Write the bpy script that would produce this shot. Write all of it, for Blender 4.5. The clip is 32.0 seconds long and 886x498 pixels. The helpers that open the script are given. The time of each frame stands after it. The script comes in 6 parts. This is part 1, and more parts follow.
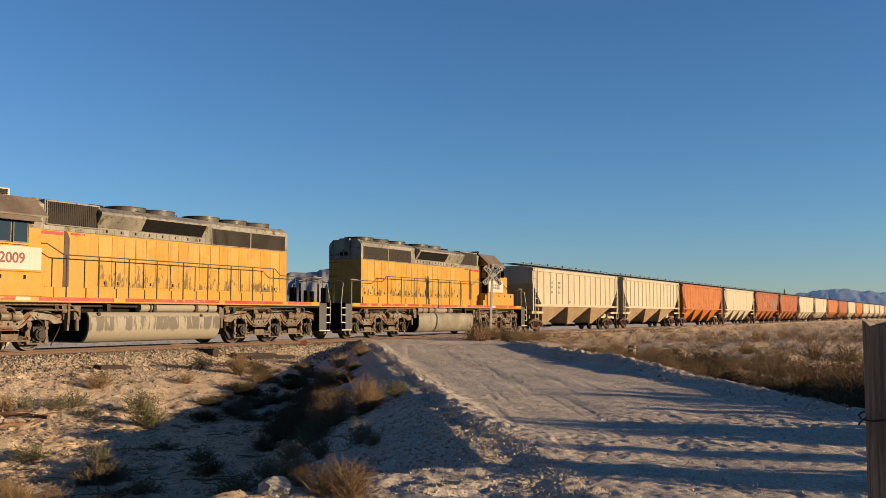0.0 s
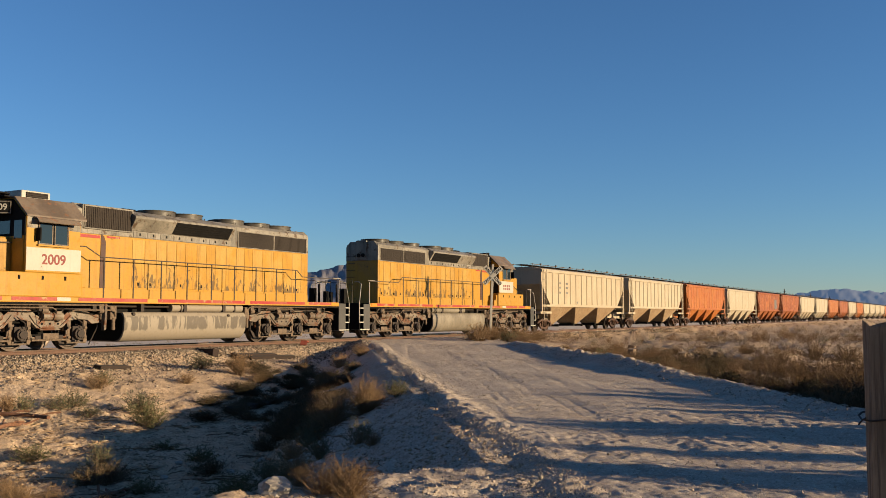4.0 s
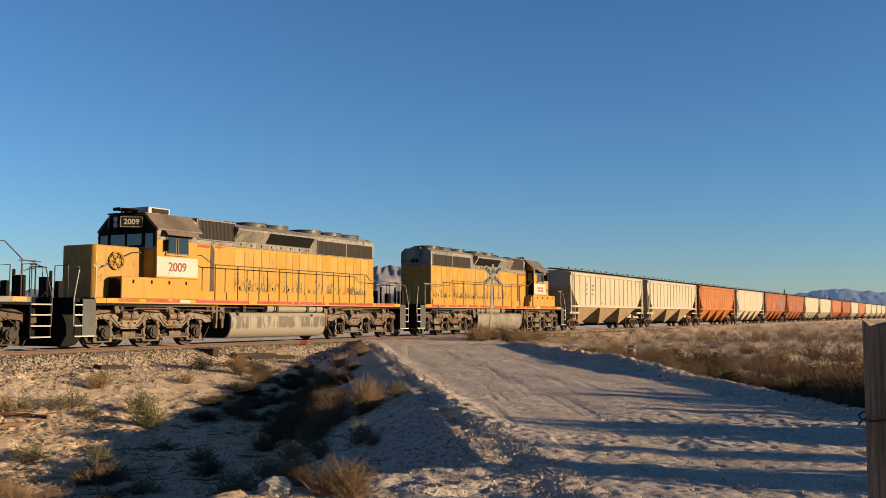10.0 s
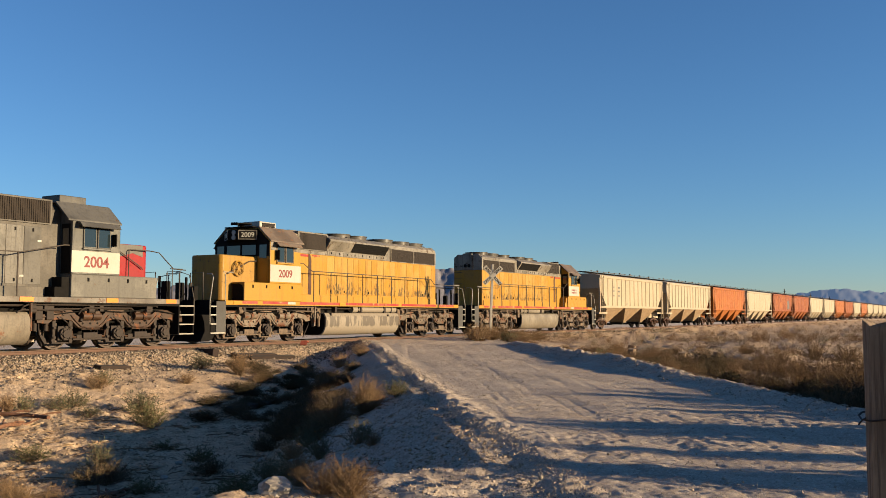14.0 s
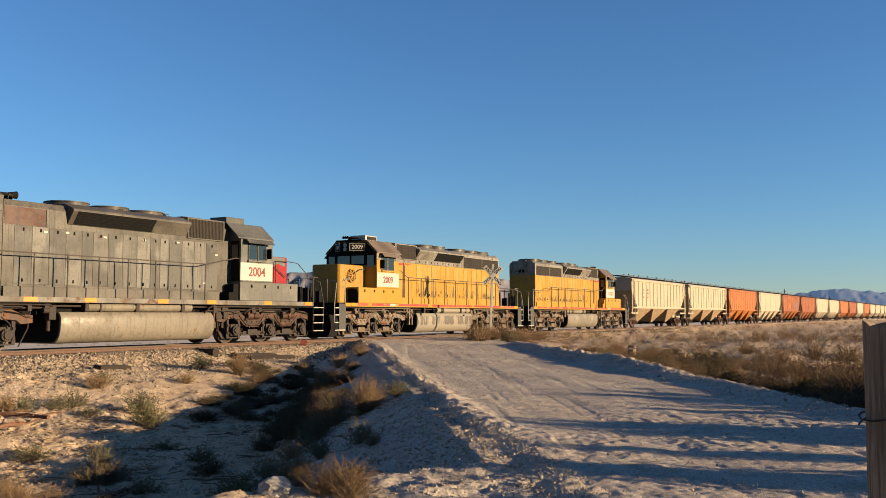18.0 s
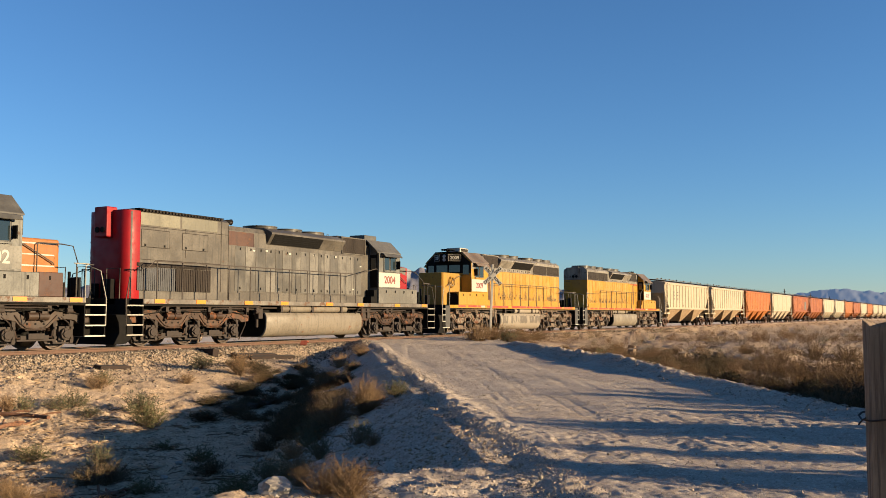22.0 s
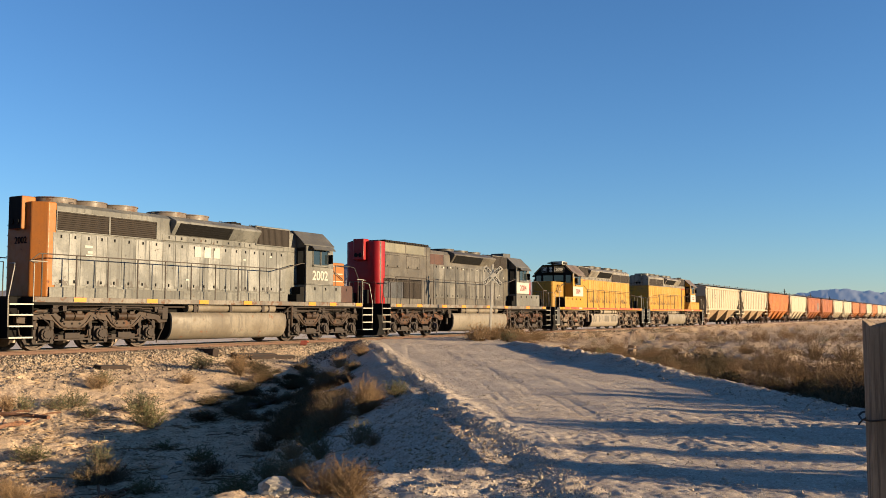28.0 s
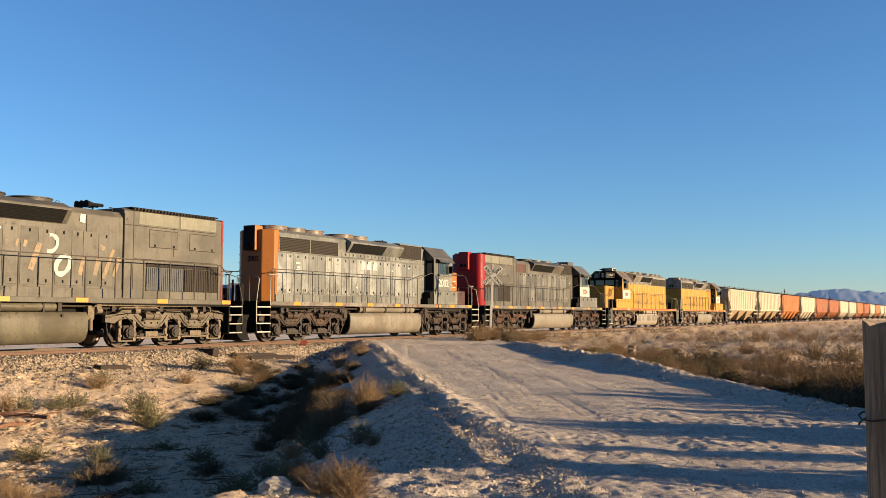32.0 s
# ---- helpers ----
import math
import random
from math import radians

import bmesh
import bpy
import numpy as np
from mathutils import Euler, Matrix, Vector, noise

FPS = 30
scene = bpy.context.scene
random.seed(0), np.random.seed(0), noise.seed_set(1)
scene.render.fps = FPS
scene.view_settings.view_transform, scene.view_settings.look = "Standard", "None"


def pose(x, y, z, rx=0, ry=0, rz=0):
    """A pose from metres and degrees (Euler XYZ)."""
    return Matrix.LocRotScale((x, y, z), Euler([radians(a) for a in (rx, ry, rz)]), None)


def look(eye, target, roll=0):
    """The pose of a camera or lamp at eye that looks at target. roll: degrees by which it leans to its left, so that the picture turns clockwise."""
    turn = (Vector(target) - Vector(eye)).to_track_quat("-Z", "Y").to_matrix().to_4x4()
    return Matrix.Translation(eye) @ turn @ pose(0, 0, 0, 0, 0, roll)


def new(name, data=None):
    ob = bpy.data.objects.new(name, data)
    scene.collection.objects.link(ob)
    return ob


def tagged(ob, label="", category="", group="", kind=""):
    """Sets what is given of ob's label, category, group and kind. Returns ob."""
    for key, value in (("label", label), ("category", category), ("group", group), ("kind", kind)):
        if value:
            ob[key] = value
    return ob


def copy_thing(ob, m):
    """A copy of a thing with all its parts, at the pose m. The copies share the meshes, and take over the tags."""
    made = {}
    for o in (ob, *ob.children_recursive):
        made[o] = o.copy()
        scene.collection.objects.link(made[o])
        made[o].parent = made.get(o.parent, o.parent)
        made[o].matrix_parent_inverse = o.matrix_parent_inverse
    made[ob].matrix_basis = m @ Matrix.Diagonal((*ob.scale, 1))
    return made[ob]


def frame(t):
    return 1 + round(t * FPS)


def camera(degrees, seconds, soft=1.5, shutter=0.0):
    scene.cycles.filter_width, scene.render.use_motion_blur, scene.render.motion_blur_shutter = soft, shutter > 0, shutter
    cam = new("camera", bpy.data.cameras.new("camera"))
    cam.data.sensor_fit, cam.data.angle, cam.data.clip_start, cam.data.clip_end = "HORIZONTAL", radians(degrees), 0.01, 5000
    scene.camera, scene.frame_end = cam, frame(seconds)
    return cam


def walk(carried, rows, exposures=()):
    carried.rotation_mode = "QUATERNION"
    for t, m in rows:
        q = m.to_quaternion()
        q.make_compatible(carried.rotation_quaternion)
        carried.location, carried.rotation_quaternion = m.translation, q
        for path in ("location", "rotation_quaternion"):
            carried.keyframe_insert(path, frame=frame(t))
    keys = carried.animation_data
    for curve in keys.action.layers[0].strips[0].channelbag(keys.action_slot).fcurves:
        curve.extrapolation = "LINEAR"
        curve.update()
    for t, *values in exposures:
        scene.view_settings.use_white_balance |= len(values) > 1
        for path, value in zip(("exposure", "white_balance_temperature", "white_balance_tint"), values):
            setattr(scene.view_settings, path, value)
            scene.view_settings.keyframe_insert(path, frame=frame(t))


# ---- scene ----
EYE = Vector((0.0, 0.0, 1.102))
HEAD, TILT = radians(60.54), radians(4.075)
AHEAD = Vector((math.sin(HEAD) * math.cos(TILT), math.cos(HEAD) * math.cos(TILT), math.sin(TILT)))
cam = camera(51.1, 32.0, soft=0.75)
walk(cam, [(0.0, look(EYE, EYE + AHEAD * 30)), (32.0, look(EYE, EYE + AHEAD * 30))], [(0.0, 1.26, 5750, 10), (9.0, 1.30, 5750, 10), (14.0, 1.40, 5750, 10), (22.0, 1.58, 5750, 10), (28.0, 1.66, 5750, 10), (32.0, 1.71, 5750, 10)])

# ---- sky and sun ----
SUN_EL, SUN_X, SUN_Y = radians(9.4), 0.25, -0.968
world = bpy.data.worlds.new("sky")
world.use_nodes = True
scene.world = world
wn = world.node_tree.nodes
sky = wn.new("ShaderNodeTexSky")
sky.sky_type, sky.sun_disc = "NISHITA", False
sky.sun_elevation = radians(11.0)
sky.sun_rotation = math.atan2(SUN_X, SUN_Y)
sky.altitude, sky.air_density, sky.dust_density, sky.ozone_density = 700, 1.07, 0.0, 4.35
wn["Background"].inputs["Strength"].default_value = 0.05
world.node_tree.links.new(sky.outputs[0], wn["Background"].inputs["Color"])
sun_data = bpy.data.lights.new("sun", "SUN")
sun_data.energy, sun_data.angle, sun_data.color = 5.0, radians(0.53), (1.0, 0.71, 0.375)
sun = new("sun", sun_data)
sun.matrix_world = look((0, 0, 0), (-SUN_X * math.cos(SUN_EL), -SUN_Y * math.cos(SUN_EL), -math.sin(SUN_EL)))

# ---- tools for materials ----
def material(name):
    m = bpy.data.materials.new(name)
    m.use_nodes = True
    nt = m.node_tree
    b = nt.nodes["Principled BSDF"]
    return m, nt, b


def coords(nt, scale=(1, 1, 1), world_space=False, vary=False):
    if world_space:
        src = nt.nodes.new("ShaderNodeNewGeometry").outputs["Position"]
    else:
        src = nt.nodes.new("ShaderNodeTexCoord").outputs["Object"]
    mp = nt.nodes.new("ShaderNodeMapping")
    mp.inputs["Scale"].default_value = scale
    nt.links.new(src, mp.inputs["Vector"])
    if vary:
        oi = nt.nodes.new("ShaderNodeObjectInfo")
        mul = nt.nodes.new("ShaderNodeMath")
        mul.operation = "MULTIPLY"
        mul.inputs[1].default_value = 60.0
        nt.links.new(oi.outputs["Random"], mul.inputs[0])
        nt.links.new(mul.outputs[0], mp.inputs["Location"])
    return mp.outputs[0]


def noise_node(nt, vec, scale, detail=6.0, rough=0.6):
    n = nt.nodes.new("ShaderNodeTexNoise")
    n.inputs["Scale"].default_value, n.inputs["Detail"].default_value, n.inputs["Roughness"].default_value = scale, detail, rough
    nt.links.new(vec, n.inputs["Vector"])
    return n.outputs["Fac"]


def step_node(nt, fac, lo, hi, a=0.0, b=1.0):
    n = nt.nodes.new("ShaderNodeMapRange")
    n.interpolation_type = "SMOOTHSTEP"
    for k, v in zip(("From Min", "From Max", "To Min", "To Max"), (lo, hi, a, b)):
        n.inputs[k].default_value = v
    nt.links.new(fac, n.inputs["Value"])
    return n.outputs[0]


def mix_node(nt, fac, a, b, mode="MIX"):
    n = nt.nodes.new("ShaderNodeMix")
    n.data_type, n.blend_type = "RGBA", mode
    for sock, val in ((n.inputs[0], fac), (n.inputs[6], a), (n.inputs[7], b)):
        if isinstance(val, bpy.types.NodeSocket):
            nt.links.new(val, sock)
        elif isinstance(val, tuple):
            sock.default_value = (*val, 1.0)
        else:
            sock.default_value = val
    return n.outputs[2]


def bump_node(nt, b, height, strength=0.3, dist=0.01):
    n = nt.nodes.new("ShaderNodeBump")
    n.inputs["Strength"].default_value, n.inputs["Distance"].default_value = strength, dist
    nt.links.new(height, n.inputs["Height"])
    nt.links.new(n.outputs[0], b.inputs["Normal"])


def paint(name, col, fade=None, rust=(0.13, 0.055, 0.025), wear=0.25, streak=0.5, grime=0.35, rough=0.5, metal=0.0, tint=0.0, scuff=None):
    """Weathered paint: faded patches, streaks down the sides, rust and grime spots."""
    m, nt, b = material(name)
    col = tuple(x * 0.565 for x in col)
    fade = fade and tuple(x * 0.605 for x in fade)
    rust = tuple(x * 0.605 for x in rust)
    fade = fade or tuple(min(1.0, c * 0.75 + 0.06) for c in col)
    v = coords(nt, vary=True)
    big = noise_node(nt, v, 0.7, 5)
    c = mix_node(nt, step_node(nt, big, 0.4, 0.6), col, fade)
    run = noise_node(nt, coords(nt, (3.5, 3.5, 0.22), vary=True), 2.2, 5, 0.65)
    dark = tuple(x * 0.4 + 0.012 for x in col)
    c = mix_node(nt, step_node(nt, run, 0.5, 0.68, 0.0, streak), c, dark)
    spots = noise_node(nt, v, 3.1, 8, 0.72)
    c = mix_node(nt, step_node(nt, spots, 0.68 - wear * 0.24, 0.73 - wear * 0.22), c, rust)
    fine = noise_node(nt, v, 17, 5)
    c = mix_node(nt, step_node(nt, fine, 0.48, 0.66, 0.0, grime), c, dark)
    if scuff:
        # bare patches worn by boots and tools at the height of a man on the walkway
        tall = nt.nodes.new("ShaderNodeSeparateXYZ")
        nt.links.new(nt.nodes.new("ShaderNodeTexCoord").outputs["Object"], tall.inputs[0])
        rub = noise_node(nt, coords(nt, (2.6, 2.6, 1.1), vary=True), 1.6, 7, 0.7)
        zone = step_node(nt, tall.outputs["Z"], scuff[0] + .1, scuff[1], 0.17, 0.0)
        add = nt.nodes.new("ShaderNodeMath")
        add.operation = "ADD"
        nt.links.new(rub, add.inputs[0])
        nt.links.new(zone, add.inputs[1])
        c = mix_node(nt, step_node(nt, add.outputs[0], 0.66, 0.72, 0.0, 0.8), c, scuff[2])
    if tint:
        oi = nt.nodes.new("ShaderNodeObjectInfo")
        c = mix_node(nt, step_node(nt, oi.outputs["Random"], 0, 1, 0.0, tint), c, dark)
    nt.links.new(c, b.inputs["Base Color"])
    nt.links.new(step_node(nt, spots, 0.35, 0.75, rough - 0.1, rough + 0.25), b.inputs["Roughness"])
    b.inputs["Metallic"].default_value = metal
    b.inputs["Specular IOR Level"].default_value = 0.25
    bump_node(nt, b, spots, 0.15, 0.004)
    return m


def earth(name, a, c2, dark, stones=0.3, scale=1.0, rough=0.95, rel=0.6):
    m, nt, b = material(name)
    a, c2, dark = (tuple(x * 0.62 for x in q) for q in (a, c2, dark))
    v = coords(nt, world_space=True)
    big = noise_node(nt, v, 0.25 * scale, 6)
    mid = noise_node(nt, v, 1.7 * scale, 8, 0.65)
    fine = noise_node(nt, v, 9 * scale, 8, 0.75)
    grain = noise_node(nt, v, 38 * scale, 5, 0.8)
    c = mix_node(nt, step_node(nt, big, 0.38, 0.62), a, c2)
    c = mix_node(nt, step_node(nt, mid, 0.49, 0.62, 0, 0.7), c, dark)
    c = mix_node(nt, step_node(nt, grain, 0.5, 0.64, 0, 0.35), c, tuple(x * 0.6 for x in c2))
    speck = noise_node(nt, v, 17 * scale, 4, 0.7)
    c = mix_node(nt, step_node(nt, speck, 0.54, 0.62, 0, 0.7), c, tuple(min(0.85, x * 1.3) for x in a))
    c = mix_node(nt, step_node(nt, speck, 0.38, 0.44, 0.6, 0), c, tuple(x * 0.55 for x in c2))
    vor = nt.nodes.new("ShaderNodeTexVoronoi")
    vor.inputs["Scale"].default_value = 11 * scale
    nt.links.new(v, vor.inputs["Vector"])
    c = mix_node(nt, step_node(nt, vor.outputs["Distance"], 0.12, 0.28, stones, 0.0), c, tuple(min(1, x * 1.25) for x in a))
    nt.links.new(c, b.inputs["Base Color"])
    b.inputs["Roughness"].default_value = rough
    b.inputs["Specular IOR Level"].default_value = 0.15
    add = nt.nodes.new("ShaderNodeMath")
    add.operation = "ADD"
    nt.links.new(mid, add.inputs[0])
    nt.links.new(fine, add.inputs[1])
    more = nt.nodes.new("ShaderNodeMath")
    more.operation = "MULTIPLY_ADD"
    more.inputs[1].default_value = 0.35
    nt.links.new(grain, more.inputs[0])
    nt.links.new(add.outputs[0], more.inputs[2])
    bump_node(nt, b, more.outputs[0], rel, 0.1)
    return m


def plain(name, col, rough=0.6, metal=0.0, var=0.35, scale=9.0):
    m, nt, b = material(name)
    col = tuple(x * 0.62 for x in col)
    n = noise_node(nt, coords(nt), scale, 6, 0.65)
    c = mix_node(nt, step_node(nt, n, 0.35, 0.7, 0.0, 1.0), col, tuple(x * (1 - var) for x in col))
    nt.links.new(c, b.inputs["Base Color"])
    b.inputs["Roughness"].default_value, b.inputs["Metallic"].default_value = rough, metal
    bump_node(nt, b, n, 0.2, 0.004)
    return m


SAND = earth("desert_sand", (0.76, 0.57, 0.38), (0.65, 0.48, 0.31), (0.37, 0.26, 0.158), 0.25, 1.3, 0.95, 0.55)
GRAVEL = earth("road_gravel", (0.68, 0.565, 0.44), (0.60, 0.495, 0.39), (0.43, 0.345, 0.265), 0.45, 1.6, 0.95, 0.35)
PLAYA = plain("pale_playa_dust", (0.86, 0.71, 0.55), 0.95, 0.0, 0.15, 0.4)
PLAYA.node_tree.nodes["Principled BSDF"].inputs["Specular IOR Level"].default_value = 0.25
PLAYA.node_tree.nodes["Bump"].inputs["Strength"].default_value = 0.02
STEEL = plain("rail_steel", (0.13, 0.062, 0.034), 0.7, 0.2)
TIE = plain("creosoted_wood", (0.10, 0.065, 0.04), 0.9, 0.0, 0.5, 6)
SOOTY = paint("sooty_yellow_paint", (0.50, 0.262, 0.014), (0.41, 0.23, 0.04), rust=(0.15, 0.10, 0.05), wear=0.35, streak=0.4, grime=0.3)
YELLOW = paint("yellow_paint", (0.50, 0.262, 0.014), (0.46, 0.25, 0.028), wear=0.12, streak=0.25, grime=0.2)
GREY = paint("grey_paint", (0.16, 0.152, 0.132), (0.24, 0.228, 0.195), wear=0.1, streak=0.45)
FANS = paint("sooty_fan_paint", (0.055, 0.05, 0.042), (0.10, 0.09, 0.075), wear=0.2)
DARKGREY = paint("dark_grey_paint", (0.10, 0.096, 0.088), (0.14, 0.135, 0.122), wear=0.15)
RED = paint("scarlet_paint", (0.36, 0.004, 0.007), (0.28, 0.006, 0.009), wear=0.05, streak=0.2, grime=0.2)
SILL = paint("rusty_grey_sill_paint", (0.15, 0.13, 0.11), (0.24, 0.215, 0.18), rust=(0.13, 0.07, 0.04), wear=0.6, streak=0.4)
ORANGE = paint("orange_paint", (0.41, 0.145, 0.02), (0.34, 0.13, 0.028), rust=(0.16, 0.06, 0.025), wear=0.24, streak=0.3, grime=0.2)
CREAM = paint("cream_paint", (0.53, 0.445, 0.31), (0.46, 0.38, 0.26), wear=0.06, streak=0.3, grime=0.15)
DOORS = paint("scuffed_yellow_paint", (0.50, 0.258, 0.013), (0.50, 0.30, 0.055), rust=(0.11, 0.07, 0.03), wear=0.16, streak=0.4, grime=0.25, tint=0.12, scuff=(2.0, 3.05, (0.042, 0.03, 0.015)))
UPPER = paint("hood_grey_paint", (0.21, 0.19, 0.155), (0.31, 0.28, 0.23), rust=(0.10, 0.064, 0.038), wear=0.52, streak=0.7, grime=0.45)
PALE = paint("pale_grey_paint", (0.135, 0.133, 0.119), (0.215, 0.211, 0.188), rust=(0.10, 0.06, 0.035), wear=0.27, streak=0.8, grime=0.4)
ASH = paint("ash_grey_paint", (0.098, 0.086, 0.07), (0.15, 0.133, 0.108), wear=0.12, streak=0.7, grime=0.45)
ASHDOOR = paint("ash_grey_doors", (0.10, 0.092, 0.078), (0.215, 0.2, 0.172), wear=0.12, streak=0.7, grime=0.35, tint=0.6)
PALEDOOR = paint("pale_grey_doors", (0.19, 0.19, 0.176), (0.34, 0.338, 0.315), rust=(0.07, 0.052, 0.04), wear=0.22, streak=0.9, grime=0.35, tint=0.12, scuff=(1.9, 2.5, (0.05, 0.042, 0.035)))
BEIGE = paint("beige_tank_paint", (0.265, 0.228, 0.175), (0.165, 0.137, 0.102), rust=(0.20, 0.085, 0.04), wear=0.32, streak=0.7, grime=0.4)
SILVER = paint("dusty_silver_paint", (0.27, 0.22, 0.165), (0.14, 0.10, 0.068), rust=(0.15, 0.055, 0.02), wear=0.75, streak=0.6, grime=0.6)
BROWN = paint("brown_truck_grime", (0.046, 0.024, 0.0135), (0.082, 0.045, 0.025), rust=(0.17, 0.06, 0.018), wear=0.6, streak=0.2, grime=0.3)
ROOF = paint("weathered_roof_paint", (0.15, 0.115, 0.085), (0.22, 0.17, 0.125), rust=(0.22, 0.12, 0.07), wear=0.5, streak=0.3)
BLACK = plain("grimy_black", (0.012, 0.011, 0.010), 0.85, 0.0, 0.4)
BLACK.node_tree.nodes["Principled BSDF"].inputs["Specular IOR Level"].default_value = 0.12
GRILLE = plain("dark_grille", (0.030, 0.0195, 0.0115), 0.9, 0.0, 0.5, 14)
WHITE = paint("white_number_panel", (0.56, 0.53, 0.46), (0.49, 0.46, 0.39), wear=0.04, streak=0.15, grime=0.08)
CHALK = paint("worn_white_paint", (0.62, 0.60, 0.53), (0.48, 0.46, 0.40), wear=0.1, streak=0.2)
NUMRED = plain("red_number_paint", (0.24, 0.045, 0.036), 0.7, 0, 0.3, 12)
STRIPE = paint("faded_red_stripe", (0.40, 0.035, 0.03), (0.38, 0.085, 0.055), rust=(0.42, 0.27, 0.13), wear=0.5, streak=0.25, grime=0.3)
REFLECT = plain("yellow_reflector", (0.85, 0.26, 0.006), 0.35, 0, 0.1)
RUSTY = paint("rusty_panel", (0.075, 0.034, 0.024), (0.105, 0.05, 0.032), wear=0.4)
# slat colour stands in for sky showing through the radiator
SKYSLATS = plain("faded_blue_shutter", (0.06, 0.062, 0.068), 0.7, 0.0, 0.4, 3)
RAILING = plain("grey_handrail", (0.075, 0.058, 0.045), 0.8, 0.0, 0.4, 20)
PALERAIL = plain("pale_handrail", (0.36, 0.33, 0.27), 0.5, 0.0, 0.3, 20)
TREAD = plain("worn_wheel_steel", (0.10, 0.075, 0.06), 0.45, 0.7, 0.4)


def glass_material():
    m, nt, b = material("cab_glass")
    b.inputs["Base Color"].default_value = (0.012, 0.018, 0.022, 1)
    b.inputs["Roughness"].default_value = 0.06
    b.inputs["Specular IOR Level"].default_value = 0.7
    return m


GLASS = glass_material()


def wood_material(name, col, dark):
    m, nt, b = material(name)
    grain = noise_node(nt, coords(nt, (26, 26, 1.1)), 2.0, 7, 0.7)
    broad = noise_node(nt, coords(nt), 5, 4)
    c = mix_node(nt, step_node(nt, grain, .4, .62), col, dark)
    c = mix_node(nt, step_node(nt, broad, .45, .65, 0, .5), c, tuple(x * .6 for x in col))
    nt.links.new(c, b.inputs["Base Color"])
    b.inputs["Roughness"].default_value = .95
    bump_node(nt, b, grain, .8, .012)
    return m


def tank_material():
    """Pale dusty tank paint with a broken band of fuel stains running down it."""
    m, nt, b = material("streaked_tank_paint")
    run = noise_node(nt, coords(nt, (2.2, 1, .3)), 1.5, 6, .62)
    fine = noise_node(nt, coords(nt), 12, 6, .7)
    tall = nt.nodes.new("ShaderNodeSeparateXYZ")
    nt.links.new(coords(nt), tall.inputs[0])
    wob = nt.nodes.new("ShaderNodeMath")
    wob.operation = "MULTIPLY_ADD"
    wob.inputs[1].default_value = .5
    nt.links.new(run, wob.inputs[0])
    nt.links.new(tall.outputs["Z"], wob.inputs[2])
    band = nt.nodes.new("ShaderNodeMath")
    band.operation = "MULTIPLY"
    nt.links.new(step_node(nt, wob.outputs[0], .82, .9), band.inputs[0])
    nt.links.new(step_node(nt, wob.outputs[0], 1.3, 1.36, 1, 0), band.inputs[1])
    both = nt.nodes.new("ShaderNodeMath")
    both.operation = "MULTIPLY"
    nt.links.new(band.outputs[0], both.inputs[0])
    nt.links.new(step_node(nt, run, .46, .50), both.inputs[1])
    c = mix_node(nt, both.outputs[0], (.172, .145, .108), (.068, .056, .042))
    c = mix_node(nt, step_node(nt, fine, .5, .66, 0, .45), c, (.10, .08, .053))
    nt.links.new(c, b.inputs["Base Color"])
    b.inputs["Roughness"].default_value = .7
    bump_node(nt, b, fine, .2, .006)
    return m


STREAKED = tank_material()
DUSTY = plain("dusty_cast_steel", (0.18, 0.125, 0.08), 0.85, 0.0, 0.6, 9)
OILY = plain("oily_cast_steel", (0.034, 0.02, 0.0125), 0.8, 0.0, 0.5, 16)

# ---- ground ----
TRACK_Y = 26.07


def lattice(x, y, seed):
    h = (x * 374761393 + y * 668265263 + seed * 974711) & 0x7FFFFFFF
    h = ((h ^ (h >> 13)) * 1274126177) & 0x7FFFFFFF
    return ((h ^ (h >> 16)) & 0xFFFF) / 65535.0


def vnoise(x, y, seed=0):
    """Smooth noise over arrays, 0 to 1."""
    xi, yi = np.floor(x).astype(np.int64), np.floor(y).astype(np.int64)
    fx, fy = x - xi, y - yi
    fx, fy = fx * fx * (3 - 2 * fx), fy * fy * (3 - 2 * fy)
    a, b = lattice(xi, yi, seed), lattice(xi + 1, yi, seed)
    c, d = lattice(xi, yi + 1, seed), lattice(xi + 1, yi + 1, seed)
    return (a * (1 - fx) + b * fx) * (1 - fy) + (c * (1 - fx) + d * fx) * fy


def smooth(v, lo, hi):
    t = np.clip((v - lo) / (hi - lo), 0, 1)
    return t * t * (3 - 2 * t)


def road_side(x, y):
    """Metres to the left of the road's left edge; the road reaches from 0.3 to -6.6."""
    return 0.8 * (y - 6.3) - 0.6 * (x - 12.2)


def road_z(y):
    return np.interp(y, [-40, 0, 4, 9.8, 14.8, 20, 24, 28.2, 34, 60], [-0.5, -0.47, -0.44, -0.36, -0.28, -0.12, 0.0, 0.0, -0.3, -0.8])


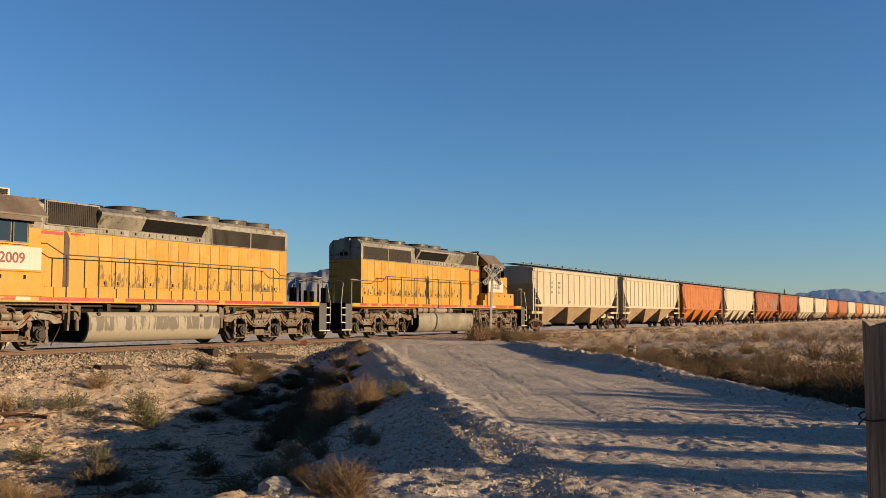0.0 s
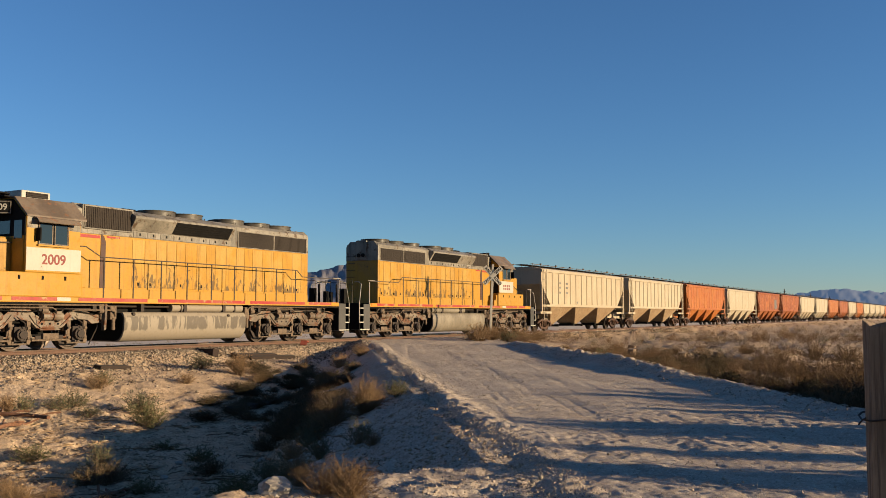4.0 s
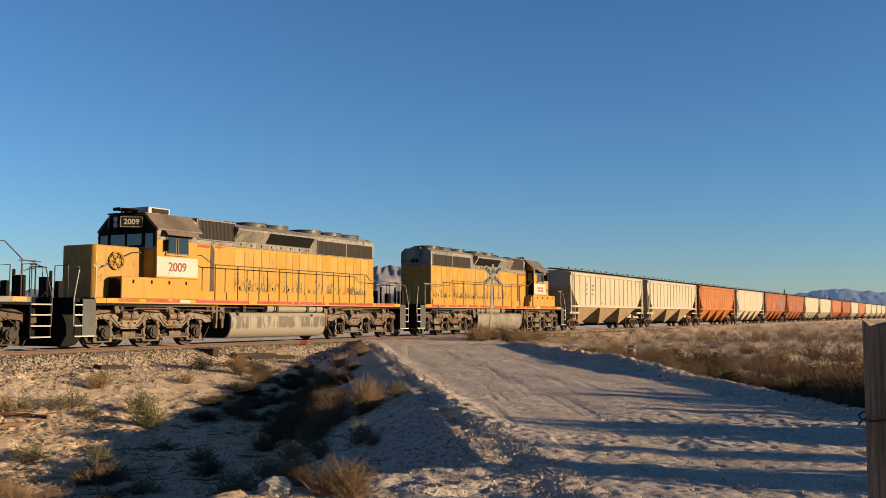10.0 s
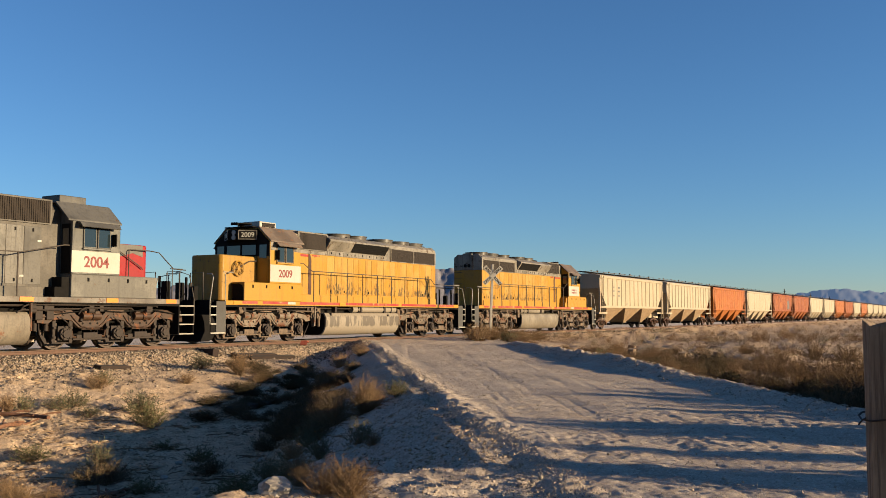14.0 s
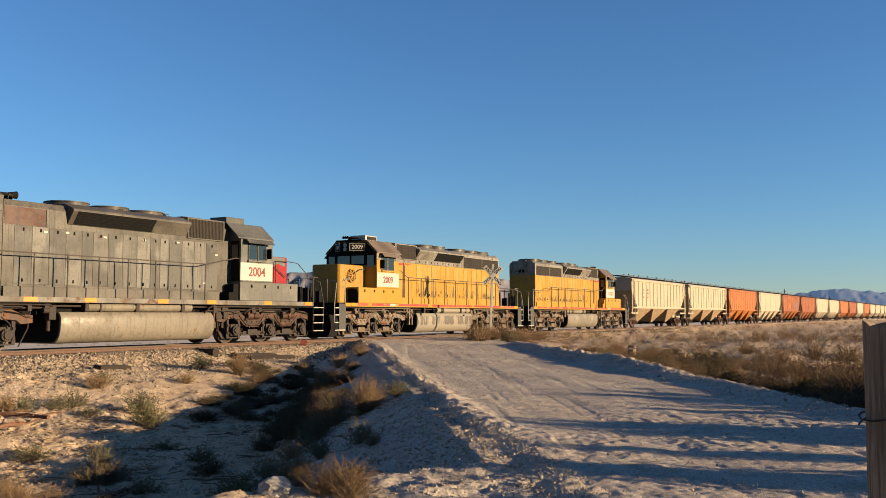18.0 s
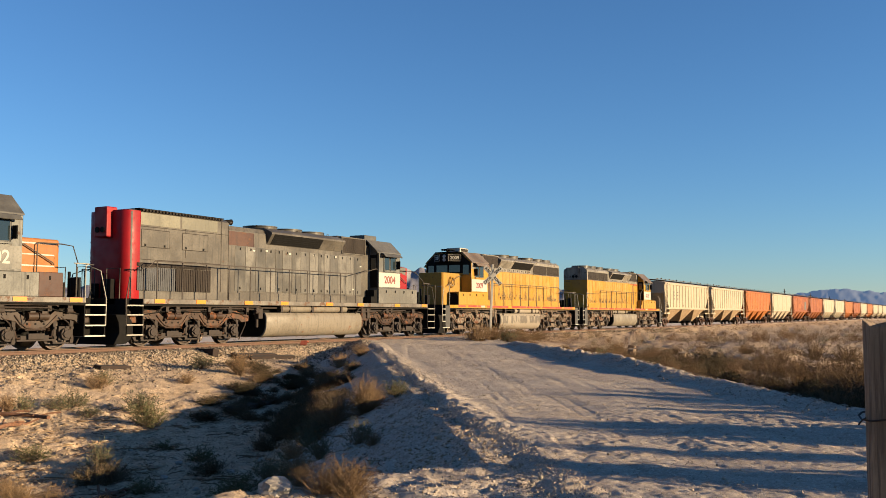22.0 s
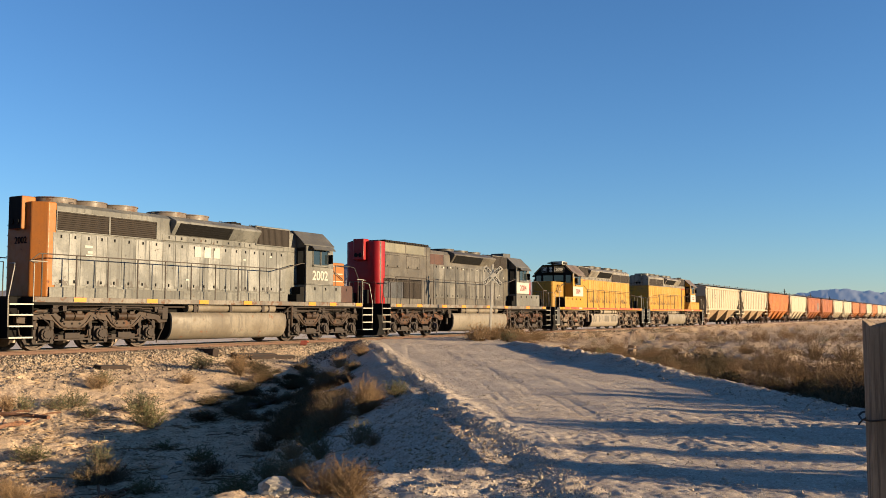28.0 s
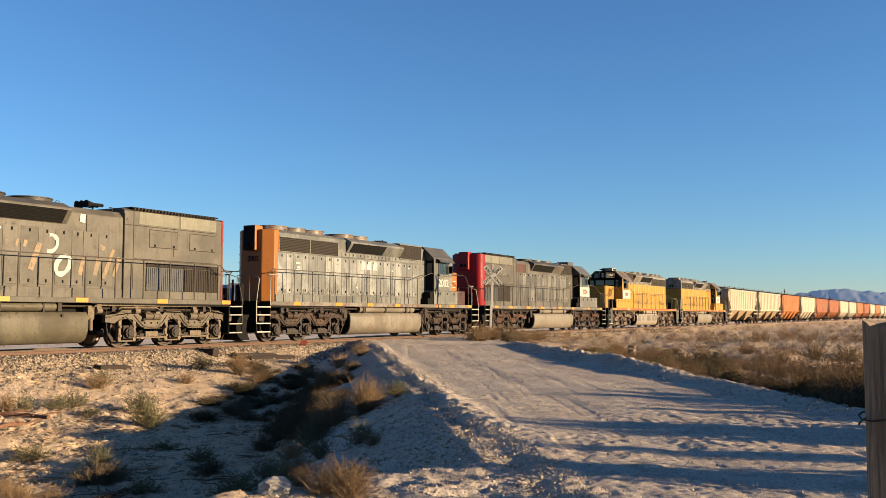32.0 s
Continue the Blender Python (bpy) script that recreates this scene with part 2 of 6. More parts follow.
def ground_z(x, y):
    """Height of the desert floor, the bank of the road and the track's bed."""
    x, y = np.asarray(x, float), np.asarray(y, float)
    e = road_side(x, y)
    d = np.abs(y - TRACK_Y)
    big = vnoise(x * 0.11, y * 0.11, 3) - 0.5
    mid = vnoise(x * 0.55, y * 0.55, 5) - 0.5
    fine = vnoise(x * 2.1, y * 2.1, 7) - 0.5 + 0.6 * (vnoise(x * 5.3, y * 5.3, 8) - 0.5) + 0.35 * (vnoise(x * 12, y * 12, 9) - 0.5)
    crust = 0.04 * smooth(vnoise(x * 1.7 + y, y * 1.9, 15), .48, .6) + 0.03 * smooth(vnoise(x * 4.3, y * 4.3 + x, 16), .5, .62) + 0.02 * smooth(vnoise(x * 9 - y, y * 9, 17), .5, .64) + 0.008 * vnoise(x * 17, y * 17, 18)
    left = -1.6 + 0.97 * smooth(y, 14.0, 24.3) + 0.25 * smooth(e, 7, 13) + 0.3 * big + 0.09 * mid + 0.05 * fine + crust * (0.5 + 0.9 * smooth(e, 4.5, 8))
    right = -0.75 + 0.3 * smooth(y, 14, 23.5) + 0.3 * big + 0.2 * mid + 0.1 * fine + crust
    z = np.where(e > -3, left, right)
    bed = np.where(y > TRACK_Y, -0.16 - 0.5 * smooth(d, 1.0, 2.8), -0.16 - 0.42 * smooth(d, 1.7, 3.4) - 0.35 * smooth(d, 3.4, 8.0) - 0.75 * smooth(d, 5.0, 13.0))
    z = np.where(d < 13, np.maximum(z, bed + 0.06 * fine * smooth(d, 1.5, 3)), z)
    out = np.maximum(e - .25, -6.5 - e)
    rz = road_z(y) + 0.05 * fine - 0.06 + 0.6 * crust * smooth(e, .05, .65)
    near = 1 - smooth(np.hypot(x, y), 7.6, 10.5)
    bank = rz - np.maximum(out - 0.25 - 3.0 * near, 0) * (0.42 - 0.1 * mid)
    z = np.where(out < 0.3, np.minimum(rz, rz), np.maximum(z, bank))
    z = np.where(y > TRACK_Y + 2.8, -0.66 - 2.3 * smooth(y, TRACK_Y + 2.8, TRACK_Y + 20) + 0.15 * big, z)
    far = smooth(np.hypot(x, y), 120, 600)
    z = z * (1 - far) + np.where(y > TRACK_Y, -2.9, -0.8 - 1.8 * smooth(np.hypot(x, y), 300, 900)) * far
    fill = -0.045 + 0.02 * fine
    z = np.where((y > TRACK_Y - .6) & (y < TRACK_Y + 3.2) & (e < .4) & (e > -6.4), np.maximum(z, fill), z)
    z = np.where((y <= TRACK_Y - .66) & (d < 1.5), np.minimum(z, -0.16), np.where(d < 0.6, np.minimum(z, -0.02), z))
    # fine pale dust fills the track between the rails and the far shoulder
    return np.where((y > TRACK_Y - .66) & (y < TRACK_Y + 1.7), -0.028 + 0.012 * fine, z)


def sheet(name, xs, ys, zs, mat, wrap=False):
    n, m = xs.shape
    co = np.stack([xs, ys, zs], -1).reshape(-1, 3)
    i, j = np.meshgrid(np.arange(n - 1), np.arange(m if wrap else m - 1), indexing="ij")
    j2 = (j + 1) % m
    q = np.stack([i * m + j, i * m + j2, (i + 1) * m + j2, (i + 1) * m + j], -1).reshape(-1, 4)
    me = bpy.data.meshes.new(name)
    me.vertices.add(len(co))
    me.vertices.foreach_set("co", co.ravel())
    me.loops.add(q.size)
    me.loops.foreach_set("vertex_index", q.ravel())
    me.polygons.add(len(q))
    me.polygons.foreach_set("loop_start", np.arange(0, q.size, 4))
    me.polygons.foreach_set("loop_total", np.full(len(q), 4))
    me.polygons.foreach_set("use_smooth", np.ones(len(q), bool))
    me.update(calc_edges=True)
    me.materials.append(mat)
    return new(name, me)


def make_ground():
    mid = math.atan2(AHEAD.y, AHEAD.x)
    ang = np.concatenate([mid + np.radians(np.arange(-30, 30, 0.16)), mid + np.radians(np.arange(30, 330, 4.0))])[::-1]
    rad = [0.01, 0.2, 0.6]
    while rad[-1] < 4600:
        rad.append(rad[-1] * (1.0055 if 4 < rad[-1] < 60 else 1.06))
    r, a = np.meshgrid(np.array(rad), ang, indexing="ij")
    x, y = r * np.cos(a) + 0.15 * (1 - np.minimum(r / 0.6, 1)), r * np.sin(a)
    ob = tagged(sheet("ground", x, y, ground_z(x, y), SAND, True), "dry sandy desert floor with pebbles and scrub", "ground", kind="structure")
    # road gravel spills down the banks
    ob.data.materials.append(GRAVEL)
    gx, gy = (x[:-1] + x[1:]) / 2, (y[:-1] + y[1:]) / 2
    e = road_side(gx, gy) + 0.9 * (vnoise(gx * 2.3, gy * 2.3, 61) - .5) + 0.5 * (vnoise(gx * 9, gy * 9, 62) - .5)
    spill = ((e < 2.5) & (e > -7.0) & (gy < 24.2) & (np.hypot(gx, gy) < 70)).astype(np.int32)
    # pale dust between the rails and on the flat beyond the track
    ob.data.materials.append(PLAYA)
    dust = ((gy > TRACK_Y - .72) & (gy < TRACK_Y + 2.4)) | ((gy > TRACK_Y + 18 + 6 * vnoise(gx * .1, gy * .1, 63)) & (gy < 420))
    spill = np.where(dust, 2, spill)
    ob.data.polygons.foreach_set("material_index", spill.astype(np.int32).ravel())
    p, w = np.meshgrid(np.concatenate([np.arange(-10, 8, 0.032), np.arange(8, 26.6, 0.07)]), np.linspace(0.37, -6.62, 205), indexing="ij")
    edge = np.abs(w + 3.12) / 3.48
    wob = 0.4 * (vnoise(p * 0.4, w * 0 + 2, 11) - 0.5) + 0.16 * (vnoise(p * 2.6, w * 0 + 2, 12) - 0.5) + 0.04 * (vnoise(p * 13, w * 0 + 2, 13) - 0.5)
    w = w + wob * edge ** 3 * np.sign(w + 3.12)
    x, y = 12.2 + 0.8 * p - 0.6 * w, 6.3 + 0.6 * p + 0.8 * w
    even = 0.55 + 0.6 * vnoise(p * 0.45, w * 2, 31) + 0.3 * vnoise(p * 1.7, w * 3, 33) + 0.25 * (vnoise(p * 6, w * 6, 34) - .5) + 0.35 * (vnoise(p * 10, w * 9, 36) - .5)
    broken = 0.35 + 0.6 * vnoise(p * 0.45, w * 2, 31) + 0.4 * (vnoise(p * 1.7, w * 3, 33) - .3) + 0.6 * (smooth(vnoise(p * 5, w * 6, 32), .4, .6) - .5) + 0.5 * (vnoise(p * 12, w * 12, 34) - .5)
    worn = smooth(-p, 0, 2) * smooth(p, -6, -4)     # the edge is broken down where the bank is steepest
    berm = (0.065 * np.exp(-((w - 0.1 + .35 * worn) / 0.35) ** 2) * broken * (1 - .6 * worn) + np.interp(p, [-9, 0, 3, 7, 9.5, 13, 17, 20, 24], [.02, .07, .12, .17, .27, .31, .25, .22, .19]) * np.exp(-((w + 6.2) / 0.42) ** 2) * (.52 + .42 * even + .25 * (vnoise(p * 2.2, w * 5, 37) - .5) + .12 * (smooth(vnoise(p * 5, w * 9, 38), .45, .6) - .5))) * smooth(24.0 - y, 0, 4)
    ruts = berm + 0.012 * (vnoise(x * 1.6, y * 1.6, 24) - 0.5) + 0.014 * (vnoise(p * 0.35, w * 3.4, 26) - 0.5) - 0.016 * (np.exp(-((w + 1.9) / 0.35) ** 2) + np.exp(-((w + 4.0) / 0.35) ** 2))
    z = road_z(y) + ruts + 0.05 * (vnoise(x * 0.5, y * 0.5, 21) - 0.5) - 0.24 * smooth(edge, 0.92, 1.04) - 0.11 * worn * smooth(w, -.2, .25)
    # a broken crust: plates with sharp rims, worn smooth towards the crossing, rough along the edges
    rough = np.clip(1.0 - 0.8 * smooth(p, -1, 6) + 0.8 * smooth(edge, .72, .97), 0, 1.2) * (0.45 + 0.75 * smooth(vnoise(p * .45, w * 1.1, 41), .3, .7))
    wp, ww = p + .22 * vnoise(x * 5, y * 5, 48) + .1 * vnoise(x * 11, y * 11, 49), w + .22 * vnoise(x * 5, y * 5, 50) + .1 * vnoise(x * 11, y * 11, 51)
    plates = 0.006 * smooth(vnoise(wp * 2.3, ww * 4.4, 42), .46, .56) + 0.009 * smooth(vnoise(wp * 6.5 + w, ww * 9.5, 43), .48, .58) + 0.008 * smooth(vnoise(x * 14, y * 14, 44), .5, .66)
    z = z + rough * plates + 0.004 * vnoise(x * 15, y * 15, 46) + 0.005 * vnoise(x * 29, y * 29, 45) - 0.014
    # long faint scratches drawn along the road by wheels
    z = z - 0.007 * smooth(vnoise(p * .5 + .8 * w, w * 9 + .7 * p, 47), .70, .82)
    tagged(sheet("road", x[::-1], y[::-1], z[::-1], GRAVEL), "packed pale gravel road that climbs to the rail crossing", "road", kind="structure")



make_ground()

# ---- meshes ----
class Shape:
    """Gathers pieces of one mesh."""
    def __init__(self):
        self.v, self.f = [], []

    def add(self, verts, faces):
        n = len(self.v)
        self.v += [tuple(p) for p in verts]
        self.f += [tuple(i + n for i in f) for f in faces]
        return self

    def box(self, x0, x1, y0, y1, z0, z1):
        p = [(x0, y0, z0), (x1, y0, z0), (x1, y1, z0), (x0, y1, z0), (x0, y0, z1), (x1, y0, z1), (x1, y1, z1), (x0, y1, z1)]
        return self.add(p, [(3, 2, 1, 0), (4, 5, 6, 7), (0, 1, 5, 4), (1, 2, 6, 5), (2, 3, 7, 6), (3, 0, 4, 7)])

    def prism(self, profile, axis, a, b):
        """A closed profile, in the two other axes in their order, drawn out along axis from a to b."""
        n = len(profile)
        def put(p, s):
            return {"x": (s, p[0], p[1]), "y": (p[0], s, p[1]), "z": (p[0], p[1], s)}[axis]
        v = [put(p, a) for p in profile] + [put(p, b) for p in profile]
        f = [(i, (i + 1) % n, n + (i + 1) % n, n + i) for i in range(n)]
        return self.add(v, f + [tuple(range(n))[::-1], tuple(range(n, 2 * n))])

    def cyl(self, c, axis, r, h, n=16, r2=None):
        r2 = r if r2 is None else r2
        ring = [(math.cos(2 * math.pi * i / n), math.sin(2 * math.pi * i / n)) for i in range(n)]
        def put(u, w, s):
            return {"x": (c[0] + s, c[1] + u, c[2] + w), "y": (c[0] + u, c[1] + s, c[2] + w), "z": (c[0] + u, c[1] + w, c[2] + s)}[axis]
        v = [put(r * a, r * b, -h / 2) for a, b in ring] + [put(r2 * a, r2 * b, h / 2) for a, b in ring]
        f = [(i, (i + 1) % n, n + (i + 1) % n, n + i) for i in range(n)]
        return self.add(v, f + [tuple(range(n))[::-1], tuple(range(n, 2 * n))])

    def tube(self, path, r=0.017, n=6):
        path = [Vector(p) for p in path]
        rings = []
        for i, p in enumerate(path):
            d = (path[min(i + 1, len(path) - 1)] - path[max(i - 1, 0)]).normalized()
            s = d.cross(Vector((0, 0, 1)) if abs(d.z) < 0.9 else Vector((1, 0, 0))).normalized()
            w = d.cross(s)
            rings.append([p + r * (math.cos(2 * math.pi * k / n) * s + math.sin(2 * math.pi * k / n) * w) for k in range(n)])
        f = []
        for i in range(len(path) - 1):
            f += [(i * n + k, i * n + (k + 1) % n, (i + 1) * n + (k + 1) % n, (i + 1) * n + k) for k in range(n)]
        m = len(path) * n
        return self.add([q for ring in rings for q in ring], f + [tuple(range(n))[::-1], tuple(range(m - n, m))])

    def mesh(self, name, mat, bevel=0.0, soft=False):
        me = bpy.data.meshes.new(name)
        me.from_pydata(self.v, [], self.f)
        bm = bmesh.new()
        bm.from_mesh(me)
        bmesh.ops.recalc_face_normals(bm, faces=bm.faces)
        if bevel:
            es = [e for e in bm.edges if len(e.link_faces) == 2 and e.calc_face_angle(0) > 0.5]
            bmesh.ops.bevel(bm, geom=es, offset=bevel, segments=2, affect="EDGES", clamp_overlap=True, profile=0.5)
        if soft:
            for f in bm.faces:
                f.smooth = True
            for e in bm.edges:
                e.smooth = e.calc_face_angle(0) < 0.6 if len(e.link_faces) == 2 else False
        bm.to_mesh(me)
        bm.free()
        me.materials.append(mat)
        return me


def part(name, shape, mat, parent, label="", bevel=0.0, soft=False):
    ob = new(name, shape if isinstance(shape, bpy.types.Mesh) else shape.mesh(name, mat, bevel, soft))
    ob.parent = parent
    if label:
        tagged(ob, label)
    return ob


def scatter(name, shape, mat, parent, verts=8, faces=6):
    """One part for each equal piece of a shape."""
    for k in range(len(shape.v) // verts):
        one = Shape()
        one.v = shape.v[k * verts:(k + 1) * verts]
        one.f = [tuple(q - k * verts for q in f) for f in shape.f[k * faces:(k + 1) * faces]]
        part(name, one, mat, parent)


# ---- track ----
rails = Shape()
for side in (-0.75, 0.75):
    y = TRACK_Y + side
    rails.prism([(y - .07, -.16), (y + .07, -.16), (y + .07, -.145), (y + .01, -.12), (y + .01, -.045), (y + .036, -.035), (y + .036, 0), (y - .036, 0), (y - .036, -.035), (y - .01, -.045), (y - .01, -.12), (y - .07, -.145)], "x", -200, 1500)
rail_track = tagged(new("rails", rails.mesh("rails", STEEL)), "rusty brown steel rails on ballast", "rail", kind="structure")


BLEACH = paint("bleached_pink_stripe", (0.55, 0.30, 0.20), (0.45, 0.28, 0.16), wear=0.3)
PALECAST = plain("pale_dusty_cast_steel", (0.20, 0.15, 0.098), 0.9, 0.0, 0.5, 9)
OILBROWN = paint("oily_brown_truck_grime", (0.036, 0.021, 0.013), (0.062, 0.037, 0.022), rust=(0.11, 0.042, 0.015), wear=0.4, streak=0.2, grime=0.3)
PEDESTAL = {"a": DUSTY, "c": OILY, "d": OILY, "e": PALECAST}

# ---- locomotives: built with the cab at -x, the middle at 0, rail top at z 0 ----
TRAIN = []          # (thing, place of its middle along the train, turn)
WHEELS = []         # (wheelset, its x in the thing, wheel radius, +1 or -1)
MESHES = {}


def shared(key, make):
    if key not in MESHES:
        MESHES[key] = make()
    return MESHES[key]


def wheelset_mesh(r):
    s = Shape()
    for side in (-1, 1):
        prof = [(0.66, r + .028), (0.69, r + .028), (0.70, r), (0.83, r - .008), (0.83, r - .07), (0.79, r - .09), (0.78, .2), (0.86, .16), (0.86, .1), (0.62, .1), (0.64, .2), (0.68, r - .09), (0.66, r - .05)]
        n = 28
        v, f = [], []
        for k in range(n):
            a = 2 * math.pi * k / n
            v += [(q * math.cos(a), side * y, q * math.sin(a)) for y, q in prof]
        m = len(prof)
        for k in range(n):
            for j in range(m):
                f.append((k * m + j, k * m + (j + 1) % m, ((k + 1) % n) * m + (j + 1) % m, ((k + 1) % n) * m + j))
        s.add(v, f)
        for k in range(5):
            a = 2 * math.pi * k / 5
            s.cyl((.29 * math.cos(a), side * .775, .29 * math.sin(a)), "y", .035, .03, 8)
    s.cyl((0, 0, 0), "y", 0.1, 1.9, 12)
    return s.mesh("wheelset", TREAD, 0, True)


def truck_frame_mesh(mat, key):
    """The waved beam of a truck's side, high over each axle and low between them."""
    s = Shape()
    top = [(0, 1.33), (.28, 1.31), (.52, 1.12), (.72, 1.02), (1.32, 1.0), (1.52, 1.08), (1.78, 1.27), (2.3, 1.27), (2.6, 1.14), (3.02, 1.1)]
    low = [(3.02, .86), (2.62, .82), (2.45, .94), (2.1, .97), (1.75, .92), (1.5, .71), (1.3, .66), (.76, .66), (.55, .71), (.36, .9), (0, .97)]
    right = top + low
    s.prism(right + [(-x, z) for x, z in right[::-1][1:-1]], "y", -.1, .08)
    for d in (-1, 1):
        for x0, x1, z in ((.62, 1.42, 1.0), (.66, 1.4, .665)):
            s.box(min(d * x0, d * x1), max(d * x0, d * x1), -.14, -.1, z - .035, z)
        s.tube([(d * x, -.12, z) for x, z in ((.3, 1.1), (.5, .86), (.7, .72), (.95, .69), (1.15, .69), (1.4, .74), (1.6, .9), (1.8, 1.1))], .026, 6)
        s.tube([(d * x, -.11, z) for x, z in ((2.1, 1.2), (2.4, 1.2), (2.75, 1.05), (3.0, 1.02))], .028, 6)
        s.cyl((d * .08, -.11, 1.14), "y", .05, .03, 10).cyl((d * 2.06, -.11, 1.12), "y", .05, .03, 10)
    return s.mesh("sideframe" + key, mat, .014)


def pedestal_mesh():
    """The two legs that hold one axle's box, tied below."""
    s = Shape()
    for d in (-1, 1):
        s.prism([(d * .24, .95), (d * .38, .9), (d * .36, .5), (d * .4, .3), (d * .36, .2), (d * .25, .22), (d * .27, .5)], "y", -.08, .06)
        s.box(d * .31 - .05, d * .31 + .05, -.12, -.08, .36, .44).box(d * .31 - .05, d * .31 + .05, -.12, -.08, .66, .74)
    s.box(-.38, .38, -.06, .04, .2, .25)
    return s


def journal_mesh():
    s = Shape()
    s.box(-.2, .2, -.06, .06, -.2, .24)
    s.cyl((0, -.11, 0), "y", .185, .12, 16)
    s.cyl((0, -.19, 0), "y", .12, .06, 14)
    for k in range(6):
        s.cyl((.145 * math.cos(k * 1.047), -.18, .145 * math.sin(k * 1.047)), "y", .024, .03, 6)
    return s


def coil_mesh():
    s = Shape()
    pts = [(.075 * math.cos(a * .7), .075 * math.sin(a * .7), -.15 + .3 * a / 45) for a in range(46)]
    s.tube(pts, .02, 5)
    s.cyl((0, 0, .17), "z", .1, .03, 10)
    return s


def truck(parent, cx, mat, key, flip):
    """One three-axle truck: sideframes with their boxes, springs and brake gear, and its wheelsets."""
    bol = Shape()
    bol.box(cx - 1.9, cx + 1.9, -.6, .6, .62, 1.0).box(cx - .5, cx + .5, -1.0, 1.0, .85, 1.2)
    for d in (-1, 1):
        bol.cyl((cx + d * 1.05, 0, .55), "y", .33, 1.0, 14)
    part("bolster", bol, BLACK, parent)
    for side in (-1, 1):
        fr = part("sideframe", shared("frame" + key, lambda: truck_frame_mesh(mat, key)), mat, parent)
        fr.location = (cx, side * 1.16, 0)
        fr.rotation_euler = (0, 0, 0 if side < 0 else math.pi)
        for ax in (-2.07, 0, 2.07):
            jb = part("journal_box", shared("journal", lambda: journal_mesh().mesh("journal_box", OILY, 0, True)), OILY, fr)
            jb.location = (ax, -.06, .508)
            ped = part("pedestal", shared("pedestal" + key, lambda: pedestal_mesh().mesh("pedestal", PEDESTAL[key], .01)), OILY, fr)
            ped.location = (ax, 0, 0)
            for d in (-.36, .36):
                sp = part("spring", shared("coil", lambda: coil_mesh().mesh("spring", BROWN, 0, True)), BROWN, fr)
                sp.location = (ax + d, .13, .74)
        for k, ax in enumerate((-1.5, -.62, .62, 1.5)):
            def brake():
                s = Shape().cyl((0, 0, 0), "x", .13, .34, 14).cyl((.2, 0, 0), "x", .06, .2, 10)
                s.box(-.08, .1, -.05, .12, .08, .16)
                return s.mesh("brake_cylinder", mat, 0, True)
            bc = part("brake_cylinder", shared("brake" + key, brake), mat, fr)
            bc.location = (ax + (-.25 if k % 2 else .25), -.14, 1.06)
            bc.rotation_euler = (0, 0, math.pi * (k % 2))
        for ax in (-1.04, 1.04):
            part("brake_rod", shared("rod" + key, lambda: Shape().tube([(-.62, -.06, .4), (.62, -.06, .42)], .03).tube([(-.62, -.06, .4), (-.66, -.04, .62)], .025).tube([(.62, -.06, .42), (.66, -.04, .62)], .025).mesh("brake_rod", mat, 0, True)), mat, fr).location = (ax, 0, 0)
            part("slack_adjuster", shared("slack", lambda: Shape().box(-.5, -.3, -.1, .02, .32, .47).box(.3, .5, -.1, .02, .33, .48).box(-.5, .5, .02, .06, .3, .36).mesh("slack_adjuster", OILY, .01)), OILY, fr).location = (ax, 0, 0)
        for ax in (-2.07, 0, 2.07):
            part("cable", shared("cable", lambda: Shape().tube([(-.2, -.2, 1.05), (.05, -.26, .85), (.12, -.24, .66), (.02, -.2, .55)], .02, 5).mesh("cable", OILY, 0, True)), OILY, fr).location = (ax, 0, 0)
            part("brake_shoe", shared("shoe", lambda: Shape().prism([(-.12, .5), (.03, .38), (.1, .2), (.0, .2), (-.1, .34), (-.18, .46)], "y", -.02, .1).mesh("brake_shoe", OILY, .01)), OILY, fr).location = (ax - .6, 0, 0)
        for ax in (-1.35, 1.35):
            part("shock_absorber", shared("shock", lambda: Shape().tube([(-.1, -.16, .9), (-.02, -.16, 1.05)], .05, 8).tube([(-.02, -.16, 1.05), (.1, -.16, 1.28)], .03, 8).mesh("shock_absorber", OILY, 0, True)), OILY, fr).location = (ax, 0, 0)
        for q in (-1, 1):
            part("sand_pipe", shared(f"sand{q}", lambda: Shape().tube([(q * 2.95, -.06, 1.25), (q * 2.9, -.02, .7), (q * 2.68, .1, .14)], .022, 6).mesh("sand_pipe", OILY, 0, True)), OILY, fr)
        for q in (-1.05, 1.05):
            part("brake_beam", shared("beam" + key, lambda: Shape().box(-.65, .65, -.12, -.04, .3, .36).box(-.28, .28, -.16, -.05, .355, .54).mesh("brake_beam", PEDESTAL[key], .012)), OILY, fr).location = (q, 0, 0)
        for ax in (-1.33, -1.04, -.75, .75, 1.04, 1.33):
            part("frame_hole", shared("hole", lambda: Shape().cyl((0, -.104, .83), "y", .036, .012, 8).mesh("frame_hole", BLACK)), BLACK, fr).location = (ax, 0, 0)
        hose = Shape().tube([(-2.6, -.14, 1.1), (-1.2, -.2, 1.26), (.2, -.16, 1.2), (1.4, -.2, 1.3), (2.7, -.14, 1.12)], .02)
        hose.tube([(.5, -.18, 1.3), (.6, -.24, .9), (.35, -.22, .65)], .014)
        part("air_pipe", shared("hose", lambda: hose.mesh("air_pipe", BLACK, 0, True)), BLACK, fr)
    for ax in (-2.07, 0, 2.07):
        w = part("wheelset", shared("wheels", lambda: wheelset_mesh(.508)), TREAD, parent)
        w.location = (cx + ax, 0, .508)
        WHEELS.append((w, cx + ax, .508, flip))


